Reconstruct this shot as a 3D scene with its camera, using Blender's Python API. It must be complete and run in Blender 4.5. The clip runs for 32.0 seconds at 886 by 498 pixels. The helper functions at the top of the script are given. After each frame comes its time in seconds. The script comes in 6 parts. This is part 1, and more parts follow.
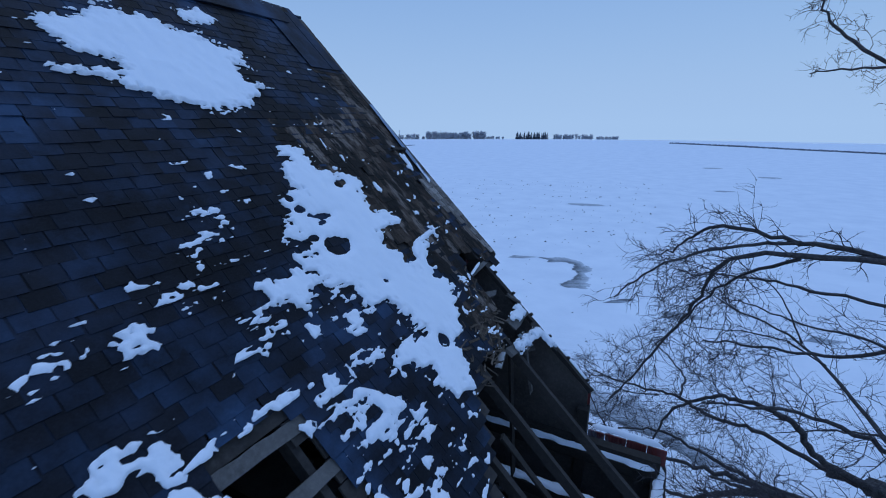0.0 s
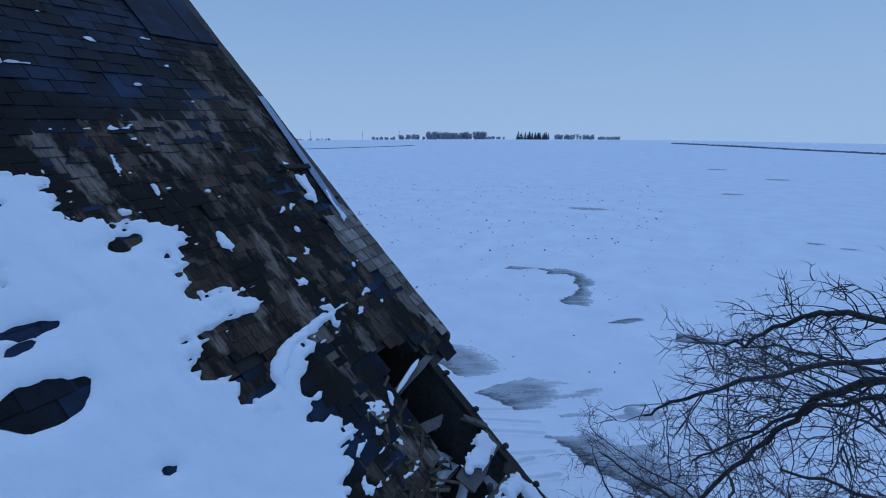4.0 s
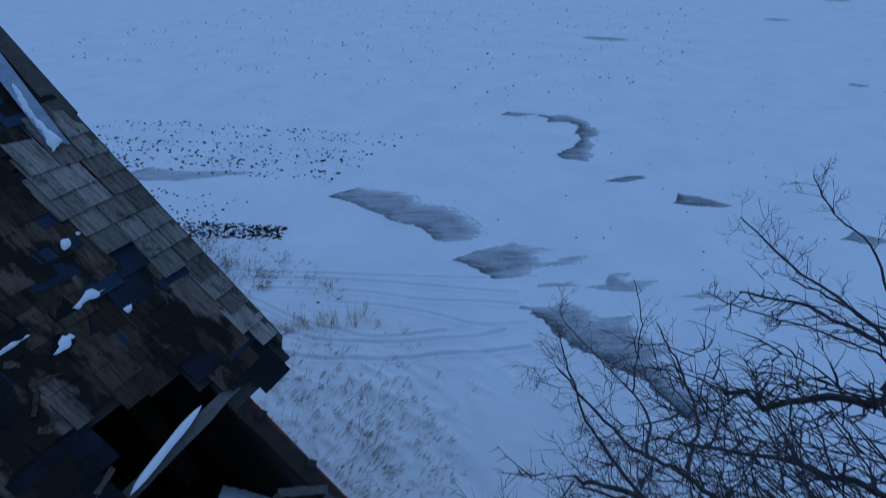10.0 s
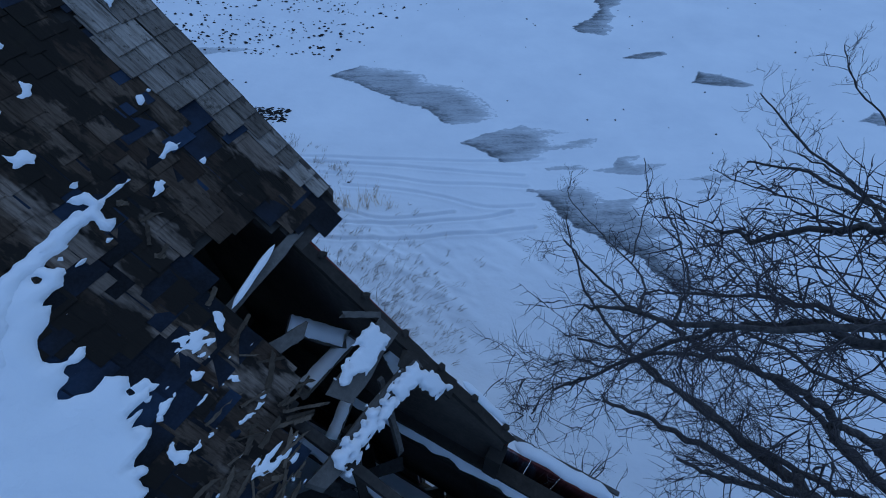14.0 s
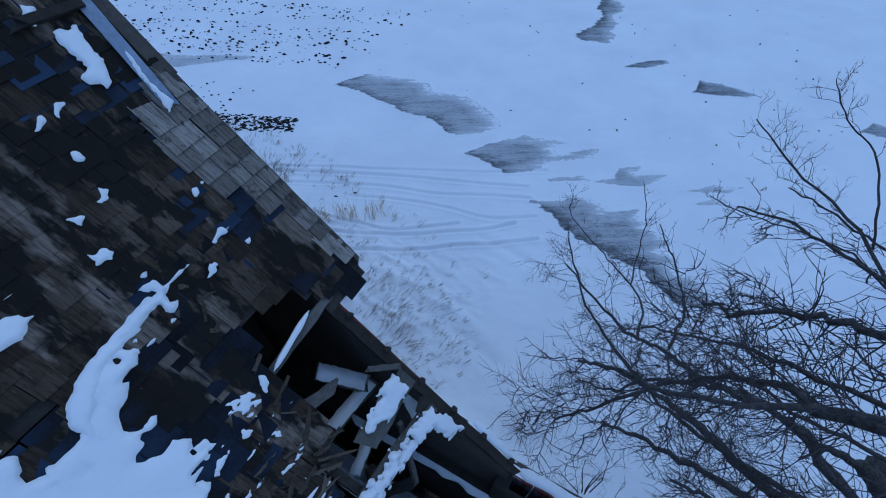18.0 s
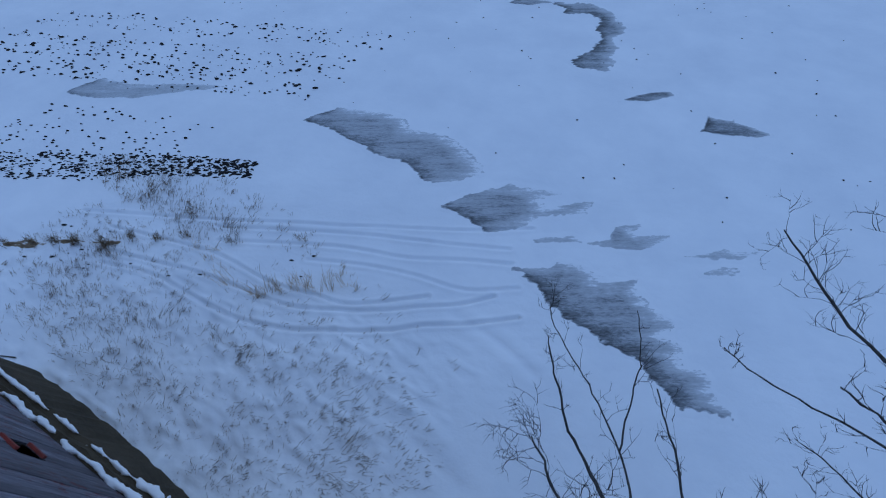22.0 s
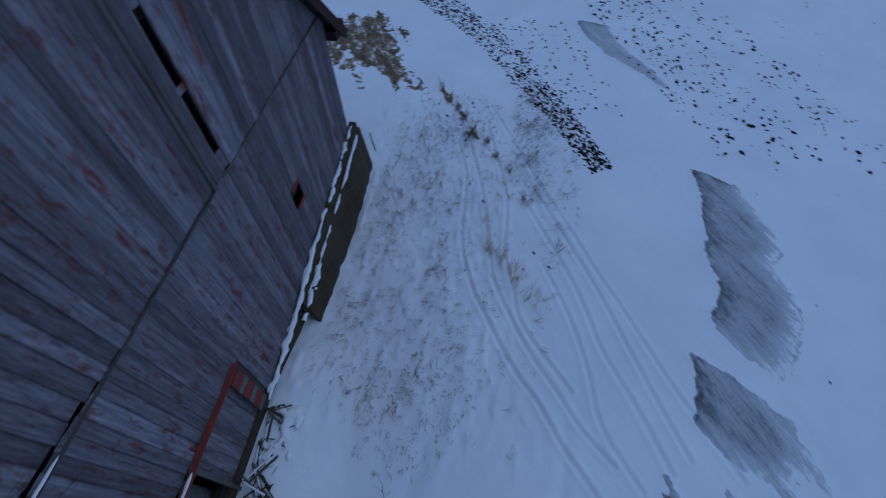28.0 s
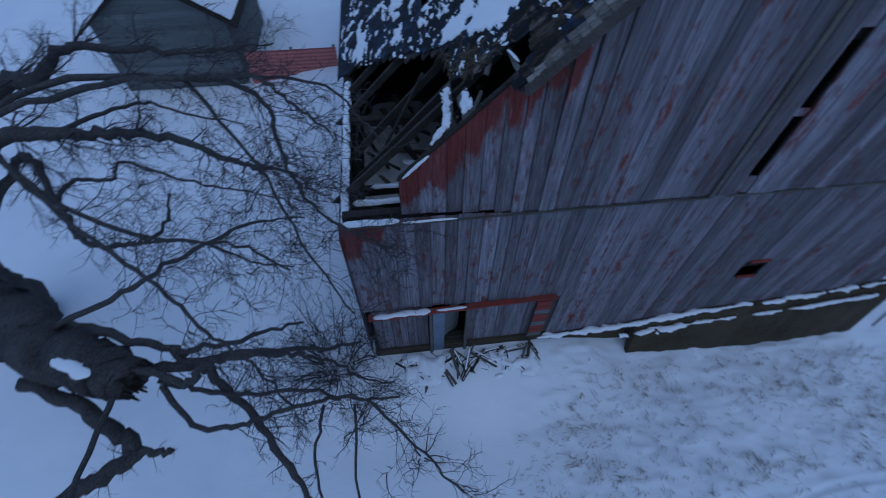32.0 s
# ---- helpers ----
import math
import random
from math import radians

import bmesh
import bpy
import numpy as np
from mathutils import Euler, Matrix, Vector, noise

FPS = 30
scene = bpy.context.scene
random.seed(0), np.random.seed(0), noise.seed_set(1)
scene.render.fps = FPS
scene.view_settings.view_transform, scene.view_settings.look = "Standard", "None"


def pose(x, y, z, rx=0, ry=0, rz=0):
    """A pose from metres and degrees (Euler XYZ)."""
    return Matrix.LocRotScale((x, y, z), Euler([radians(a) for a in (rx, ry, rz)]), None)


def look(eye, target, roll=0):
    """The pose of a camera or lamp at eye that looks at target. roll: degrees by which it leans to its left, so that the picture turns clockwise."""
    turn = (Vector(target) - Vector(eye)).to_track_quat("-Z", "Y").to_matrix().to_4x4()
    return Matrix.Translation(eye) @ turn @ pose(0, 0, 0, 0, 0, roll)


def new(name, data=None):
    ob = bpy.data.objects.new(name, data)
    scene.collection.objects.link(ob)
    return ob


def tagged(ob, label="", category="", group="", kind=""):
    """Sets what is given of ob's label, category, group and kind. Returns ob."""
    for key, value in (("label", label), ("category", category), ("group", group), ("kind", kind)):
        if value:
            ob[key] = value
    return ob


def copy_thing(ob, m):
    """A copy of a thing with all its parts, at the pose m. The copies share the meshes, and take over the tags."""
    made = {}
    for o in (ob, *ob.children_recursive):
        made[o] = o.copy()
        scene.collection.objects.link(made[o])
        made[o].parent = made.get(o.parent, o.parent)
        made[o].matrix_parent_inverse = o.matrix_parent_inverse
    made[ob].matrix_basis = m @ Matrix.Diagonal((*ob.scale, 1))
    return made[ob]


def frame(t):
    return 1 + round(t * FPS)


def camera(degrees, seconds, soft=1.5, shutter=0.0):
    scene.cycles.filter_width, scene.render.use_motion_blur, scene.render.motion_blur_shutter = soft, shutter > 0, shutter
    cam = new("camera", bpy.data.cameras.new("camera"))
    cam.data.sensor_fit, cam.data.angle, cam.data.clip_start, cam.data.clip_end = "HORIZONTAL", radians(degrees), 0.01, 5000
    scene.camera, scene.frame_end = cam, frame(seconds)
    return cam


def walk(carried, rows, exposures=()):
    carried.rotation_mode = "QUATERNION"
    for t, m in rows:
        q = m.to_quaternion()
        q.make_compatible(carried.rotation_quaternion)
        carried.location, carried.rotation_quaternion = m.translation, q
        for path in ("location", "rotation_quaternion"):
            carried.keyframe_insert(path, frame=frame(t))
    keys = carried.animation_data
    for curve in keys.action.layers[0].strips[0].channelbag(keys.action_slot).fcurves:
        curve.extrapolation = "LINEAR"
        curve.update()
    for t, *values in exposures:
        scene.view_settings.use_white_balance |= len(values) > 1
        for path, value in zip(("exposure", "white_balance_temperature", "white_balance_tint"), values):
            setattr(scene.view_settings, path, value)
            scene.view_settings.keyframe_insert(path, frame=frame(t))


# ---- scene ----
cam = camera(90.5, 32.0, soft=1.0, shutter=0.5)
PATH = [
    (0, (-0.410, -6.016, 10.233), (-1.305, -4.315, 9.683), -0.17),
    (0.5, (-0.520, -5.644, 10.248), (-1.414, -3.942, 9.696), -0.04),
    (1, (-0.697, -5.049, 10.250), (-1.591, -3.348, 9.698), -0.14),
    (1.5, (-0.865, -4.391, 10.254), (-1.760, -2.690, 9.701), -0.00),
    (2, (-0.955, -3.983, 10.255), (-1.850, -2.282, 9.701), -0.16),
    (2.5, (-0.990, -3.722, 10.259), (-1.885, -2.021, 9.708), -0.14),
    (4.5, (-0.992, -3.078, 10.246), (-1.893, -1.379, 9.696), -0.22),
    (5, (-1.030, -2.767, 10.234), (-1.931, -1.069, 9.683), -0.25),
    (5.5, (-1.065, -2.478, 10.231), (-1.966, -0.780, 9.680), -0.36),
    (6, (-1.100, -2.180, 10.245), (-2.003, -0.484, 9.691), -0.37),
    (6.5, (-1.138, -1.875, 10.255), (-2.041, -0.179, 9.700), -0.34),
    (7, (-1.133, -1.590, 10.263), (-2.038, 0.104, 9.706), -0.37),
    (7.5, (-1.093, -1.352, 10.283), (-2.002, 0.339, 9.724), -0.34),
    (8, (-1.050, -1.234, 10.300), (-1.961, 0.457, 9.742), -0.28),
    (8.5, (-1.082, -1.094, 10.260), (-1.991, 0.593, 9.688), -0.25),
    (9, (-1.082, -1.018, 10.250), (-1.963, 0.610, 9.492), -0.29),
    (9.5, (-1.062, -0.984, 10.269), (-1.893, 0.545, 9.284), -0.38),
    (10, (-1.043, -0.968, 10.282), (-1.811, 0.437, 9.083), -0.24),
    (10.5, (-1.026, -0.973, 10.290), (-1.718, 0.288, 8.901), -0.17),
    (11, (-1.001, -1.019, 10.300), (-1.621, 0.110, 8.770), -0.24),
    (11.5, (-0.980, -1.068, 10.301), (-1.587, 0.034, 8.747), -0.18),
    (12, (-0.966, -1.138, 10.316), (-1.574, -0.038, 8.760), -0.20),
    (12.5, (-0.958, -1.214, 10.346), (-1.567, -0.115, 8.790), -0.36),
    (13, (-0.973, -1.278, 10.348), (-1.585, -0.181, 8.792), -0.48),
    (13.5, (-1.014, -1.341, 10.337), (-1.627, -0.246, 8.780), -0.63),
    (14, (-1.045, -1.383, 10.345), (-1.659, -0.290, 8.786), -0.74),
    (14.5, (-1.087, -1.383, 10.335), (-1.700, -0.291, 8.776), -0.81),
    (16.5, (-1.173, -1.339, 10.327), (-1.790, -0.256, 8.763), -1.06),
    (17, (-1.173, -1.304, 10.440), (-1.791, -0.225, 8.874), -1.07),
    (17.5, (-1.183, -1.286, 10.707), (-1.798, -0.208, 9.139), -0.99),
    (18, (-1.197, -1.284, 10.909), (-1.811, -0.208, 9.338), -0.88),
    (18.5, (-1.190, -1.303, 10.949), (-1.803, -0.229, 9.378), -0.90),
    (19, (-1.238, -1.126, 10.976), (-1.852, -0.054, 9.404), -0.95),
    (19.5, (-1.362, -0.712, 10.964), (-1.977, 0.358, 9.390), -0.91),
    (20, (-1.502, -0.116, 10.972), (-2.115, 0.950, 9.394), -0.84),
    (20.5, (-1.614, 0.515, 10.895), (-2.230, 1.578, 9.316), -0.92),
    (21, (-1.696, 1.042, 10.847), (-2.315, 2.102, 9.268), -1.03),
    (21.5, (-1.729, 1.468, 10.824), (-2.351, 2.527, 9.245), -1.16),
    (22, (-1.752, 1.823, 10.826), (-2.376, 2.882, 9.248), -1.21),
    (22.5, (-1.808, 2.324, 10.839), (-2.432, 3.380, 9.259), -1.24),
    (23, (-1.850, 2.880, 10.835), (-2.476, 3.933, 9.255), -1.32),
    (23.5, (-1.894, 3.403, 10.858), (-2.519, 4.453, 9.275), -1.30),
    (24, (-1.897, 3.787, 10.882), (-2.522, 4.832, 9.296), -1.31),
    (24.5, (-1.861, 4.006, 10.910), (-2.485, 5.046, 9.320), -1.31),
    (26.5, (-1.541, 4.758, 11.336), (-2.637, 5.196, 9.721), -1.73),
    (27, (-1.550, 4.833, 11.383), (-2.704, 5.053, 9.764), -2.00),
    (27.5, (-1.535, 4.844, 11.389), (-2.713, 4.863, 9.773), -2.15),
    (28, (-1.473, 4.808, 11.423), (-2.642, 4.629, 9.810), -2.16),
    (28.5, (-1.396, 4.738, 11.397), (-2.527, 4.367, 9.791), -2.16),
    (29, (-1.354, 4.682, 11.365), (-2.416, 4.131, 9.763), -1.88),
    (29.5, (-1.324, 4.623, 11.307), (-2.289, 3.911, 9.706), -1.22),
    (30, (-1.280, 4.570, 11.286), (-2.119, 3.711, 9.686), -0.73),
    (30.5, (-1.257, 4.546, 11.292), (-1.940, 3.562, 9.690), -0.35),
    (31, (-1.223, 4.567, 11.312), (-1.735, 3.484, 9.710), -0.01),
    (31.5, (-1.175, 4.619, 11.340), (-1.505, 3.466, 9.740), 0.33),
    (32, (-1.162, 4.691, 11.320), (-1.314, 3.497, 9.722), 0.58),
]
EXPOSURES = [(0, 0.05, 6500, 7), (2.5, 0, 6450, 6), (5, -0.3, 6250, 4), (9, -0.6, 5950, 1), (14, -0.28, 6300, 2), (17, 0.0, 6550, 3), (20, -0.07, 6650, 4), (24.5, -0.52, 6750, 7), (28, -0.64, 6750, 8), (31, -0.42, 6600, 7), (32, -0.38, 6600, 7)]
walk(cam, [(t, look(eye, target, roll)) for t, eye, target, roll in PATH], EXPOSURES)

# ---- world and light: overcast winter dusk ----
world = bpy.data.worlds.new("world")
scene.world = world
world.use_nodes = True
wn, wl = world.node_tree.nodes, world.node_tree.links
sky = wn.new("ShaderNodeTexSky")
sky.sky_type, sky.sun_disc = "NISHITA", False
sky.sun_elevation, sky.sun_rotation = radians(6), radians(200)
sky.air_density, sky.dust_density, sky.ozone_density = 1.5, 3.0, 3.0
cloud = wn.new("ShaderNodeValToRGB")                   # hazy overcast: paler towards the horizon
cloud.color_ramp.elements[0].position, cloud.color_ramp.elements[0].color = 0.0, (0.42, 0.62, 0.97, 1)
cloud.color_ramp.elements[1].position, cloud.color_ramp.elements[1].color = 0.62, (0.21, 0.43, 1.0, 1)
band = cloud.color_ramp.elements.new(0.24)
band.color = (0.29, 0.48, 0.86, 1)
way, height = wn.new("ShaderNodeTexCoord"), wn.new("ShaderNodeSeparateXYZ")
wl.new(way.outputs["Generated"], height.inputs[0])
wl.new(height.outputs[2], cloud.inputs[0])
lift = wn.new("ShaderNodeVectorMath")
lift.operation = "SCALE"
lift.inputs[3].default_value = 12.0
wl.new(cloud.outputs[0], lift.inputs[0])
veil = wn.new("ShaderNodeMixRGB")
veil.inputs[0].default_value = 0.88
wl.new(sky.outputs[0], veil.inputs[1])
wl.new(lift.outputs[0], veil.inputs[2])
wl.new(veil.outputs[0], wn["Background"].inputs[0])
wn["Background"].inputs[1].default_value = 0.08
sun = new("sun", bpy.data.lights.new("sun", "SUN"))
sun.data.energy, sun.data.angle, sun.data.color = 0.5, radians(60), (0.8, 0.9, 1.0)
sun.matrix_world = look((0, 0, 50), (8, -20, 0))

# ---- small tools ----
RNG = np.random.default_rng(7)
TABLE = RNG.random((256, 256))


def vnoise(x, y, s):
    """Smooth value noise of feature size s, 0 to 1."""
    x, y = np.asarray(x, float) / s + 1000, np.asarray(y, float) / s + 1000
    i, j = np.floor(x).astype(int), np.floor(y).astype(int)
    u, v = x - i, y - j
    u, v = u * u * (3 - 2 * u), v * v * (3 - 2 * v)
    a, b = TABLE[i % 256, j % 256], TABLE[(i + 1) % 256, j % 256]
    c, d = TABLE[i % 256, (j + 1) % 256], TABLE[(i + 1) % 256, (j + 1) % 256]
    return (a * (1 - u) + b * u) * (1 - v) + (c * (1 - u) + d * u) * v


def fbm(x, y, s, octaves=4):
    total, amp, norm = 0.0, 1.0, 0.0
    for k in range(octaves):
        total = total + amp * vnoise(x + 17.3 * k, y - 9.1 * k, s / 2**k)
        norm, amp = norm + amp, amp * 0.55
    return total / norm


def step01(a, b, v):
    q = np.clip((np.asarray(v, float) - a) / (b - a), 0, 1)
    return q * q * (3 - 2 * q)


def blob(x, y, cx, cy, rx, ry, turn=0.0):
    """Rough distance inside an ellipse (positive inside)."""
    c, s = math.cos(radians(turn)), math.sin(radians(turn))
    dx, dy = x - cx, y - cy
    return (1 - np.sqrt(((dx * c + dy * s) / rx) ** 2 + ((-dx * s + dy * c) / ry) ** 2)) * min(rx, ry)


def blobs(x, y, rows):
    return np.max([blob(x, y, *r) for r in rows], axis=0)


def curve(pts, n):
    """A smooth line through points (Catmull-Rom)."""
    p = [Vector(q) for q in pts]
    p = [p[0] * 2 - p[1]] + p + [p[-1] * 2 - p[-2]]
    out = []
    for k in range(1, len(p) - 2):
        for j in range(n):
            t = j / n
            a, b, c, d = p[k - 1], p[k], p[k + 1], p[k + 2]
            out.append(0.5 * ((2 * b) + (c - a) * t + (2 * a - 5 * b + 4 * c - d) * t * t + (3 * b - a - 3 * c + d) * t**3))
    out.append(p[-2])
    return out


def poly_dist(x, y, poly):
    """Distance inside an outline (negative outside)."""
    x, y = np.asarray(x, float), np.asarray(y, float)
    best, odd = np.full(x.shape, 1e9), np.zeros(x.shape, bool)
    for (ax, ay), (bx, by) in zip(poly, poly[1:] + poly[:1]):
        q = np.clip(((x - ax) * (bx - ax) + (y - ay) * (by - ay)) / ((bx - ax) ** 2 + (by - ay) ** 2 + 1e-12), 0, 1)
        best = np.minimum(best, np.hypot(x - ax - q * (bx - ax), y - ay - q * (by - ay)))
        if ay != by:
            odd ^= ((ay > y) != (by > y)) & (x < (bx - ax) * (y - ay) / (by - ay) + ax)
    return np.where(odd, best, -best)


class Geo:
    """Vertices and faces of one mesh."""

    def __init__(self):
        self.v, self.f = [], []

    def add(self, verts, faces):
        n = len(self.v)
        self.v.extend(verts)
        self.f.extend([tuple(i + n for i in face) for face in faces])

    def box(self, m, sx, sy, sz, taper=1.0):
        """A box of size sx, sy, sz centred on pose m; its +z end is scaled by taper."""
        pts = []
        for k in (-1, 1):
            q = taper if k > 0 else 1.0
            pts += [tuple(m @ Vector((i * sx * q / 2, j * sy * q / 2, k * sz / 2))) for i, j in ((-1, -1), (1, -1), (1, 1), (-1, 1))]
        self.add(pts, [(3, 2, 1, 0), (4, 5, 6, 7), (0, 1, 5, 4), (1, 2, 6, 5), (2, 3, 7, 6), (3, 0, 4, 7)])

    def beam(self, a, b, w, h, up=(0, 0, 1)):
        """A beam from a to b, w wide and h high."""
        a, b = Vector(a), Vector(b)
        d = (b - a).normalized()
        side = d.cross(Vector(up)).normalized()
        top = side.cross(d)
        pts = [tuple(p + side * (i * w / 2) + top * (j * h / 2)) for p in (a, b) for i, j in ((-1, -1), (1, -1), (1, 1), (-1, 1))]
        self.add(pts, [(3, 2, 1, 0), (4, 5, 6, 7), (0, 1, 5, 4), (1, 2, 6, 5), (2, 3, 7, 6), (3, 0, 4, 7)])

    def rough_beam(self, a, b, w, h, rng, pieces=6, wear=0.2, up=(0, 0, 1)):
        """A weathered beam with uneven edges and a broken far end."""
        a, b = Vector(a), Vector(b)
        d = (b - a).normalized()
        side = d.cross(Vector(up)).normalized()
        top = side.cross(d)
        pts = []
        for k in range(pieces + 1):
            p = a.lerp(b, k / pieces)
            for i, j in ((-1, -1), (1, -1), (1, 1), (-1, 1)):
                q = p + side * (i * w / 2 * (1 - wear * rng.random())) + top * (j * h / 2 * (1 - wear * rng.random()))
                if k == pieces:
                    q += d * (0.12 * (rng.random() - 0.6))
                pts.append(tuple(q))
        faces = [(3, 2, 1, 0)]
        for k in range(pieces):
            n = 4 * k
            faces += [(n + i, n + (i + 1) % 4, n + 4 + (i + 1) % 4, n + 4 + i) for i in range(4)]
        n = 4 * pieces
        faces.append((n, n + 1, n + 2, n + 3))
        self.add(pts, faces)

    def tube(self, pts, radii, sides=6, gnarl=0.0):
        """A tapered tube along points; gnarl: how uneven its girth is."""
        base, prev = len(self.v), None
        rings = len(pts)
        for k, p in enumerate(pts):
            d = (Vector(pts[min(k + 1, rings - 1)]) - Vector(pts[max(k - 1, 0)])).normalized()
            ref = prev if prev is not None and abs(prev.dot(d)) < 0.95 else Vector((0.31, 0.17, 1)).normalized()
            a = (ref - d * ref.dot(d))
            a = a.normalized() if a.length > 1e-6 else d.orthogonal().normalized()
            b, prev = d.cross(a), a
            for i in range(sides):
                t = 2 * math.pi * i / sides
                r = radii[k] * (1 + gnarl * (TABLE[(7 * i + k) % 256, (13 * k + len(pts)) % 256] - 0.5) * 2 if gnarl else 1)
                self.v.append(tuple(Vector(p) + (a * math.cos(t) + b * math.sin(t)) * r))
        for k in range(rings - 1):
            for i in range(sides):
                q, r = base + k * sides, (i + 1) % sides
                self.f.append((q + i, q + r, q + sides + r, q + sides + i))
        self.f.append(tuple(base + i for i in reversed(range(sides))))
        self.f.append(tuple(base + (rings - 1) * sides + i for i in range(sides)))

    def lump(self, c, rx, ry, rz, rng, rough=0.25):
        """A small uneven lump (12 vertices)."""
        g = (1 + 5**0.5) / 2
        ico = [(-1, g, 0), (1, g, 0), (-1, -g, 0), (1, -g, 0), (0, -1, g), (0, 1, g), (0, -1, -g), (0, 1, -g), (g, 0, -1), (g, 0, 1), (-g, 0, -1), (-g, 0, 1)]
        tri = [(0, 11, 5), (0, 5, 1), (0, 1, 7), (0, 7, 10), (0, 10, 11), (1, 5, 9), (5, 11, 4), (11, 10, 2), (10, 7, 6), (7, 1, 8), (3, 9, 4), (3, 4, 2), (3, 2, 6), (3, 6, 8), (3, 8, 9), (4, 9, 5), (2, 4, 11), (6, 2, 10), (8, 6, 7), (9, 8, 1)]
        pts = []
        for x, y, z in ico:
            q = (1 + rough * (rng.random() - 0.5)) / 1.9
            pts.append((c[0] + x * rx * q, c[1] + y * ry * q, c[2] + z * rz * q))
        self.add(pts, tri)

    def mesh(self, name, smooth=False):
        me = bpy.data.meshes.new(name)
        me.from_pydata(self.v, [], self.f)
        me.update()
        if smooth:
            me.polygons.foreach_set("use_smooth", [True] * len(me.polygons))
        return me


def part(name, geo, material, parent=None, label="", smooth=False):
    """Links a Geo (or a ready mesh) as one mesh object under a thing or a part."""
    me = geo.mesh(name, smooth) if isinstance(geo, Geo) else geo
    if material and not me.materials:
        me.materials.append(material)
    ob = new(name, me)
    if parent:
        ob.parent = parent
        ob.matrix_parent_inverse = Matrix.Translation(-chain(parent))
    return tagged(ob, label)


def chain(ob):
    """Where an object's origin lies in the world (only moved, never turned)."""
    return Vector(ob.location)


def thing(name, at, label, category, group="", kind=""):
    """An Empty at the base of a thing."""
    ob = new(name)
    ob.location = at
    ob.empty_display_size = 0.1
    return tagged(ob, label, category, group, kind)


def sheet(f, x0, x1, y0, y1, cell, rise, place, edge=0.12):
    """A laid sheet where f(x, y) > 0: marching squares, rounded edges, height by rise(x, y)."""
    xs, ys = np.arange(x0, x1 + cell, cell), np.arange(y0, y1 + cell, cell)
    gx, gy = np.meshgrid(xs, ys, indexing="ij")
    val = f(gx, gy)
    geo, seen, spots = Geo(), {}, []

    def vert(key, x, y, s):
        if key not in seen:
            seen[key] = len(spots)
            spots.append((x, y, s))
        return seen[key]

    inside = val > 0
    hot = inside[:-1, :-1] | inside[1:, :-1] | inside[:-1, 1:] | inside[1:, 1:]
    for i, j in zip(*np.nonzero(hot)):
        ring = [(i, j), (i + 1, j), (i + 1, j + 1), (i, j + 1)]
        poly = []
        for k in range(4):
            a, b = ring[k], ring[(k + 1) % 4]
            if inside[a]:
                poly.append(vert(a, gx[a], gy[a], val[a]))
            if inside[a] != inside[b]:
                q = val[a] / (val[a] - val[b])
                poly.append(vert(tuple(sorted((a, b))), gx[a] + q * (gx[b] - gx[a]), gy[a] + q * (gy[b] - gy[a]), 0))
        if len(poly) > 2:
            geo.f.append(tuple(poly))
    if spots:
        px, py, ps = np.array(spots).T
        h = rise(px, py) * np.sqrt(np.clip(ps / edge, 0, 1))
        geo.v = list(map(tuple, np.stack(np.broadcast_arrays(*place(px, py, h)), -1).tolist()))
    return geo


# ---- materials ----
def surface(name, rough=0.8, metal=0.0):
    m = bpy.data.materials.new(name)
    m.use_nodes = True
    b = m.node_tree.nodes["Principled BSDF"]
    b.inputs["Roughness"].default_value, b.inputs["Metallic"].default_value = rough, metal
    return m, m.node_tree.nodes, m.node_tree.links, b


def place_node(n, l, scale):
    g, k = n.new("ShaderNodeNewGeometry"), n.new("ShaderNodeMapping")
    k.inputs["Scale"].default_value = scale
    l.new(g.outputs["Position"], k.inputs["Vector"])
    return k.outputs[0]


def grain(n, l, scale, size, detail=5.0, rough=0.6, turn=0.0):
    t = n.new("ShaderNodeTexNoise")
    t.inputs["Scale"].default_value, t.inputs["Detail"].default_value, t.inputs["Roughness"].default_value = size, detail, rough
    if turn:                                           # drawn out along a direction in plan
        g, k = n.new("ShaderNodeNewGeometry"), n.new("ShaderNodeMapping")
        k.vector_type = "TEXTURE"
        k.inputs["Scale"].default_value = tuple(1 / q for q in scale)
        k.inputs["Rotation"].default_value = (0, 0, radians(turn))
        l.new(g.outputs["Position"], k.inputs["Vector"])
        l.new(k.outputs[0], t.inputs["Vector"])
    else:
        l.new(place_node(n, l, scale), t.inputs["Vector"])
    return t.outputs["Fac"]


def ramp(n, l, fac, stops):
    r = n.new("ShaderNodeValToRGB")
    e = r.color_ramp.elements
    while len(e) < len(stops):
        e.new(0.5)
    for k, (p, c) in enumerate(stops):
        e[k].position, e[k].color = p, (*c, 1)
    l.new(fac, r.inputs[0])
    return r.outputs[0]


def mix(n, l, fac, a, b, kind="MIX"):
    x = n.new("ShaderNodeMixRGB")
    x.blend_type = kind
    for s, v in zip(x.inputs, (fac, a, b)):
        if isinstance(v, (int, float)):
            s.default_value = v
        elif isinstance(v, tuple):
            s.default_value = (*v, 1)
        else:
            l.new(v, s)
    return x.outputs[0]


def calc(n, l, kind, a, b=0.0):
    x = n.new("ShaderNodeMath")
    x.operation = kind
    for s, v in zip(x.inputs, (a, b)):
        if isinstance(v, (int, float)):
            s.default_value = v
        else:
            l.new(v, s)
    return x.outputs[0]


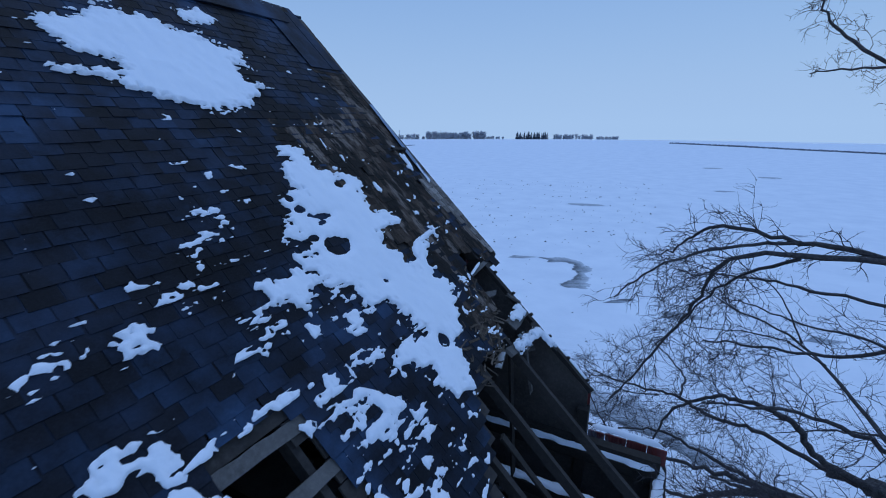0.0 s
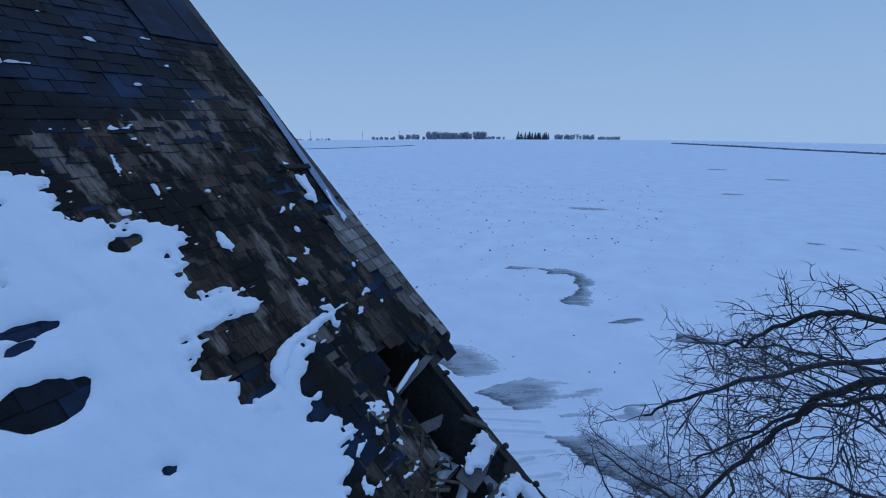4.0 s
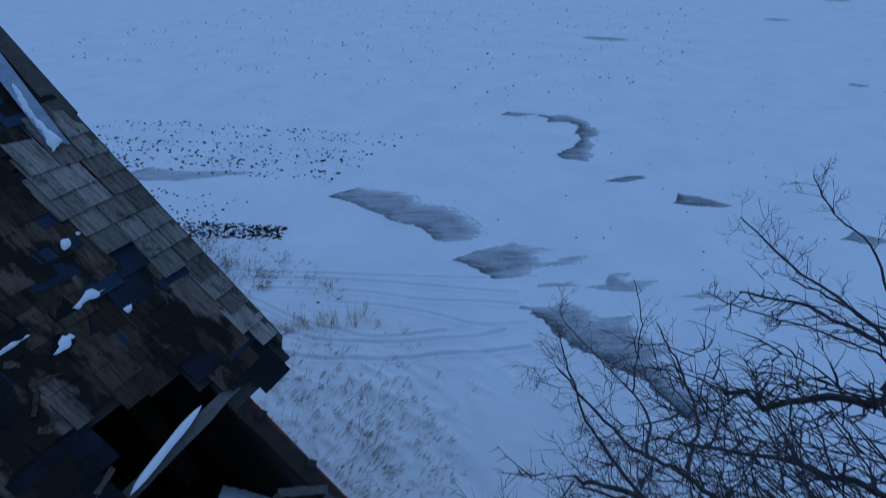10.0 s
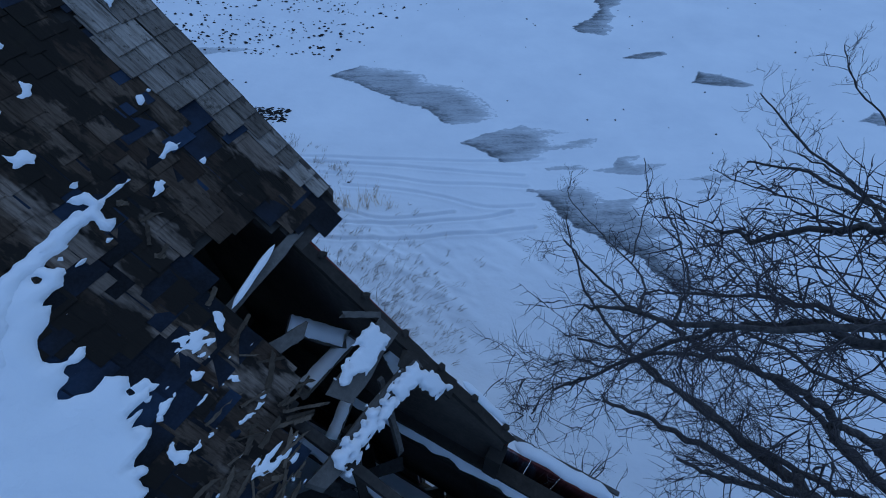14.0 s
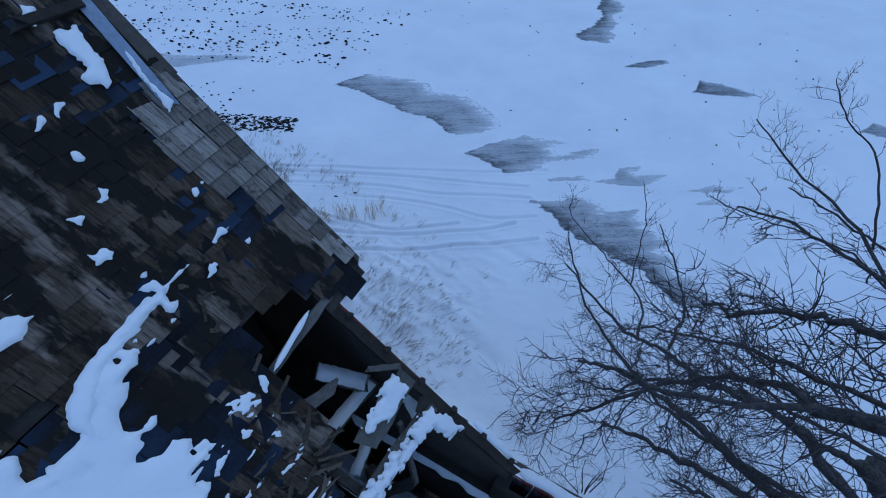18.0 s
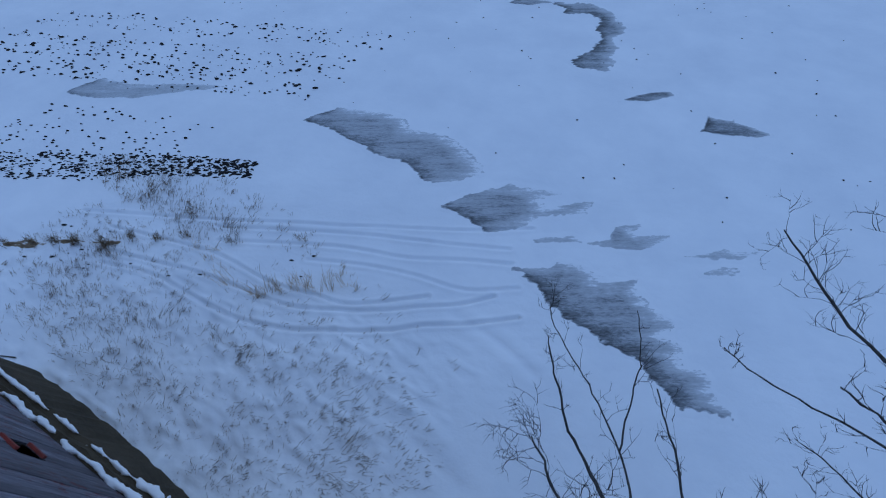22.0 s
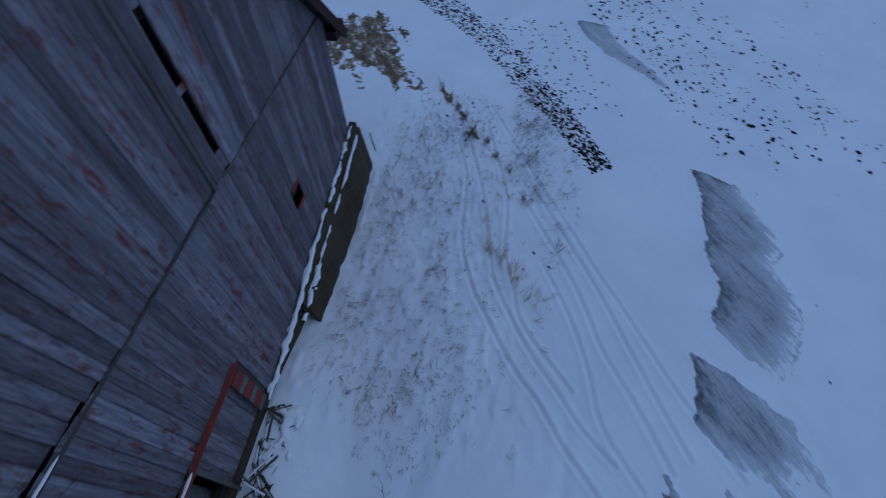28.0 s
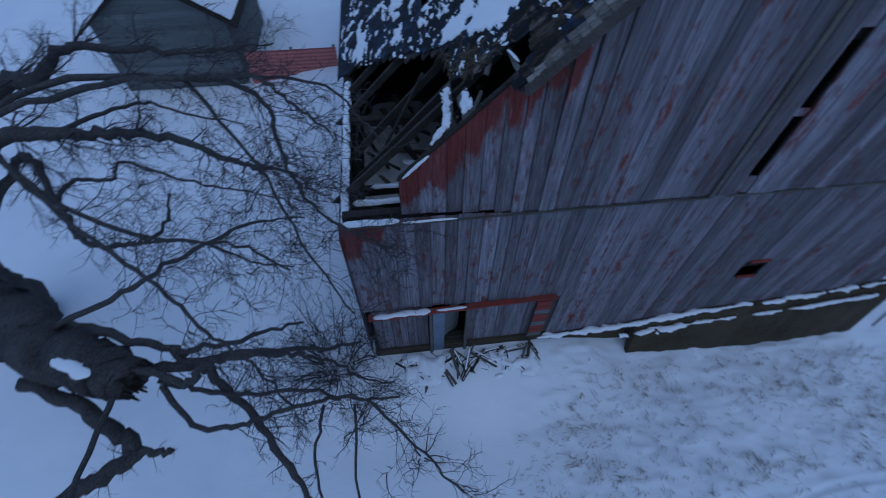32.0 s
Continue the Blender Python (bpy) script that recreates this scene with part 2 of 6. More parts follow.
def bump(n, l, b, height, strength, dist):
    x = n.new("ShaderNodeBump")
    x.inputs["Strength"].default_value, x.inputs["Distance"].default_value = strength, dist
    l.new(height, x.inputs["Height"])
    l.new(x.outputs[0], b.inputs["Normal"])


def matte(b, level):
    b.inputs["Specular IOR Level"].default_value = level


def plain(name, dark, light, scale=(1, 1, 1), size=6.0, rough=0.85, relief=0.4, deep=0.01, island=0.0, single=0.0, metal=0.0):
    """Two-tone mottled surface with fine relief; island / single: how far each piece's brightness varies."""
    m, n, l, b = surface(name, rough, metal)
    big, small = grain(n, l, scale, size * 0.2, 4), grain(n, l, scale, size * 3, 6, 0.7)
    col = mix(n, l, small, ramp(n, l, big, [(0.3, dark), (0.7, light)]), ramp(n, l, small, [(0.3, dark), (0.7, light)]))
    for amount, node, out in ((island, "ShaderNodeNewGeometry", "Random Per Island"), (single, "ShaderNodeObjectInfo", "Random")):
        if amount:
            r = n.new(node).outputs[out]
            col = mix(n, l, 1.0, col, ramp(n, l, r, [(0.0, (1 - amount,) * 3), (1.0, (1 + amount * 0.6,) * 3)]), "MULTIPLY")
    l.new(col, b.inputs["Base Color"])
    matte(b, 0.2 if rough > 0.7 else 0.5)
    bump(n, l, b, small, relief, deep)
    return m


def snow_material(name, low, high):
    m, n, l, b = surface(name, 0.75)
    wide, fine = grain(n, l, (1, 1, 1), 0.35, 5), grain(n, l, (1, 1, 1), 9.0, 6, 0.7)
    col = ramp(n, l, wide, [(0.25, low), (0.75, high)])
    grit = grain(n, l, (1, 1, 1), 26.0, 4, 0.8)
    col = mix(n, l, ramp(n, l, grit, [(0.70, (0, 0, 0)), (0.80, (0.35, 0.35, 0.35))]), col, (0.30, 0.29, 0.29))
    l.new(col, b.inputs["Base Color"])
    b.inputs["Subsurface Weight"].default_value = 0.0
    bump(n, l, b, mix(n, l, 0.6, fine, grain(n, l, (1, 1.6, 1), 2.2, 4, 0.6)), 0.45, 0.05)
    return m


SNOW = snow_material("snow", (0.74, 0.76, 0.80), (0.84, 0.85, 0.87))
FIELD = snow_material("field_snow", (0.70, 0.72, 0.76), (0.83, 0.84, 0.86))


def cover_material(name, stops, rough, ripple, amount=1.5, turn=0.0, speck=0.9):
    """What shows where the snow is thin: the mesh's own "bare" level, broken up by noise, goes through the stops."""
    m, n, l, b = surface(name, rough)
    level = n.new("ShaderNodeAttribute")
    level.attribute_name = "bare"
    streak, fine = grain(n, l, ripple, 1.6, 6, 0.7, turn), grain(n, l, (0.5, 1.6, 1) if turn else (1, 1.8, 1), 12.0, 5, 0.75, turn)
    wide, flour = grain(n, l, (1, 1, 1), 0.35, 5), grain(n, l, (1, 1, 1), 9.0, 6, 0.7)
    total = calc(n, l, "ADD", level.outputs["Fac"], calc(n, l, "MULTIPLY", calc(n, l, "SUBTRACT", streak, 0.5), amount))
    total = calc(n, l, "ADD", total, calc(n, l, "MULTIPLY", calc(n, l, "SUBTRACT", fine, 0.5), speck))
    snowy = ramp(n, l, wide, [(0.25, (0.70, 0.72, 0.76)), (0.75, (0.83, 0.84, 0.86))])
    shown = ramp(n, l, calc(n, l, "DIVIDE", total, 1.6), [(p / 1.6, c) for p, c in stops])
    thin = ramp(n, l, calc(n, l, "DIVIDE", total, 1.6), [(0.14, (0, 0, 0)), (0.22, (1, 1, 1))])
    l.new(mix(n, l, thin, snowy, shown), b.inputs["Base Color"])
    matte(b, 0.3)
    bump(n, l, b, mix(n, l, 0.5, fine, flour), 0.4, 0.02)
    return m


ICE = cover_material("bare_ice", [(0.25, (0.60, 0.62, 0.65)), (0.5, (0.47, 0.49, 0.52)), (0.9, (0.34, 0.355, 0.38)), (1.15, (0.18, 0.197, 0.215)), (1.5, (0.06, 0.063, 0.07))], 0.5, (0.3, 2.2, 1), 1.5, 29.0, 1.25)
HAY = cover_material("trampled_hay", [(0.3, (0.42, 0.34, 0.26)), (0.5, (0.20, 0.14, 0.088)), (0.8, (0.115, 0.078, 0.046)), (1.1, (0.05, 0.035, 0.022))], 0.95, (0.7, 1.5, 1), 2.6, 25.0, 1.6)


def asphalt_material():
    m, n, l, b = surface("asphalt_shingle", 0.72)
    wide, fine = grain(n, l, (1, 1, 1), 0.9, 6, 0.68), grain(n, l, (1, 1, 1), 60.0, 4, 0.8)
    r = n.new("ShaderNodeNewGeometry").outputs["Random Per Island"]
    # blue zones: sky sheen painted into the colour, over each shingle's random tone
    zone = grain(n, l, (1, 1, 1), 1.9, 3, 0.5)
    r = calc(n, l, "ADD", calc(n, l, "MULTIPLY", r, 0.55), calc(n, l, "MULTIPLY", calc(n, l, "SUBTRACT", zone, 0.28), 1.5))
    one = ramp(n, l, r, [(0.18, (0.004, 0.0042, 0.005)), (0.42, (0.009, 0.011, 0.016)), (0.65, (0.013, 0.023, 0.042)), (1.0, (0.022, 0.046, 0.086))])
    two = ramp(n, l, wide, [(0.38, (0.22, 0.21, 0.21)), (0.62, (1.5, 1.5, 1.55))])
    col = mix(n, l, 1.0, one, two, "MULTIPLY")
    col = mix(n, l, 0.25, col, ramp(n, l, fine, [(0.4, (0.004, 0.004, 0.005)), (0.7, (0.03, 0.033, 0.042))]))
    l.new(col, b.inputs["Base Color"])
    matte(b, 0.15)
    bump(n, l, b, fine, 0.5, 0.004)
    return m


ASPHALT = asphalt_material()


def wood_shingle_material(name, single):
    """Split wooden shingles: grain down the slope, black rot and moss in patches, bleached where they still shed water."""
    m, n, l, b = surface(name, 0.85)
    wide, fine = grain(n, l, (1, 1, 1), 1.6, 5), grain(n, l, (5, 60, 5), 1.0, 6, 0.75)
    r = n.new("ShaderNodeObjectInfo").outputs["Random"] if single else n.new("ShaderNodeNewGeometry").outputs["Random Per Island"]
    if single:
        one = ramp(n, l, r, [(0.0, (0.115, 0.098, 0.085)), (0.5, (0.20, 0.175, 0.156)), (1.0, (0.285, 0.255, 0.23))])
    else:
        one = ramp(n, l, r, [(0.0, (0.034, 0.022, 0.016)), (0.5, (0.062, 0.044, 0.032)), (1.0, (0.100, 0.074, 0.057))])
    col = mix(n, l, 1.0, one, ramp(n, l, fine, [(0.30, (0.22, 0.19, 0.17)), (0.48, (0.95, 0.93, 0.90)), (0.72, (1.5, 1.5, 1.5))]), "MULTIPLY")
    speck = grain(n, l, (1, 1.8, 1), 26.0, 4, 0.7)
    col = mix(n, l, ramp(n, l, speck, [(0.30, (0.85, 0.85, 0.85)), (0.40, (0, 0, 0))]), col, (0.010, 0.008, 0.007))
    rot = grain(n, l, (1.5, 3.6, 1.5), 1.25, 6, 0.66)      # drawn out down the slope
    edge = (0.60, 0.72, 0.85) if single else (0.46, 0.505, 0.95)
    col = mix(n, l, ramp(n, l, rot, [(edge[0], (0, 0, 0)), (edge[1], (edge[2],) * 3)]), col, (0.013, 0.011, 0.009))
    moss = grain(n, l, (1, 1, 1), 7.0, 6, 0.75)
    col = mix(n, l, ramp(n, l, moss, [(0.56, (0, 0, 0)), (0.66, (0.7, 0.7, 0.7))]), col, (0.020, 0.017, 0.012))
    if not single:
        bleach = grain(n, l, (1.2, 3.0, 1.2), 1.0, 5, 0.6)
        col = mix(n, l, ramp(n, l, bleach, [(0.57, (0, 0, 0)), (0.62, (0.75, 0.75, 0.75))]), col, mix(n, l, 1.0, (0.21, 0.165, 0.135), ramp(n, l, fine, [(0.3, (0.28, 0.26, 0.24)), (0.55, (1.25, 1.25, 1.25))]), "MULTIPLY"))
    col = mix(n, l, ramp(n, l, wide, [(0.46, (0, 0, 0)), (0.66, (0.3 if single else 0.5,) * 3)]), col, (0.014, 0.011, 0.009))
    l.new(col, b.inputs["Base Color"])
    matte(b, 0.15)
    bump(n, l, b, fine, 0.7, 0.008)
    return m


WOOD_TILE = wood_shingle_material("wood_shingle", True)
WOOD_FIELD = wood_shingle_material("wood_shingle_field", False)


def siding_material():
    """Weathered grey boards with what is left of red paint: most under the rake, flakes elsewhere."""
    m, n, l, b = surface("barn_siding", 0.85)
    fine, wide = grain(n, l, (38, 38, 1.2), 1.0, 6, 0.7), grain(n, l, (5, 5, 0.35), 1.0, 5, 0.6)
    r = n.new("ShaderNodeObjectInfo").outputs["Random"]
    grey = ramp(n, l, fine, [(0.25, (0.045, 0.043, 0.047)), (0.52, (0.178, 0.172, 0.186)), (0.78, (0.37, 0.365, 0.39))])
    grey = mix(n, l, 1.0, grey, ramp(n, l, wide, [(0.3, (0.72, 0.68, 0.70)), (0.7, (1.12, 1.10, 1.15))]), "MULTIPLY")
    grey = mix(n, l, 1.0, grey, ramp(n, l, r, [(0, (0.66, 0.63, 0.62)), (0.5, (1.0, 0.98, 1.0)), (0.9, (1.2, 1.18, 1.2)), (1, (1.5, 1.5, 1.55))]), "MULTIPLY")
    red = ramp(n, l, fine, [(0.3, (0.09, 0.013, 0.009)), (0.7, (0.22, 0.032, 0.020))])
    pos = n.new("ShaderNodeSeparateXYZ")
    l.new(place_node(n, l, (1, 1, 1)), pos.inputs[0])
    x, z = pos.outputs[0], pos.outputs[2]
    below = calc(n, l, "SUBTRACT", calc(n, l, "SUBTRACT", 5.6, calc(n, l, "MULTIPLY", x, 0.986)), z)
    rake = calc(n, l, "SUBTRACT", 1.0, calc(n, l, "DIVIDE", below, 1.1))
    low = calc(n, l, "MULTIPLY", calc(n, l, "ADD", x, 4.4), 0.45)
    near = n.new("ShaderNodeClamp")
    l.new(calc(n, l, "MULTIPLY", calc(n, l, "MAXIMUM", rake, 0.0), calc(n, l, "MINIMUM", calc(n, l, "MAXIMUM", low, 0.0), 1.0)), near.inputs[0])
    patch = grain(n, l, (3.2, 3.2, 0.9), 1.0, 6, 0.68)
    amount = calc(n, l, "ADD", calc(n, l, "MULTIPLY", near.outputs[0], 0.46), patch)
    amount = calc(n, l, "ADD", amount, calc(n, l, "MULTIPLY", calc(n, l, "SUBTRACT", r, 0.5), 0.10))
    mask = ramp(n, l, amount, [(0.592, (0, 0, 0)), (0.68, (0.85, 0.85, 0.85))])
    fleck = grain(n, l, (9, 9, 3.0), 1.0, 5, 0.7)
    near_wash = grain(n, l, (1.1, 1.1, 0.6), 1.0, 3, 0.5)
    spots = ramp(n, l, calc(n, l, "ADD", fleck, calc(n, l, "MULTIPLY", calc(n, l, "SUBTRACT", near_wash, 0.5), 0.35)), [(0.56, (0, 0, 0)), (0.655, (0.7, 0.7, 0.7))])
    grey = mix(n, l, spots, grey, (0.13, 0.030, 0.024))
    col = mix(n, l, mask, grey, red)
    l.new(col, b.inputs["Base Color"])
    matte(b, 0.15)
    bump(n, l, b, fine, 0.5, 0.006)
    return m


SIDING = siding_material()
RED_PAINT = plain("flaking_red_paint", (0.07, 0.045, 0.042), (0.34, 0.045, 0.032), (2, 2, 14), 3.0, 0.8)
DARK_RED = plain("old_dark_red_paint", (0.018, 0.011, 0.011), (0.060, 0.018, 0.016), (1, 1, 1), 4.0, 0.8)
GREY_WOOD = plain("weathered_wood", (0.05, 0.044, 0.039), (0.17, 0.155, 0.142), (1, 1, 1), 9.0, 0.85, 0.7, 0.01, single=0.25)
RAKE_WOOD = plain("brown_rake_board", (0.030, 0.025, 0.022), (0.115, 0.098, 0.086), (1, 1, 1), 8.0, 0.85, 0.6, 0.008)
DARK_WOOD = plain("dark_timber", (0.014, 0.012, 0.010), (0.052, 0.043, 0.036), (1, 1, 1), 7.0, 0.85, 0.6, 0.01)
ROTTEN = plain("rotten_splintered_wood", (0.022, 0.016, 0.011), (0.15, 0.115, 0.085), (5, 1, 5), 8.0, 0.9, 0.8, 0.01, single=0.5)
SHEATHING = plain("sheathing_boards", (0.02, 0.017, 0.015), (0.075, 0.064, 0.056), (1, 1, 1), 6.0, 0.85, 0.6, 0.008, island=0.3)
FLASHING = plain("galvanised_flashing", (0.10, 0.14, 0.20), (0.25, 0.32, 0.42), (1, 1, 1), 8.0, 0.45, 0.2, 0.003, metal=0.6)
CONCRETE = plain("mossy_concrete", (0.032, 0.024, 0.015), (0.096, 0.074, 0.049), (1, 1, 2), 3.0, 0.9, 0.6, 0.02)


def bark_material():
    """Grey bark, mixed towards near-white in uneven patches where the surface faces up."""
    m, n, l, b = surface("grey_bark", 0.9)
    rough, big = grain(n, l, (1, 1, 1), 30.0, 6, 0.75), grain(n, l, (1, 1, 1), 3.5, 4, 0.6)
    col = mix(n, l, big, ramp(n, l, rough, [(0.3, (0.012, 0.010, 0.010)), (0.7, (0.060, 0.054, 0.052))]), ramp(n, l, rough, [(0.3, (0.028, 0.025, 0.025)), (0.7, (0.165, 0.152, 0.148))]))
    up = n.new("ShaderNodeSeparateXYZ")
    l.new(n.new("ShaderNodeNewGeometry").outputs["Normal"], up.inputs[0])
    pale_top = calc(n, l, "ADD", up.outputs[2], calc(n, l, "MULTIPLY", calc(n, l, "SUBTRACT", grain(n, l, (1, 1, 1), 7.0, 5, 0.7), 0.5), 2.4))
    col = mix(n, l, ramp(n, l, pale_top, [(1.05, (0, 0, 0)), (1.4, (0.45, 0.45, 0.45))]), col, (0.62, 0.63, 0.66))
    l.new(col, b.inputs["Base Color"])
    matte(b, 0.2)
    bump(n, l, b, rough, 0.9, 0.02)
    return m


BARK = bark_material()
TWIG = plain("twigs", (0.026, 0.022, 0.024), (0.085, 0.074, 0.078), (1, 1, 1), 4.0, 0.9, 0.1)
STRAW = plain("dry_grass", (0.52, 0.37, 0.23), (0.80, 0.61, 0.42), (1, 1, 1), 3.0, 0.9, 0.1, island=0.35)
TUSSOCK = plain("brown_tussock", (0.105, 0.066, 0.038), (0.33, 0.225, 0.135), (1, 1, 1), 3.0, 0.9, 0.1, island=0.4)
STUBBLE = plain("frosted_stubble", (0.17, 0.125, 0.095), (0.46, 0.37, 0.29), (1, 1, 1), 3.0, 0.9, 0.1, island=0.45)
CLOD = plain("frozen_clods", (0.010, 0.009, 0.010), (0.036, 0.033, 0.032), (1, 1, 1), 5.0, 0.9, 0.5, island=0.4)
# distant growth: pale bluish because the air's haze is mixed into these colours
NEEDLE = plain("hazed_spruce_needles", (0.06, 0.075, 0.095), (0.19, 0.215, 0.25), (1, 1, 1), 0.8, 0.95, 0.2)
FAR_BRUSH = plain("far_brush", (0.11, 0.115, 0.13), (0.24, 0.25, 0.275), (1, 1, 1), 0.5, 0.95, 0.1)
FAR_TWIG = plain("haze_paled_wood", (0.30, 0.315, 0.35), (0.46, 0.475, 0.51), (1, 1, 1), 0.5, 0.95, 0.1)
SHED_WOOD = plain("grey_lapped_boards", (0.085, 0.093, 0.095), (0.19, 0.20, 0.20), (0.6, 1, 8), 3.0, 0.85, 0.4, single=0.2)
FADED_RED = plain("faded_red_metal", (0.34, 0.09, 0.085), (0.50, 0.17, 0.16), (1, 1, 1), 2.0, 0.6, 0.2)
# near-black floor: the indoor shade is part of its colour
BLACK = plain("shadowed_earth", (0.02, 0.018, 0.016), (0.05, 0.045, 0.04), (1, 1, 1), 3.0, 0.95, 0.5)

# ---- ground ----
RIDGE_X, RIDGE_Z, FAR_X, BACK_Y, SEAM = -6.5, 11.99, -12.9, -18.0, 5.85


def axis_steps(lo, hi, fine, reach):
    """Even fine steps from lo to hi, then ever wider ones out to reach."""
    mid = list(np.arange(lo, hi + fine, fine))
    out, q = [], fine
    while not out or out[-1] < reach:
        q *= 1.16
        out.append((out[-1] if out else 0) + q)
    return np.array([lo - o for o in reversed(out)] + mid + [mid[-1] + o for o in out])


def line_dist(x, y, pts):
    """Distance to a polyline."""
    best = np.full(np.shape(x), 1e9)
    for (ax, ay), (bx, by) in zip(pts, pts[1:]):
        q = np.clip(((x - ax) * (bx - ax) + (y - ay) * (by - ay)) / ((bx - ax) ** 2 + (by - ay) ** 2), 0, 1)
        best = np.minimum(best, np.hypot(x - ax - q * (bx - ax), y - ay - q * (by - ay)))
    return best


RUTS = [                                               # wheel tracks: line, depth, half width
    ([(-16.0, 4.6), (-13.6, 5.2), (-11.9, 5.5), (-9.85, 5.5), (-8.46, 5.81), (-7.46, 6.03), (-6.46, 6.71), (-5.56, 7.40)], 0.075, 0.055),
    ([(-15.2, 3.9), (-12.67, 4.56), (-10.34, 4.95), (-8.87, 5.17), (-7.73, 5.66), (-6.53, 6.30), (-5.56, 6.99), (-4.68, 7.56), (-3.9, 8.3)], 0.085, 0.058),
    ([(-15.0, 3.5), (-13.14, 3.98), (-10.22, 4.08), (-8.60, 4.50), (-7.41, 5.08), (-5.91, 5.95), (-5.23, 6.49), (-4.19, 7.12), (-3.0, 8.0)], 0.09, 0.058),
    ([(-17.5, 4.6), (-13.5, 6.4), (-10.68, 7.74), (-9.38, 8.34), (-8.13, 8.99), (-5.87, 10.06), (-3.9, 11.2)], 0.055, 0.06),
    ([(-13.0, 6.3), (-10.45, 7.50), (-8.53, 8.38), (-6.90, 9.01), (-5.56, 9.53), (-4.2, 10.1)], 0.06, 0.06),
    ([(-12.5, 5.9), (-9.43, 7.37), (-8.13, 7.87), (-6.81, 8.27), (-5.28, 9.02), (-3.9, 9.6)], 0.055, 0.065),
    ([(-9.5, 6.7), (-7.77, 7.41), (-6.30, 7.82), (-4.75, 8.09), (-3.4, 8.9)], 0.05, 0.06),
    ([(-6.9, 4.6), (-5.96, 4.23), (-4.83, 4.05), (-4.12, 3.91), (-2.5, 3.5)], 0.05, 0.26),
    ([(-4.6, 7.2), (-3.3, 7.1), (-2.0, 6.7)], 0.035, 0.16),
]
RUTS = [([(p.x, p.y) for p in curve([(a, b, 0) for a, b in line], 4)], 0.95 * deep, 0.74 * half) for line, deep, half in RUTS]


def ground_z(x, y):
    x, y = np.asarray(x, float), np.asarray(y, float)
    d = np.hypot(x, y)
    z = 0.10 * step01(7.5, 0.5, y) * step01(-26, -14, x)
    z = z + 0.62 * step01(2.2, 0.2, y) * step01(-7.6, -4.2, x) * step01(6, 1, x)
    z = z + 0.10 * (fbm(x, y, 6.0, 3) - 0.5) * step01(40, 18, d) + 0.5 * (fbm(x, y, 45.0, 3) - 0.5) * step01(24, 60, d)
    rough = step01(6.4, 4.6, y - 0.18 * (x + 9)) * step01(-20, -16, x) * step01(-2.0, -5.5, x) * step01(-0.6, 0.4, y)
    z = z + 0.05 * (fbm(x * 0.6, y, 0.9, 3) - 0.5) * step01(9, 3, y) * step01(30, 14, d)
    z = z + rough * (0.16 * (fbm(x * 0.8 + y * 0.3, y * 1.2, 0.55, 3) - 0.5) + 0.09 * np.maximum(vnoise(x * 0.7, y * 1.3, 0.3) - 0.62, 0) * 2)
    u, v = x * 0.86 + y * 0.5, y * 0.86 - x * 0.5
    z = z + 0.075 * (fbm(u * 0.28, v, 0.5, 3) - 0.5) * step01(22, 12, d) * (0.35 + 0.65 * vnoise(x, y, 3.0))
    if np.ndim(x) or (-18 < x < -1.5 and 2.8 < y < 12):
        for line, deep, half in RUTS:
            q = line_dist(x, y, line)
            z = z - deep * np.exp(-((q / half) ** 2)) + deep * 0.45 * np.exp(-(((q - 2.6 * half) / (1.2 * half)) ** 2))
    z = z - np.maximum(d - 300, 0) * 0.036
    return z


gx, gy = axis_steps(-18, 5, 0.055, 2600), axis_steps(0, 15, 0.055, 2600)
mx, my = np.meshgrid(gx, gy, indexing="ij")
mz = ground_z(mx, my)
geo = Geo()
geo.v = list(map(tuple, np.stack([mx, my, mz], -1).reshape(-1, 3).tolist()))
ny = len(gy)
idx = (np.arange(len(gx) - 1)[:, None] * ny + np.arange(ny - 1)[None]).ravel()
geo.f = list(map(tuple, np.stack([idx, idx + ny, idx + ny + 1, idx + 1], -1).tolist()))
tagged(part("ground", geo, FIELD, None, "snow-covered farm field with wheel ruts and wind crust", True), category="ground", kind="structure")


def on_ground(x, y, h):
    return x, y, ground_z(x, y) + np.where((x > -17) & (x < 4) & (y < 14.5), 0.014, 0.035) + h


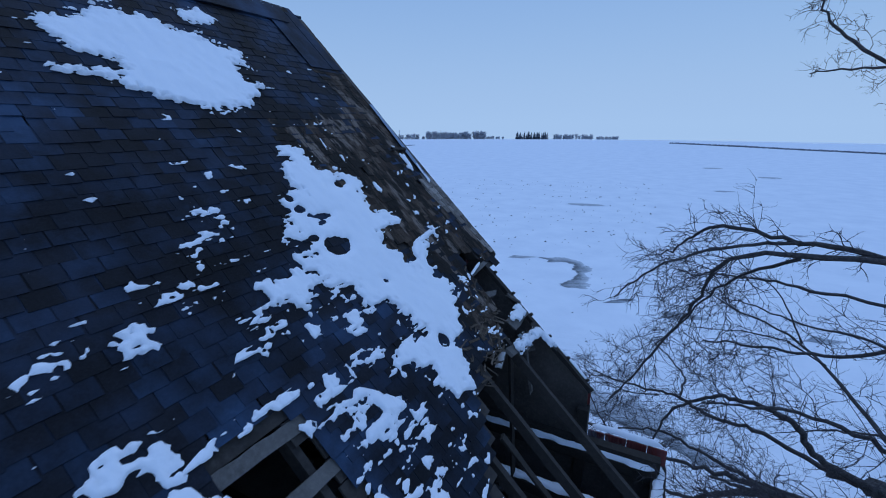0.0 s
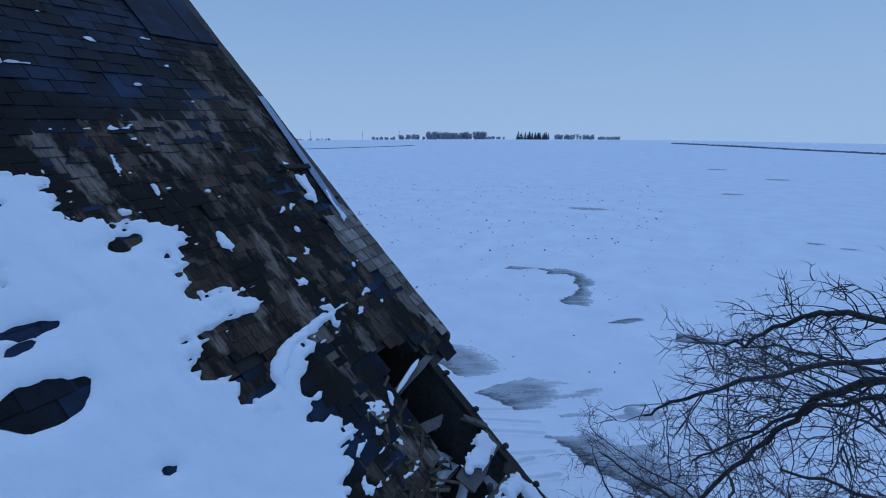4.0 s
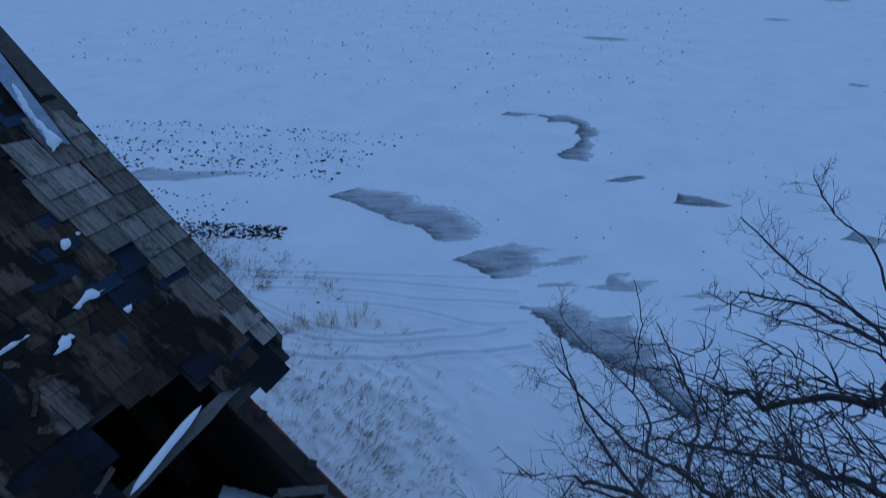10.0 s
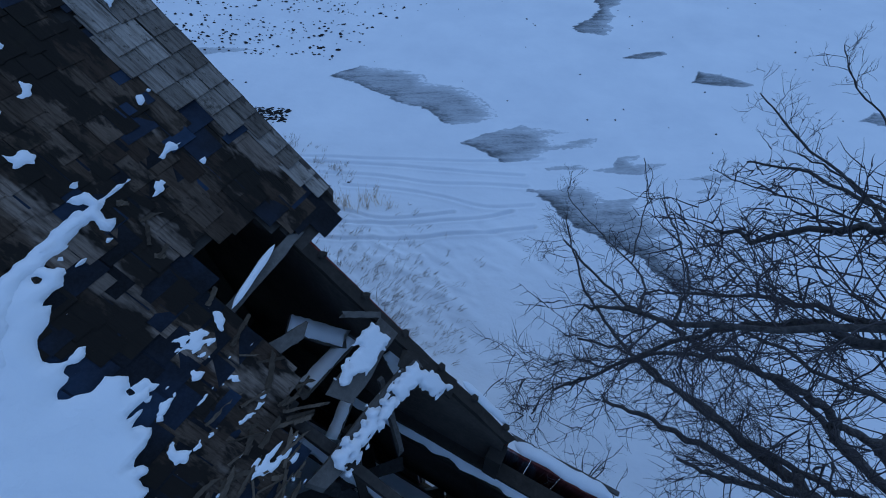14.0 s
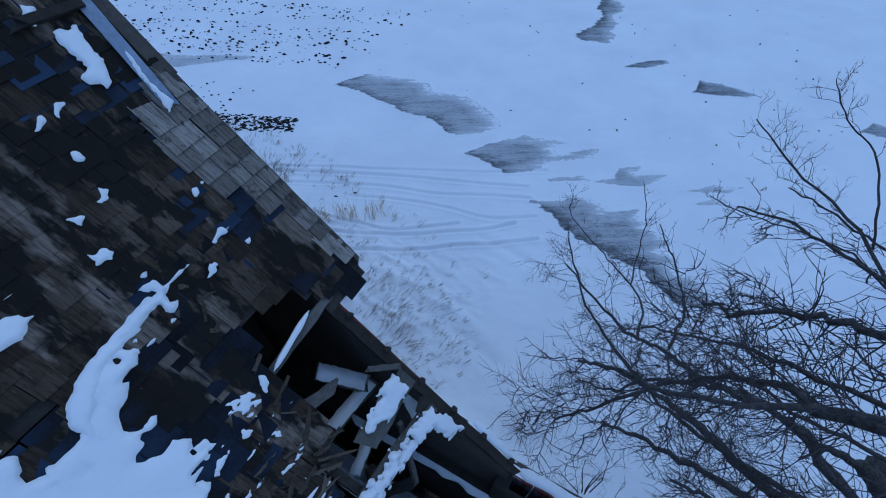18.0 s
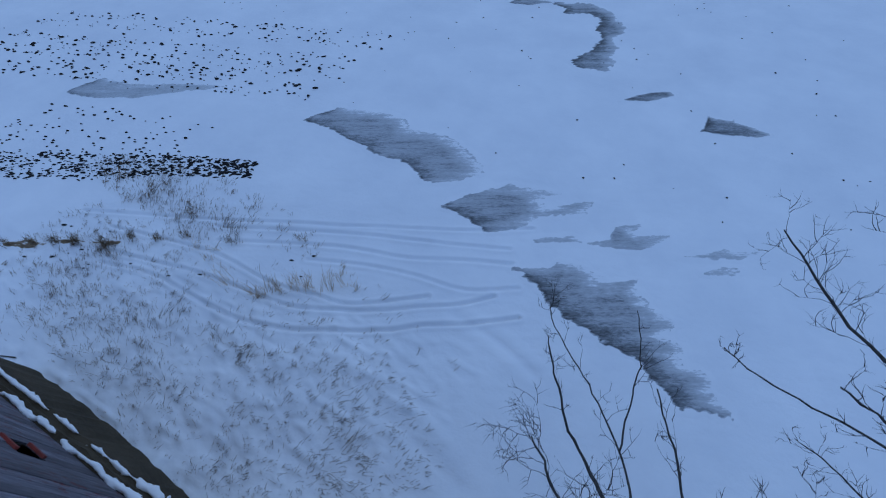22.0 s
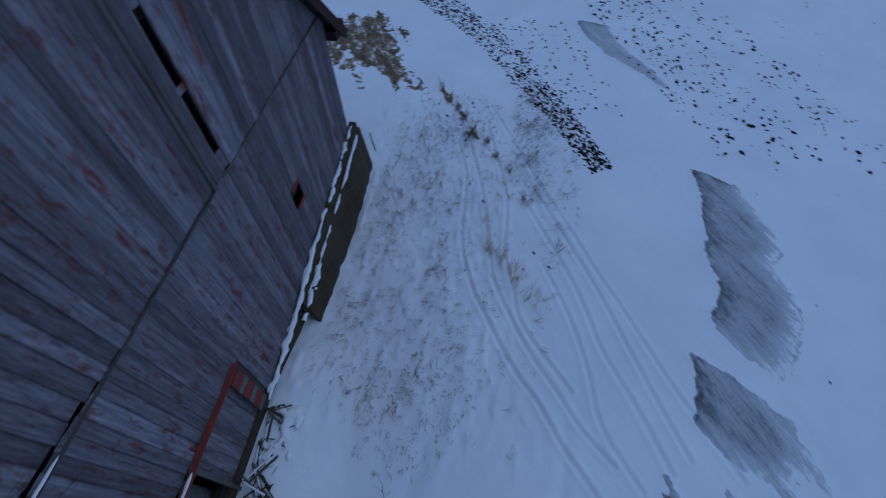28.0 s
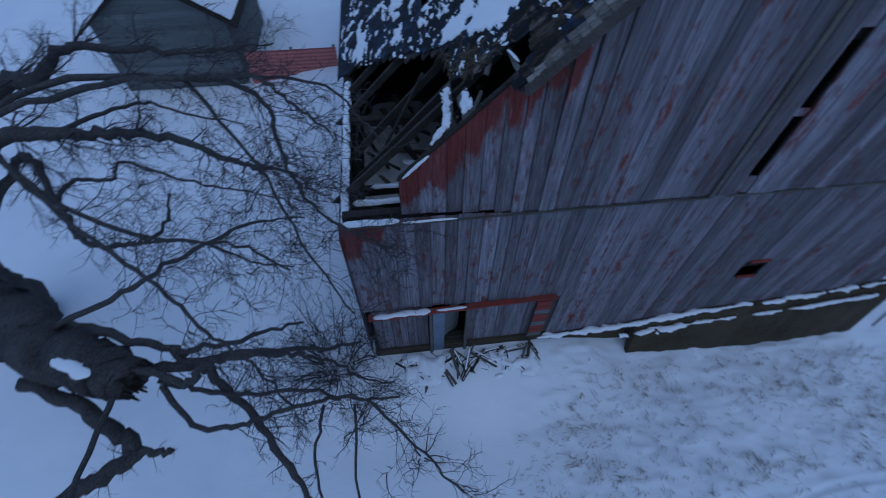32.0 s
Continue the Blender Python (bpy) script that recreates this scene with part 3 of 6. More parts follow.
def cover(name, shape, label, category, material, strength=1.0, ragged=0.42, lee=(0.24, 0.2), soft=1.0, cell=0.10, reach=0.3, fade=0.8):
    """A patch where the snow is thin: crisp on its windward side, drifting over on its lee side."""
    if len(shape[0]) == 2:
        inside = lambda x, y: poly_dist(x, y, shape)
        xs, ys = [p[0] for p in shape], [p[1] for p in shape]
        box = (min(xs) - 1, max(xs) + 1, min(ys) - 1, max(ys) + 1)
    else:
        inside = lambda x, y: blobs(x, y, shape)
        box = (min(r[0] - max(r[2:4]) for r in shape) - 1, max(r[0] + max(r[2:4]) for r in shape) + 1, min(r[1] - max(r[2:4]) for r in shape) - 1, max(r[1] + max(r[2:4]) for r in shape) + 1)

    def rag(x, y):
        u, v = x * 0.9 + y * 0.43, y * 0.9 - x * 0.43
        return ragged * (fbm(u * 0.45, v * 1.3, 0.8, 5) - 0.5) + 0.25 * ragged * (vnoise(u, v, 0.13) - 0.5)

    high = 0.034 if box[3] < 35 else 0.16
    g = sheet(lambda x, y: inside(x, y) + rag(x, y) + reach, *box, cell, lambda x, y: high, lambda x, y, h: (x, y, ground_z(x, y) + h - 0.6 * high), reach)
    x, y = np.array([p[0] for p in g.v]), np.array([p[1] for p in g.v])
    r, deep = rag(x, y), inside(x, y)
    bare = np.minimum((deep + r) / 0.05 + 0.2, fade + (inside(x + lee[0], y + lee[1]) + 1.2 * r) / soft)
    bare = np.clip(bare, -0.8, 1.15) * np.where(bare > 0, strength, 1.0)
    if lee[0]:
        wind = inside(x - 1.6 * lee[0], y - 1.6 * lee[1]) + 1.5 * r       # the windward rim is blown clean
        bare = bare - 0.30 * step01(-0.2, 0.3, wind) * (bare > 0.45) + 0.40 * step01(0.22, 0.04, deep + r) * step01(0.0, -0.3, wind) * (bare > 0.35)
    me = g.mesh(name, True)
    level = me.attributes.new("bare", "FLOAT", "POINT")
    level.data.foreach_set("value", [float(q) for q in bare])
    return tagged(part(name, me, material, None, label), category=category)


def ice_patch(shape, label, strength=1.0, **more):
    tagged(cover("ice_patch", shape, label, "ice", ICE, strength, **more), group="bare ice patches", kind="structure")


near = {"cell": 0.06, "fade": 0.64}
ice_patch([(-14.26, 12.17), (-13.69, 13.53), (-11.86, 14.08), (-10.63, 14.24), (-10.06, 13.78), (-9.01, 14.11), (-8.22, 14.0), (-7.53, 13.63), (-6.63, 13.21), (-6.44, 12.77), (-7.03, 12.08), (-7.69, 11.57), (-8.15, 11.4), (-8.96, 11.77), (-9.51, 11.94), (-10.63, 11.72), (-11.32, 11.95), (-12.62, 12.2)], "wind-swept grey ice showing through the snow", 1.0, **near)
ice_patch([(-6.96, 10.66), (-6.42, 11.62), (-5.43, 12.74), (-4.43, 13.0), (-3.53, 13.22), (-4.04, 12.56), (-3.78, 12.38), (-3.07, 13.01), (-2.52, 13.32), (-2.6, 12.83), (-2.2, 12.9), (-3.06, 12.24), (-3.86, 11.67), (-4.15, 11.07), (-4.69, 10.6), (-5.1, 10.3), (-5.56, 10.43), (-6.1, 10.6)], "streaked grey ice showing through the snow", 1.0, **near)
ice_patch([(-3.99, 10.71), (-2.72, 11.58), (-2.25, 11.49), (-1.63, 11.95), (-1.64, 12.54), (-0.94, 13.1), (-0.76, 12.96), (-1.14, 12.58), (-0.94, 12.46), (0.01, 12.99), (-0.14, 12.56), (-0.63, 11.95), (-1.21, 11.69), (-2.44, 11.28), (-3.58, 10.65)], "thin streaks of grey ice", 0.92, ragged=0.22, soft=0.5, lee=(0.08, 0.06), **near)
ice_patch([(-3.78, 9.48), (-2.93, 10.12), (-2.68, 10.47), (-1.86, 10.62), (-1.33, 10.5), (-1.52, 10.1), (-0.37, 10.98), (-0.43, 10.62), (0.2, 9.95), (0.69, 9.96), (0.61, 9.41), (1.09, 9.12), (1.27, 8.84), (1.72, 8.87), (1.87, 8.39), (2.53, 7.99), (1.43, 7.75), (0.95, 7.95), (0.05, 8.3), (-0.67, 8.4), (-1.41, 8.65), (-2.09, 8.84), (-2.86, 9.15)], "dark rough ice beside the barnyard tracks", 1.08, ragged=0.7, soft=0.9, lee=(0.16, 0.2), **near)
ice_patch([(0.55, 12.35), (1.09, 12.74), (1.55, 13.23), (1.92, 13.27), (2.54, 13.66), (1.94, 13.05)], "faint streak of grey ice", 0.8, soft=0.5, lee=(0.1, 0.1), ragged=0.3, **near)
ice_patch([(1.23, 11.98), (1.67, 12.45), (2.14, 12.7), (1.9, 12.3)], "faint streak of grey ice", 0.6, soft=0.5, lee=(0.1, 0.1), ragged=0.3, **near)
thin = {"soft": 0.35, "lee": (0.12, 0.1), "ragged": 0.3, "reach": 0.2}
ice_patch([(-3.45, 19.55), (-2.87, 20.32), (-1.74, 21.24), (-1.52, 21.02), (-2.28, 20.15)], "narrow strip of dark ice", 1.2, **thin)
ice_patch([(-0.07, 19.02), (-0.08, 20.21), (0.28, 20.14), (0.94, 20.43), (2.23, 20.05), (1.8, 19.6), (0.43, 19.1)], "small wedge of dark ice", 1.2, **thin)
ice_patch([(6.1, 19.2), (6.6, 20.2), (7.9, 20.0), (7.2, 19.2)], "small wedge of dark ice", 1.1, **thin)
ice_patch([(-11.48, 25.68), (-11.11, 26.68), (-9.31, 27.04), (-10.16, 26.01)], "hooked patch of grey ice", 1.1, **thin)
ice_patch([(-8.96, 26.94), (-7.22, 27.72), (-6.06, 27.36), (-5.33, 26.55), (-4.79, 25.46), (-5.11, 24.69), (-4.76, 23.96), (-4.79, 22.76), (-4.43, 22.43), (-4.67, 21.55), (-5.81, 21.18), (-6.22, 21.82), (-5.72, 23.22), (-5.8, 24.44), (-6.3, 25.39), (-6.41, 26.5), (-7.14, 26.5), (-8.15, 26.04)], "hooked patch of grey ice", 1.15, ragged=0.9, lee=(0.2, 0.15))
ice_patch([(-24.96, 8.6), (-24.68, 9.72), (-24.5, 10.2), (-22.96, 10.42), (-20.43, 11.89), (-18.91, 12.39), (-19.95, 11.5), (-20.81, 10.76), (-21.58, 9.98), (-23.43, 8.93)], "pale thin ice behind the clods", 0.85)
for sx, sy, rx, ry in ((-10.2, 52.5, 2.4, 0.8), (15.5, 97, 2.0, 1.2), (7.0, 114, 2.2, 1.3), (6.5, 73.5, 1.6, 0.7), (10.5, 44.7, 0.9, 0.4), (12.6, 43.8, 0.8, 0.35)):
    ice_patch([(sx, sy, rx, ry, 14)], "distant dark ice streak", 1.0, cell=0.2 if sy < 60 else 0.4, **thin)

# ---- the barn ----
SLOPE = math.atan(0.986)
RDX, RDZ = math.cos(SLOPE), -math.sin(SLOPE)          # one metre down the near slope
NX, NZ = math.sin(SLOPE), math.cos(SLOPE)             # away from the near slope


def on_roof(x, y, h=0.0):
    """A point h metres off the near roof slope at plan place x, y."""
    return x + NX * h, y, 5.58 - 0.986 * x + NZ * h


barn = thing("barn", (-6.5, -9, 0), "old weathered grey barn with a partly collapsed snowy shingle roof", "barn")

# gable wall of upright boards, two tiers
gable = Geo()
gable.beam((-12.8, -0.18, 1.15), (-0.1, -0.18, 1.15), 0.14, 0.18)
gable_wall = part("gable_wall", gable, DARK_WOOD, barn, "gable wall of grey vertical boards with flaking red paint")
wall_rng = random.Random(5)
for a, b in (((-12.8, -0.30, SEAM - 0.1), (-0.1, -0.30, SEAM - 0.1)), ((-12.8, -0.18, 3.3), (-2.5, -0.18, 3.3)), ((-9.0, -0.18, 8.6), (-4.1, -0.18, 8.6))):
    g = Geo()
    g.beam(a, b, 0.14, 0.18)
    part("girt", g, DARK_WOOD, gable_wall)
for x in (-12.75, -9.8, -7.4, -6.2, -4.3, -1.15):
    g = Geo()
    g.beam((x, -0.30, 1.0), (x, -0.30, min(5.2 - 0.986 * x, 5.2 + 0.986 * (x + 13.0))), 0.14, 0.16, (0, 1, 0))
    part("stud", g, DARK_WOOD, gable_wall)


def drawn_in(x, high):
    """How far the near end of the wall leans in."""
    return (-0.17 if high else -0.08) * float(step01(-3.4, -1.3, x))


def top_lean(x):
    """How far in the upper boards' tops stand under the fallen slope."""
    return -0.21 * float(step01(-3.9, -2.75, x))

def rake_top(x):
    """Height of the boards' upper ends under the roof."""
    return min(5.50 - 0.986 * x, 5.50 + 0.986 * (x + 13.0))


def upright_board(x0, x1, z0, z1a, z1b, y, name="board", parent=None, material=SIDING, thick=0.024, y_top=None):
    """One upright board; its top is cut on a slant."""
    g, n = Geo(), 1
    y += wall_rng.uniform(-0.006, 0.006)
    za = z0 + wall_rng.uniform(-0.03, 0.03)
    yt = y if y_top is None else y_top
    pts = [(x0, y, za), (x1, y, za), (x1, yt, z1b), (x0, yt, z1a)]
    back = [(px, py - thick, pz) for px, py, pz in pts]
    g.add(pts + back, [(0, 1, 2, 3)[::-1], (4, 5, 6, 7), (0, 1, 5, 4), (1, 2, 6, 5), (2, 3, 7, 6), (3, 0, 4, 7)])
    return part(name, g, material, parent)


def base_z(x):
    """Height at which the boards start: the footing steps up along the slope."""
    return np.interp(x, [-12.9, -11.0, -8.2, -6.0, -4.3], [2.05, 1.75, 1.5, 1.15, 1.04])


x = -0.03
while x > FAR_X + 0.05:                                # lower tier
    w = wall_rng.uniform(0.19, 0.30)
    x0, x1 = max(x - w + 0.009, FAR_X), x
    top = SEAM + wall_rng.uniform(-0.015, 0.01)
    low = float(base_z(x1)) - 0.03
    if x1 > -4.30:                                     # over the ledge strip
        low = 2.90
    if -8.92 < (x0 + x1) / 2 < -8.52:                  # the small hatch
        upright_board(x0, x1, low, 2.98, 2.98, 0, parent=gable_wall)
        low = 3.58
    upright_board(x0, x1, low, top, top, drawn_in(x1, False), parent=gable_wall)
    x -= w
x = -0.2
while x > -4.25:                                       # set-back boards under the ledge
    w = wall_rng.uniform(0.17, 0.27)
    if not -2.32 < x - w / 2 < -1.52:
        upright_board(x - w + 0.01, x, 0.72 if x > -1.6 else 0.8, 2.84, 2.84, -0.09, parent=gable_wall)
    x -= w
x = -1.09
while x > FAR_X + 0.4:                                 # upper tier, cut to the rake
    w = wall_rng.uniform(0.19, 0.30)
    x0, x1 = x - w + 0.007, x
    mid = (x0 + x1) / 2
    if -6.98 < mid < -6.72:
        x -= w
        continue
    upright_board(x0, x1, SEAM + 0.03, rake_top(x0), rake_top(x1), drawn_in(x1, True) + 0.012 if not -9.0 < mid < -6.4 else 0.03, parent=gable_wall, y_top=top_lean(x1) + 0.012 if mid > -4.1 else None)
    x -= w
for z0, z1 in ((SEAM + 0.03, 6.27), (7.44, 7.58), (8.75, 11.3)):
    upright_board(-7.0, -6.72, z0, z1, z1, 0.012, parent=gable_wall)
upright_board(-6.80, -6.72, 6.27, 8.75, 8.75, 0.012, parent=gable_wall)
g = Geo()
g.beam((-6.38, 0.035, SEAM), (-6.38, 0.035, 11.2), 0.09, 0.03, (0, 1, 0))
part("door_stop", g, GREY_WOOD, gable_wall)
for a, b in ((-0.05, -6.40), (-6.70, -12.85)):   # drip strip along the seam
    g = Geo()
    g.rough_beam((a, 0.03, SEAM + 0.005), (b, 0.03, SEAM + 0.005), 0.05, 0.03, wall_rng, 24, 0.45)
    part("drip_strip", g, GREY_WOOD, gable_wall)
g = Geo()
g.rough_beam((-0.15, 0.07, 2.88), (-4.30, 0.05, 3.02), 0.16, 0.05, wall_rng, 14, 0.4)
part("ledge_strip", g, RED_PAINT, gable_wall, "sagging ledge strip with flaking red paint")
for k in range(9):                                     # the red lapped boards beside the low door
    g = Geo()
    g.beam((-3.92, 0.012 + 0.012 * (k % 2), 1.15 + 0.19 * k), (-4.27, 0.012, 1.15 + 0.19 * k), 0.022, 0.185)
    part("lapped_board", g, RED_PAINT if k % 3 else SHED_WOOD, gable_wall, "flaking red lapped board")
g = Geo()
for xx in (-1.50, -2.34):
    g.beam((xx, -0.01, 0.5), (xx, -0.01, 2.84), 0.07, 0.09, (0, 1, 0))
g.beam((-1.50, -0.01, 2.82), (-2.34, -0.01, 2.82), 0.07, 0.07)
part("door_frame", g, GREY_WOOD, gable_wall)
g = Geo()
g.box(pose(-1.68, -0.02, 1.75, 0, 0, 0), 0.26, 0.04, 2.0)
part("door_panel", g, FLASHING, gable_wall, "pale grey door leaf, part open")
g = Geo()
g.box(pose(-2.0, -0.30, 1.5, 0, 0, 40), 0.55, 0.04, 1.9)
part("door_panel", g, SHED_WOOD, gable_wall)
for a, b in (((-8.50, 0.02, 2.98), (-8.94, 0.02, 2.98)), ((-8.50, 0.02, 3.58), (-8.94, 0.02, 3.58))):
    g = Geo()
    g.beam(a, b, 0.05, 0.06)
    part("hatch_rail", g, RED_PAINT, gable_wall)
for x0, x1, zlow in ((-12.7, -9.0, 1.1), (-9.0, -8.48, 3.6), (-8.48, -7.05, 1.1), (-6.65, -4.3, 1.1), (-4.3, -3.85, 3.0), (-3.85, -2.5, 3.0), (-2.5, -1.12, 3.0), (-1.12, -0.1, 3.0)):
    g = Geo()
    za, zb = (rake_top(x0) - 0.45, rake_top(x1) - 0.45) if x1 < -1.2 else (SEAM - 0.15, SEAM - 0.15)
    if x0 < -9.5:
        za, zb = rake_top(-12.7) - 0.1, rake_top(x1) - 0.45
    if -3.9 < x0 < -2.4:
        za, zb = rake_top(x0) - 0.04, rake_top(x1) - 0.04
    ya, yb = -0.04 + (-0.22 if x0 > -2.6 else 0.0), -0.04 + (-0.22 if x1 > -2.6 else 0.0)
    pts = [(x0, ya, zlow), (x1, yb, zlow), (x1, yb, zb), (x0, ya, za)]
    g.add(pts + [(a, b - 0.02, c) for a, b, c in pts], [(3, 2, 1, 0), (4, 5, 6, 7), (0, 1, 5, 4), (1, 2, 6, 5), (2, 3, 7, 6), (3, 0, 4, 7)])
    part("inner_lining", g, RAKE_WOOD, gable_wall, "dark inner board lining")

# foundation with its snowy ledge
f_rng = random.Random(11)
foundation = Geo()
xs = np.linspace(-13.25, -6.7, 28)
prof = [(-0.05, 0.0), (0.17, -0.01), (0.19, -0.18), (0.30, -0.22), (0.52, -9.0)]
for k, xx in enumerate(xs):
    for yy, zz in prof:
        foundation.v.append((xx, yy + (yy > 0.3) * 0.10 * float(step01(-7.2, -9.5, xx)) * float(step01(-13.6, -11.5, xx)) + f_rng.uniform(-0.03, 0.03), (float(base_z(xx)) + zz + f_rng.uniform(-0.03, 0.03)) if zz > -5 else -0.35))
for k in range(len(xs) - 1):
    for j in range(4):
        q = 5 * k + j
        foundation.f.append((q, q + 1, q + 6, q + 5))
foundation.f += [(0, 1, 2, 3, 4), tuple(5 * (len(xs) - 1) + j for j in (4, 3, 2, 1, 0))]
part("foundation", foundation, CONCRETE, barn, "mossy concrete foundation wall")
for fx, fy, wx, wy in ((-3.4, -0.17, 6.6, 0.3), (-13.0, -9.0, 0.3, 17.4), (-0.1, -9.2, 0.3, 17.4), (-6.5, -17.95, 12.6, 0.3)):
    g = Geo()
    g.box(pose(fx, fy, 0.4), wx, wy, 1.2)
    part("foundation", g, CONCRETE, barn)
g = sheet(lambda x, y: 0.06 - np.abs(y - 0.09 - 0.06 * (fbm(x, y * 0 + 3.0, 1.2) - 0.5)) + 0.22 * (fbm(x, y * 2, 0.28, 4) - 0.5), -13.0, -4.2, 0.0, 0.32, 0.03, lambda x, y: 0.09, lambda x, y, h: (x, y, base_z(x) - 0.015 + h), 0.06)
g2 = sheet(lambda x, y: 0.04 - np.abs(y - 0.28) + 0.24 * (fbm(x, y * 2, 0.3, 4) - 0.55) + 0.05 * step01(-9, -6.8, x), -12.8, -6.3, 0.16, 0.46, 0.03, lambda x, y: 0.07, lambda x, y, h: (x, y, base_z(x) - 0.20 + h), 0.06)
tagged(part("snow_strip", g2, SNOW, None, "broken line of snow on a lower foundation step", True), category="snow")
tagged(part("snow_strip", g, SNOW, None, "thin broken snow lying on the foundation ledge", True), category="snow")

# side and end walls
for name, x0, xt, step in (("eave_wall", 0.0, -0.03, 1), ("far_wall", FAR_X, FAR_X + 0.03, 1)):
    g = Geo()
    g.beam((x0 - 0.1 if x0 == 0 else x0 + 0.1, -0.1, 5.52), (x0 - 0.1 if x0 == 0 else x0 + 0.1, BACK_Y, 5.52), 0.18, 0.16)
    wall = part(name, g, DARK_WOOD, barn, "side wall of upright weathered boards")
    for yy in np.arange(-0.6, BACK_Y, -2.2):
        g = Geo()
        g.beam((x0 - 0.1 if x0 == 0 else x0 + 0.1, yy, 0.9), (x0 - 0.1 if x0 == 0 else x0 + 0.1, yy, 5.4), 0.14, 0.14, (0, 1, 0))
        part("stud", g, DARK_WOOD, wall)
    yy = -0.03
    while yy > BACK_Y:
        w = wall_rng.uniform(0.2, 0.3)
        g = Geo()
        j = wall_rng.uniform(-0.006, 0.006)
        g.box(pose(x0 - 0.012 + j if x0 == 0 else x0 + 0.012 + j, yy - w / 2, 3.27), 0.024, w - 0.008, 4.5 + wall_rng.uniform(-0.04, 0.04))
        part("board", g, SIDING, wall)
        yy -= w
g = Geo()
g.add([(0, BACK_Y, 0.9), (FAR_X, BACK_Y, 0.9), (FAR_X, BACK_Y, 5.5), (RIDGE_X, BACK_Y, 11.9), (0, BACK_Y, 5.5), (0, BACK_Y + 0.05, 0.9), (FAR_X, BACK_Y + 0.05, 0.9), (FAR_X, BACK_Y + 0.05, 5.5), (RIDGE_X, BACK_Y + 0.05, 11.9), (0, BACK_Y + 0.05, 5.5)],
      [(0, 1, 2, 3, 4), (9, 8, 7, 6, 5), (0, 1, 6, 5), (1, 2, 7, 6), (2, 3, 8, 7), (3, 4, 9, 8), (4, 0, 5, 9)])
part("back_wall", g, SIDING, barn)

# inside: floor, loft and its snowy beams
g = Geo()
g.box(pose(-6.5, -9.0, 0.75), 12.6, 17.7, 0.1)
part("barn_floor", g, BLACK, barn, "earth floor inside the barn, darkened for shade")
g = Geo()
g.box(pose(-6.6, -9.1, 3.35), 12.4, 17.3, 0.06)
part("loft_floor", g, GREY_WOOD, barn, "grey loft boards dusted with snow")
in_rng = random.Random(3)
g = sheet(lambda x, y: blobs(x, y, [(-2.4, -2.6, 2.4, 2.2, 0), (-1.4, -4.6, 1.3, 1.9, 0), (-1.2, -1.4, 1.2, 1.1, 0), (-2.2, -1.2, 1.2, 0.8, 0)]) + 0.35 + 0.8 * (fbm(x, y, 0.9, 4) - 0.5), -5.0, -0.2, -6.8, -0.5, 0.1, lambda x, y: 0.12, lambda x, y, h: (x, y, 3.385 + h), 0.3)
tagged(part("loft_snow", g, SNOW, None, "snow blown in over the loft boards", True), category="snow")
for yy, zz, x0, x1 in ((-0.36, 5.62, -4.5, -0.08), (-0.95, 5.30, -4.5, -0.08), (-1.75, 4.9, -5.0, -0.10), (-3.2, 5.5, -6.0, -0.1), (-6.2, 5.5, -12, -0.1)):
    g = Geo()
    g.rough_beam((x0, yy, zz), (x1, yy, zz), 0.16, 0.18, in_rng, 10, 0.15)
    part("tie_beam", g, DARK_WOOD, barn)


for k in range(46):                                    # fallen boards inside under the opening
    x, y = in_rng.uniform(-3.2, -0.5), in_rng.uniform(-5.2, -0.6)
    l, a = in_rng.uniform(0.6, 2.2), in_rng.uniform(0, 6.28)
    z = in_rng.uniform(3.5, 4.5)
    dx, dy = math.cos(a) * l / 2, math.sin(a) * l / 2
    lo, hi = Vector((max(min(x - dx, -0.3), -5), max(min(y - dy, -0.45), -6), z - in_rng.uniform(0.0, 0.25))), Vector((max(min(x + dx, -0.3), -5), max(min(y + dy, -0.45), -6), z + in_rng.uniform(0.1, 0.8)))
    g = Geo()
    g.rough_beam(lo, hi, in_rng.uniform(0.08, 0.2), 0.03, in_rng, 7, 0.35)
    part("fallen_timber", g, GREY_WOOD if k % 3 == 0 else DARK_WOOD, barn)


def beam_snow(a, b, w, h, seed):
    """Uneven snow on a beam or plank, thin towards its ragged ends."""
    rng, geo = random.Random(seed), Geo()
    a, b = Vector(a), Vector(b)
    d = (b - a).normalized()
    side = d.cross(Vector((0, 0, 1))).normalized()
    long = (b - a).length
    n = max(10, int(long / 0.035))
    for k in range(n + 1):
        p, s = a.lerp(b, k / n), k / n * long
        q = min(1.0, s / 0.12, (long - s) / 0.12) ** 0.5 if 0 < k < n else 0.02
        wl = w / 2 * q * (0.45 + 0.95 * float(fbm(s, seed * 3.7, 0.16, 3)))
        wr = w / 2 * q * (0.45 + 0.95 * float(fbm(s, seed * 5.1 + 40, 0.16, 3)))
        hh = h * q * (0.35 + 0.8 * float(fbm(s, seed * 2.3 + 80, 0.2, 3)))
        shift = side * (0.12 * w * (float(vnoise(s, seed * 1.7, 0.3)) - 0.5))
        for o, u in ((-wl, 0.0), (-wl * 0.75, 0.75), (-wl * 0.2, 1.0), (wr * 0.3, 0.95), (wr * 0.8, 0.6), (wr, 0.0)):
            geo.v.append(tuple(p + shift + side * o + Vector((0, 0, hh * u))))
    for k in range(n):
        for j in range(5):
            q = 6 * k + j
            geo.f.append((q, q + 6, q + 7, q + 1))
    tagged(part("beam_snow", geo, SNOW, None, "ridge of snow lying on an exposed barn timber", True), category="snow", group="snow on the barn timbers")


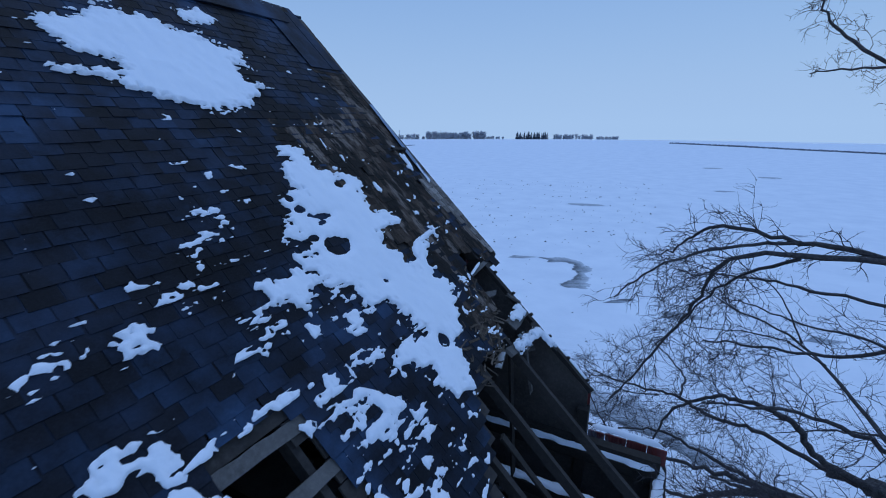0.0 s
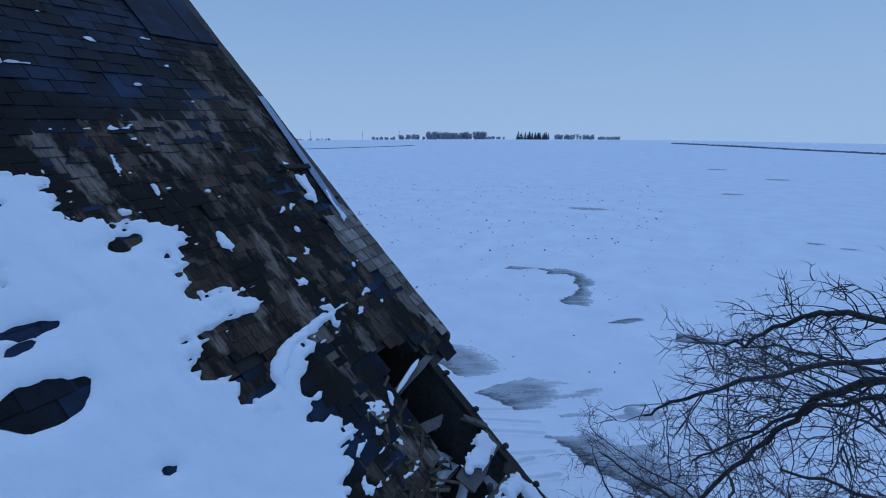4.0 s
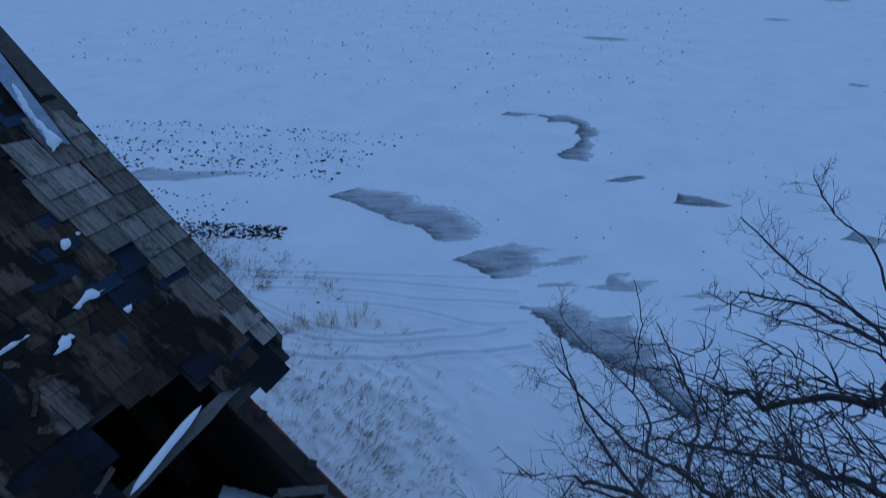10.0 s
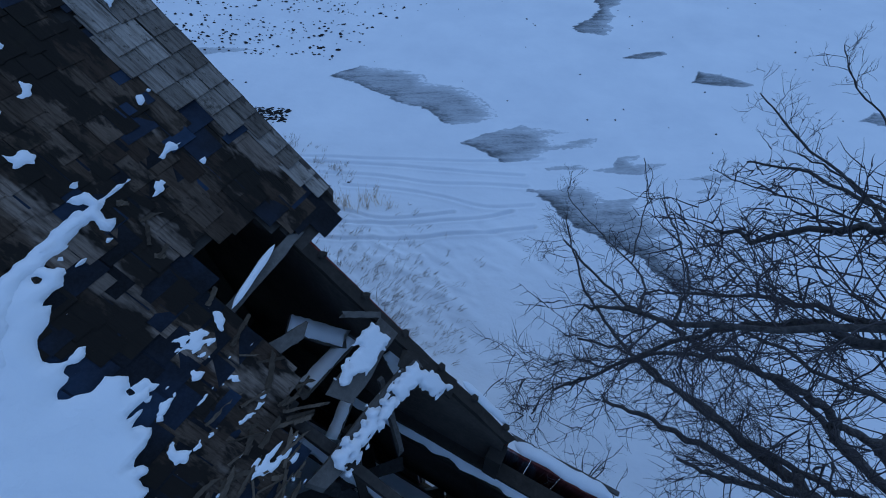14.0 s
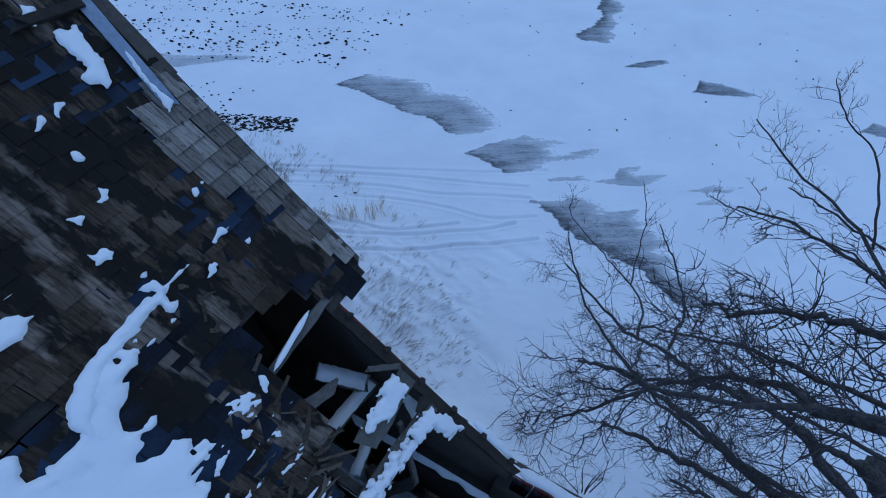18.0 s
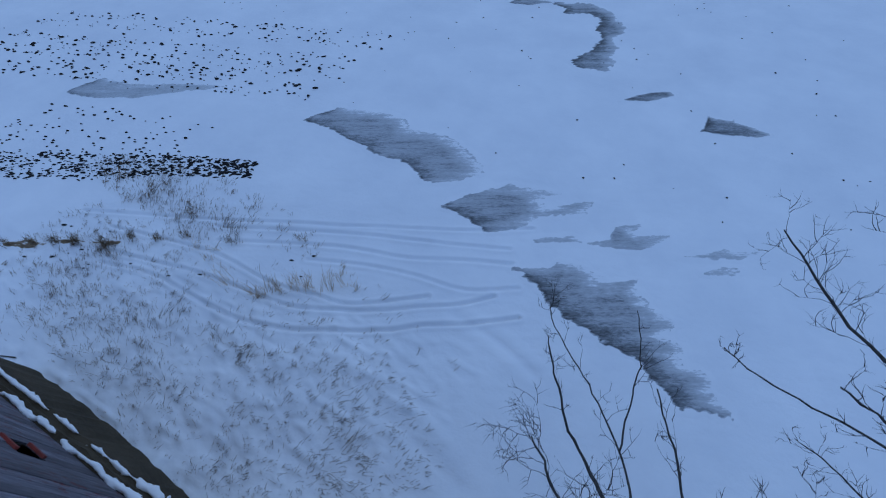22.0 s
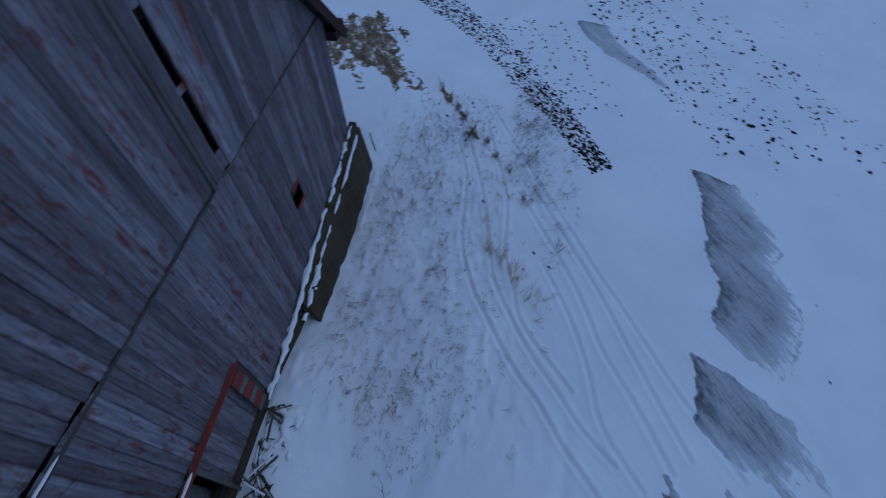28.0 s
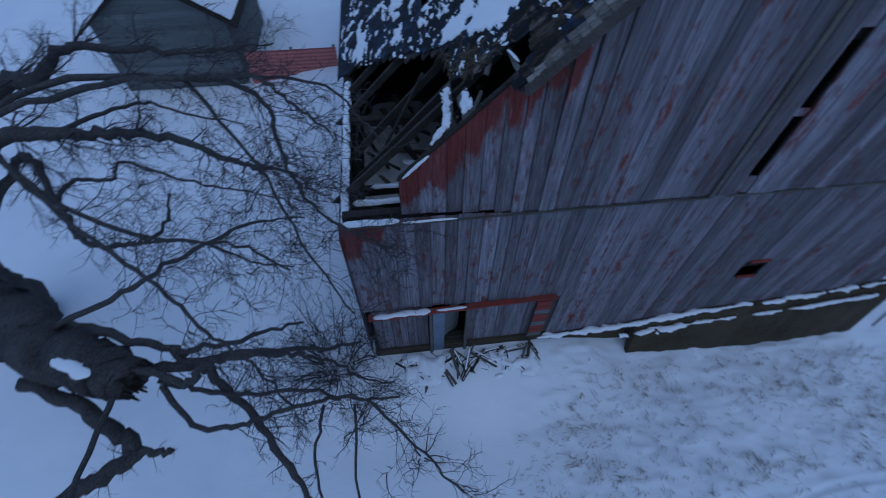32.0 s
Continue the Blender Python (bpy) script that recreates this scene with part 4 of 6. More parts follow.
beam_snow((-3.0, -0.36, 5.71), (-0.15, -0.36, 5.71), 0.15, 0.07, 1)
beam_snow((-3.2, -0.95, 5.39), (-0.2, -0.95, 5.39), 0.16, 0.07, 2)
beam_snow((-3.0, -1.75, 4.99), (-0.5, -1.75, 4.99), 0.14, 0.06, 3)
beam_snow((-2.6, -2.3, 4.5), (-1.2, -3.1, 4.45), 0.2, 0.05, 13)
beam_snow((-1.9, -1.2, 4.3), (-0.7, -2.0, 4.2), 0.22, 0.05, 14)
beam_snow((-0.08, -0.04, 5.87), (-1.05, -0.02, 5.88), 0.14, 0.06, 4)
beam_snow((-0.10, -0.10, 5.60), (-0.10, -4.6, 5.60), 0.16, 0.05, 5)
beam_snow((-1.08, 0.03, 5.885), (-2.0, 0.035, 5.885), 0.045, 0.02, 15)
beam_snow((-0.25, 0.08, 2.91), (-1.50, 0.07, 2.95), 0.15, 0.05, 6)
beam_snow((-1.62, 0.07, 2.95), (-2.3, 0.07, 2.97), 0.07, 0.03, 7)

# ---- the roof ----
HOLE = [(0.3, -2.64), (-0.24, -2.64), (-0.30, -2.93), (-0.84, -2.93), (-0.92, -2.30), (-1.30, -2.07), (-2.20, -1.95), (-2.50, -1.72), (-3.0, -1.46), (-3.8, -0.95), (-4.6, -0.35), (-5.0, 0.3), (-30, 0.6)]


def hole_edge(y):
    """Plan x past which the near slope has fallen in, at each y."""
    return np.interp(-np.asarray(y, float), [-p[0] for p in HOLE], [p[1] for p in HOLE])


def is_open(x, y, margin=0.0):
    fallen = x > hole_edge(y) + 0.10 * (vnoise(np.asarray(x) * 3, np.asarray(y) * 3, 0.4) - 0.5) - margin
    second = (x > -2.72 - margin) & (x < -1.75) & (y > -4.78 - margin) & (y < -4.12 + margin + 0.25 * (x + 2.7))
    small = ((x + 3.15) ** 2 * 5 + (y + 1.70) ** 2 < (0.18 + margin) ** 2) | ((x + 4.29) ** 2 * 30 + (y + 0.69) ** 2 < (0.13 + margin) ** 2)
    return fallen | second | small


roof = Geo()
roof.beam((RIDGE_X, 0.1, 11.9), (RIDGE_X, BACK_Y, 11.9), 0.06, 0.2)
near_roof = part("roof", roof, SHEATHING, barn, "sagging roof slope of dark shingles, partly fallen in")
roof_rng = random.Random(21)
# sheathing boards along the barn, in short lengths so that they end raggedly at the holes
row = 0.0
while row < 9.3:
    xm = RIDGE_X + (row + 0.1) * RDX
    y, jitter = 0.10, roof_rng.uniform(-0.08, 0.05)
    start = None
    for yy in list(np.arange(0.10, BACK_Y, -0.1)) + [BACK_Y]:
        gone = is_open(xm, yy + jitter, -0.02)
        if start is None and not gone:
            start = yy
        if start is not None and (gone or yy == BACK_Y):
            if start - yy > 0.12:
                g = Geo()
                g.beam(on_roof(xm, start, -0.03), on_roof(xm, yy + roof_rng.uniform(-0.05, 0.05), -0.03), 0.19, 0.024, (NX, 0, NZ))
                part("sheathing_board", g, SHEATHING, near_roof)
            start = None
    row += 0.2
g = Geo()
for k, xx in enumerate((-2.62, -2.34)):                # bare boards across the second hole
    g.rough_beam(on_roof(xx, -4.85, -0.02), on_roof(xx + 0.02, -4.02, -0.02), 0.12, 0.026, roof_rng, 6, 0.2, (NX, 0, NZ))
part("bare_board", g, GREY_WOOD, near_roof, "pale bare board across a hole")
# rafters
for k, yy in enumerate(np.arange(-0.30, -17.6, -0.78)):
    end = -0.05
    g = Geo()
    if k == 0:
        g.rough_beam(on_roof(RIDGE_X, yy, -0.12), on_roof(-2.85, yy, -0.12), 0.07, 0.14, roof_rng, 14, 0.2, (NX, 0, NZ))
    else:
        drop = -0.12 - (0.25 if k in (2, 3) else 0)
        g.rough_beam(on_roof(RIDGE_X, yy, -0.12), on_roof(0.12 + roof_rng.uniform(-0.05, 0.1), yy + (0.25 if k in (2, 3) else 0), drop), 0.07, 0.14, roof_rng, 16, 0.2, (NX, 0, NZ))
    part("rafter", g, SHEATHING, near_roof)
# stray timbers in the opening
for a, b, w, label, m in (
    (on_roof(-2.70, -0.86, -0.04), on_roof(-2.73, -0.22, -0.02), 0.075, "pale broken purlin", GREY_WOOD),
    (on_roof(-2.52, -1.05, -0.05), on_roof(-2.42, -0.68, 0.02), 0.10, "splintered board end", GREY_WOOD),
    (on_roof(-1.86, -0.30, -0.03), on_roof(-1.95, -1.30, -0.03), 0.14, "fallen splintered plank", GREY_WOOD),
    (on_roof(-2.10, -0.26, -0.03), on_roof(-2.09, -0.86, -0.03), 0.20, "fallen plank", GREY_WOOD),
    (on_roof(-1.58, -0.27, -0.03), on_roof(-1.95, -0.36, -0.03), 0.16, "fallen plank", DARK_WOOD),
    (on_roof(-2.18, -0.26, 0.0), on_roof(-2.33, -0.44, 0.02), 0.05, "loose lath", GREY_WOOD),
    (on_roof(-1.95, -0.55, -0.1), on_roof(-1.45, -0.75, -0.5), 0.05, "hanging splinter", GREY_WOOD),
    (on_roof(-1.9, -0.9, -0.25), on_roof(-1.0, -1.3, -1.2), 0.09, "hanging broken board", DARK_WOOD),
    (on_roof(-2.2, -1.1, -0.3), on_roof(-2.0, -2.0, -1.6), 0.08, "hanging broken board", DARK_WOOD),
    (on_roof(-1.6, -2.3, -0.1), on_roof(-0.4, -1.9, -0.5), 0.09, "slipped rafter", DARK_WOOD),
):
    g = Geo()
    g.rough_beam(a, b, w, 0.04, roof_rng, 7, 0.35, (NX, 0, NZ))
    part("loose_timber", g, m, near_roof, label)
for a, b, w in (((-2.80, -0.56, 7.55), (-2.45, -0.38, 7.30), 0.16), ((-2.45, -0.33, 7.28), (-2.50, -0.86, 7.31), 0.13), ((-2.15, -0.27, 7.23), (-1.95, -0.36, 7.08), 0.16), ((-2.32, -0.36, 7.16), (-2.22, -0.95, 7.02), 0.10)):
    g = Geo()
    g.rough_beam(a, b, w, 0.03, roof_rng, 6, 0.2)
    part("loose_timber", g, GREY_WOOD, near_roof, "snow-dusted plank under the fallen slope")
    up, g = Vector((0, 0, 0.020)), Geo()
    g.rough_beam(Vector(a).lerp(Vector(b), 0.04) + up, Vector(b) + up, w * 0.95, 0.016, roof_rng, 14, 0.22)
    tagged(part("beam_snow", g, SNOW, None, "thin even snow on a plank under the hole", True), category="snow", group="snow on the barn timbers")
beam_snow(Vector(on_roof(-2.70, -0.84, -0.01)), Vector(on_roof(-2.76, -0.40, 0.0)), 0.05, 0.03, 8)


def tab_noise(x, y):
    """A random level for each shingle, so that snow ends at shingle edges."""
    course = np.floor((x - RIDGE_X) / RDX / 0.155 - 0.4).astype(int)
    col = np.floor((0.08 - y - 0.12 * (course % 2)) / 0.235).astype(int)
    butt = ((x - RIDGE_X) / RDX / 0.155 - 0.4) % 1.0
    return TABLE[course % 256, (col * 7 + 31) % 256] - 0.5 + 0.35 * (butt - 0.5)


def plank_snow(outline, lift, label, ragged=0.06, high=0.04):
    """A flat slab of snow on a plank that lies in the roof's slope."""
    xs, ys = [p[0] for p in outline], [p[1] for p in outline]
    g = sheet(lambda x, y: poly_dist(x, y, outline) + ragged * (fbm(x * 1.8, y * 0.7, 0.06, 4) - 0.5) + 0.7 * ragged * (vnoise(x * 1.8, y * 0.7, 0.02) - 0.5), min(xs) - 0.05, max(xs) + 0.05, min(ys) - 0.05, max(ys) + 0.05, 0.012,
              lambda x, y: high * (0.6 + 0.8 * vnoise(x, y, 0.15)), lambda x, y, h: on_roof(x, y, lift + h), 0.025)
    tagged(part("beam_snow", g, SNOW, None, label, True), category="snow", group="snow on the barn timbers")


plank_snow([(-2.17, -0.78), (-2.20, -0.34), (-2.06, -0.33), (-2.07, -0.60), (-2.10, -0.74)], 0.0, "flat slab of snow on a fallen plank")
plank_snow([(-1.92, -0.62), (-1.89, -0.33), (-1.61, -0.27), (-1.67, -0.42), (-1.80, -0.44), (-1.83, -0.60)], 0.0, "bent slab of snow over broken planks")
plank_snow([(-1.97, -1.12), (-1.91, -0.60), (-1.83, -0.58), (-1.89, -1.14)], 0.0, "ragged snow along a splintered plank", 0.11)
beam_snow(Vector(on_roof(-1.55, -0.17, -0.03)), Vector(on_roof(-1.12, -0.16, -0.03)), 0.08, 0.035, 12)

# rotten ends of the sheathing round the opening
rot_rng = random.Random(61)
for k in range(80):
    y = rot_rng.uniform(-2.1, -0.76)
    x = hole_edge(y) - rot_rng.random() ** 1.3 * 0.42 + 0.03
    l = rot_rng.uniform(0.05, 0.20)
    skew = rot_rng.gauss(0, 0.05)
    g = Geo()
    g.rough_beam(on_roof(x, y - l / 2, rot_rng.uniform(0.012, 0.03)), on_roof(x + skew, y + l / 2, rot_rng.uniform(0.0, 0.035)), rot_rng.uniform(0.012, 0.04), 0.012, rot_rng, 9, 0.6, (NX, 0, NZ))
    part("splinter", g, ROTTEN, near_roof)

# boards along the rake
g = Geo()
g.rough_beam(on_roof(-3.95, 0.115, -0.045), on_roof(-2.70, 0.12, -0.045), 0.035, 0.15, roof_rng, 10, 0.12, (NX, 0, NZ))
part("rake_board", g, RAKE_WOOD, near_roof, "weathered brown rake board")
g = Geo()
g.rough_beam(on_roof(-6.45, 0.20, -0.02), on_roof(-3.90, 0.10, -0.02), 0.10, 0.09, roof_rng, 18, 0.15, (NX, 0, NZ))
part("rake_board", g, RAKE_WOOD, near_roof, "weathered brown rake board")
g = Geo()
g.rough_beam(on_roof(-2.74, -0.27, -0.05), on_roof(-1.06, -0.24, -0.05), 0.09, 0.07, roof_rng, 16, 0.25, (NX, 0, NZ))
part("rake_board", g, DARK_WOOD, near_roof, "bare lower rake timber with nail stubs")
for k in range(6):
    xx = -2.58 + 0.285 * k
    g = Geo()
    g.lump(on_roof(min(xx, -1.1), -0.235 + 0.006 * k, 0.0), 0.035, 0.035, 0.025, roof_rng)
    part("nail_stub", g, DARK_WOOD, near_roof)
g = Geo()
g.rough_beam(on_roof(-5.0, 0.13, 0.035), on_roof(-3.80, -0.045, 0.045), 0.085, 0.006, roof_rng, 10, 0.1, (NX, 0, NZ))
part("flashing_strip", g, FLASHING, near_roof, "bent bluish metal flashing strip")
g = Geo()
g.rough_beam(on_roof(-4.29, 0.02, 0.045), on_roof(-4.31, -0.34, 0.045), 0.06, 0.04, roof_rng, 6, 0.3, (NX, 0, NZ))
part("cross_batten", g, DARK_WOOD, near_roof)
g = Geo()
for k, (y0, y1, lift) in enumerate(((0.11, -0.10, 0.035), (-0.10, -0.36, 0.03), (-0.36, -0.60, 0.034))):
    g.beam(on_roof(-6.5, (y0 + y1) / 2, lift), on_roof(-5.55, (y0 + y1) / 2 + 0.02, lift - 0.006), y0 - y1 - 0.004, 0.008, (NX, 0, NZ))
part("roll_roofing", g, ASPHALT, near_roof, "strip of dark roll roofing along the rake")

# far slope, ridge and the soffit at the far eave
g = Geo()
a, b = (RIDGE_X, 12.0), (-13.75, 4.84)
y0, y1 = 0.30, BACK_Y - 0.2
g.add([(a[0], y0, a[1] + 0.02), (b[0], y0, b[1] + 0.02), (b[0], y1, b[1] + 0.02), (a[0], y1, a[1] + 0.02), (a[0], y0, a[1] - 0.10), (b[0], y0, b[1] - 0.12), (b[0], y1, b[1] - 0.12), (a[0], y1, a[1] - 0.10)],
      [(0, 3, 2, 1), (4, 5, 6, 7), (0, 1, 5, 4), (1, 2, 6, 5), (2, 3, 7, 6), (3, 0, 4, 7)])
far_roof = part("far_roof", g, ASPHALT, barn)
g = Geo()
g.box(pose(-13.32, -8.85, 5.16), 0.80, 18.3, 0.24)
part("soffit", g, DARK_RED, far_roof, "boxed eave with old red paint")

g = Geo()
g.rough_beam((RIDGE_X, 0.325, 11.93), (-13.72, 0.325, 4.82), 0.045, 0.30, wall_rng, 30, 0.1, (NX, 0, NZ))
part("rake_board", g, DARK_RED, far_roof, "dark red rake board under the far slope")

for side in (1, -1):
    g = Geo()
    g.beam((RIDGE_X + side * 0.13, -0.25, 11.90 + 0.02), (RIDGE_X + side * 0.13, BACK_Y - 0.1, 11.90 + 0.02), 0.34, 0.02, (side * NX, 0, NZ))
    part("ridge_cap", g, ASPHALT, near_roof, "dark ridge capping")

# ---- shingles ----
WORN = [(-4.41, -1.95), (-4.46, -1.55), (-4.43, -1.07), (-4.47, -0.71), (-4.3, -0.35), (-4.05, -0.73), (-3.82, -0.29), (-3.62, -0.11), (-3.46, -0.18), (-3.36, -0.56), (-3.3, -1.05), (-3.22, -1.42), (-3.1, -1.53), (-3.12, -1.9), (-3.37, -1.94), (-3.53, -1.78), (-3.79, -1.75), (-4.1, -1.75)]

KEPT = [(-3.26, -1.0), (-3.29, -0.67), (-3.48, -0.15), (-3.34, -0.02), (-3.14, -0.05), (-3.10, -0.69), (-2.95, -0.86), (-2.72, -0.93), (-2.60, -1.16), (-2.38, -1.32), (-2.30, -1.75), (-2.87, -1.6), (-3.1, -1.39)]
ROTTEN_EDGE = [(-2.70, -0.84), (-2.45, -0.74), (-2.10, -0.78), (-2.05, -1.13), (-2.20, -1.42), (-2.36, -1.20), (-2.52, -1.06)]


def brown_zone(x, y):
    """How far the asphalt has worn off, showing the wooden shingles."""
    q = np.maximum(poly_dist(x, y, WORN), blobs(x, y, [(-2.95, -0.52, 0.14, 0.34, 0), (-4.75, -0.15, 0.5, 0.16, 0)]))
    q = np.maximum(q, poly_dist(x, y, ROTTEN_EDGE))
    kept = np.maximum(poly_dist(x, y, KEPT), blobs(x, y, [(-3.93, -0.42, 0.10, 0.30, 12)]))
    return np.minimum(q - 0.02 + 0.30 * (vnoise(x, y, 0.24) - 0.5), 0.02 - kept + 0.06 * (vnoise(x, y, 0.15) - 0.5))


def rake_line(x):
    """How far out the roof reaches past the gable."""
    return float(np.interp(x, [-6.5, -5.0, -3.9, -2.6], [0.19, 0.17, 0.14, 0.15]))


def rake_zone(x, y):
    inner = float(np.interp(x, [-3.9, -3.74, -3.5, -3.36, -3.22, -2.72], [-0.05, -0.30, -0.29, -0.22, -0.07, -0.06]))
    return y > inner + 0.16 * (float(vnoise(x, 0, 0.14)) - 0.5) and -3.9 < x < -2.70


def tile(geo, x, y, w, long, thick, lift, rng, name=None):
    """A shingle whose butt end lies at plan x, spread w wide about y."""
    butt = 0.022 if thick > 0.009 else lift
    tilt, skew = rng.uniform(-0.003, 0.005), rng.uniform(-0.006, 0.006)
    a, b = x - long * RDX, x
    pts = []
    for h in (0.0, thick):
        for px, py, up in ((a, y + w / 2, 0.002), (a, y - w / 2, 0.002), (b, y - w / 2 + skew, butt), (b, y + w / 2 + skew, butt + tilt)):
            pts.append(on_roof(px, py, h + up))
    geo.add(pts, [(3, 2, 1, 0), (4, 5, 6, 7), (0, 1, 5, 4), (1, 2, 6, 5), (2, 3, 7, 6), (3, 0, 4, 7)])


old, rows = Geo(), 0
s = 0.06
while s < 6.6:                                         # wooden shingles under the worn parts
    xx = RIDGE_X + s * RDX
    y = rake_line(xx) - 0.02
    while y > -3.4:
        w = roof_rng.uniform(0.08, 0.17)
        ym = y - w / 2
        y -= w
        if is_open(xx - 0.04, ym, 0.01) or rake_zone(xx, ym) or brown_zone(xx, ym) < -0.3:
            continue
        if roof_rng.random() < 0.05:
            continue
        tile(old, xx + roof_rng.uniform(-0.03, 0.03), ym, w - 0.005, 0.30, 0.008, 0.010, roof_rng)
    s += 0.125
field = part("wood_shingle_field", old, WOOD_FIELD, near_roof, "mossy rotten wooden shingles")
tagged(field, kind="stuff")
tabs = Geo()
s = 0.10
rows = 0
while s < 9.35:
    xx = RIDGE_X + s * RDX
    y = rake_line(xx) - (0.10 if rows % 2 else 0) - roof_rng.uniform(0, 0.03)
    rows += 1
    while y > BACK_Y:
        w = 0.20
        ym = y - w / 2
        y -= w
        if is_open(xx - 0.05, ym, 0.03) or rake_zone(xx, ym):
            continue
        bz = float(brown_zone(xx, ym))
        if bz > 0.0 or (bz > -0.05 and roof_rng.random() < 0.35) or roof_rng.random() < 0.012:
            continue
        tile(tabs, xx + roof_rng.uniform(-0.01, 0.01), ym, w - 0.007 - roof_rng.uniform(0, 0.008), 0.30, 0.004, 0.010 + roof_rng.uniform(0, 0.005), roof_rng)
    s += 0.13
tagged(part("shingle_field", tabs, ASPHALT, near_roof, "dark asphalt shingles with a blue sheen in their colour"), kind="stuff")
s = 3.15
while s < 5.56:                                        # sound wooden shingles along the rake
    xx = RIDGE_X + s * RDX
    y = 0.13
    while y > -0.62:
        w = roof_rng.uniform(0.09, 0.16)
        ym = y - w / 2
        y -= w
        if not rake_zone(xx, ym) or is_open(xx - 0.06, ym) or roof_rng.random() < 0.03:
            continue
        g = Geo()
        tile(g, xx + roof_rng.uniform(-0.008, 0.008), ym, w - 0.009, 0.26, 0.010, 0.014, roof_rng)
        part("shingle", g, WOOD_TILE, near_roof)
    s += 0.122

# snow lying on the roof
def roof_snow(rows, box, label, ragged=0.3, height=0.05, cell=0.03, size=0.3, bare=(), flecks=None, blocky=0.16):
    def f(x, y):
        if len(rows[0]) == 2:
            q = poly_dist(x, y, rows)
        elif len(rows[0]) > 5:
            q = np.max([poly_dist(x, y, row) for row in rows], axis=0)
        else:
            q = blobs(x, y, rows)
        if flecks:
            q = np.minimum(q, 0.5 * (fbm(x * 2.5, y * 0.65, size, 4) - flecks + blocky * tab_noise(x, y) + 0.16 * (vnoise(x * 1.4, y, 0.03) - 0.5)))
        else:
            q = q + ragged * (fbm(x * 1.25, y, size, 5) - 0.5) + blocky * tab_noise(x, y) + 0.08 * (vnoise(x * 2.2, y * 0.6, 0.05) - 0.5) + 0.09 * (vnoise(x * 2.0, y * 0.6, 0.024) - 0.5)
        if bare:
            q = np.minimum(q, -blobs(x, y, bare) - 0.05 * (fbm(x, y, 0.1) - 0.5))
        return np.where(is_open(x, y, -0.04), -0.05, q)

    g = sheet(f, *box, cell, lambda x, y: height * (0.35 + 0.6 * vnoise(x, y, 0.4) + 0.35 * vnoise(x, y, 0.09)), lambda x, y, h: on_roof(x, y, 0.016 + h), 0.05)
    if g.f:
        tagged(part("roof_snow", g, SNOW, None, label, True), category="snow", group="snow patches on the roof")


roof_snow([(-5.61, -3.89), (-5.71, -3.67), (-5.84, -3.21), (-5.89, -2.78), (-5.79, -2.55), (-5.68, -1.99), (-5.56, -1.81), (-5.44, -1.88), (-5.43, -2.09), (-5.21, -2.1), (-5.16, -1.86), (-5.0, -2.22), (-4.9, -2.32), (-4.85, -2.86), (-4.95, -3.2), (-5.04, -3.53), (-5.14, -3.53), (-5.09, -3.84), (-5.19, -4.07), (-5.2, -3.53), (-5.27, -3.41), (-5.33, -3.64), (-5.53, -3.9)], (-6.1, -4.7, -4.3, -1.6), "broad smooth snow patch high on the dark roof", 0.06, 0.045, 0.016, 0.12, blocky=0.09)
roof_snow([(-6.07, -2.32), (-6.17, -1.95), (-6.06, -1.77), (-5.93, -1.93), (-5.96, -2.2)], (-6.4, -5.8, -2.5, -1.5), "small snow patch near the ridge", 0.05, 0.03, 0.018, 0.12, blocky=0.04)
roof_snow([(-5.92, -3.23), (-5.96, -3.07), (-5.87, -3.0), (-5.87, -3.16)], (-6.1, -5.7, -3.4, -2.9), "scrap of snow near the ridge", 0.04, 0.02, 0.018, 0.1, blocky=0.02)
SHEET = [(-4.44, -2.09), (-4.21, -2.07), (-4.13, -1.9), (-4.16, -1.71), (-4.04, -1.54), (-3.93, -1.53), (-3.88, -1.66), (-3.64, -1.66), (-3.53, -1.39), (-3.48, -1.42), (-3.51, -1.64), (-3.49, -1.78), (-3.33, -1.92), (-3.2, -1.86), (-3.12, -1.8), (-3.09, -1.61), (-3.2, -1.45), (-3.21, -1.27), (-3.28, -0.89), (-3.18, -1.17), (-3.09, -1.39), (-2.97, -1.46), (-2.84, -1.43), (-2.73, -1.44), (-2.51, -1.63), (-2.33, -1.9), (-2.42, -2.2), (-2.66, -2.36), (-2.84, -2.48), (-2.99, -2.8), (-3.08, -2.91), (-3.14, -2.79), (-3.25, -3.1), (-3.23, -3.29), (-3.3, -3.26), (-3.34, -3.15), (-3.45, -3.15), (-3.48, -2.93), (-3.61, -2.87), (-3.67, -3.06), (-3.99, -2.86), (-4.0, -2.56), (-4.27, -2.51), (-4.32, -2.33), (-4.44, -2.35)]
SHEET_ARM = [(-3.62, -2.88), (-3.63, -3.12), (-3.49, -2.67), (-3.4, -2.9), (-3.34, -3.01), (-3.41, -3.4), (-3.4, -3.73), (-3.32, -3.67), (-3.22, -3.94), (-3.23, -3.59), (-3.1, -3.47), (-3.13, -3.29), (-3.23, -3.22), (-3.23, -2.95), (-3.14, -2.63), (-3.45, -2.58)]
SHEET_FOOT = [(-2.83, -2.49), (-2.61, -2.34), (-2.56, -2.49), (-2.63, -2.8), (-2.47, -2.95), (-2.34, -2.64), (-2.1, -2.61), (-2.02, -2.32), (-2.18, -2.19), (-2.36, -2.0), (-2.6, -1.8), (-2.9, -2.2)]
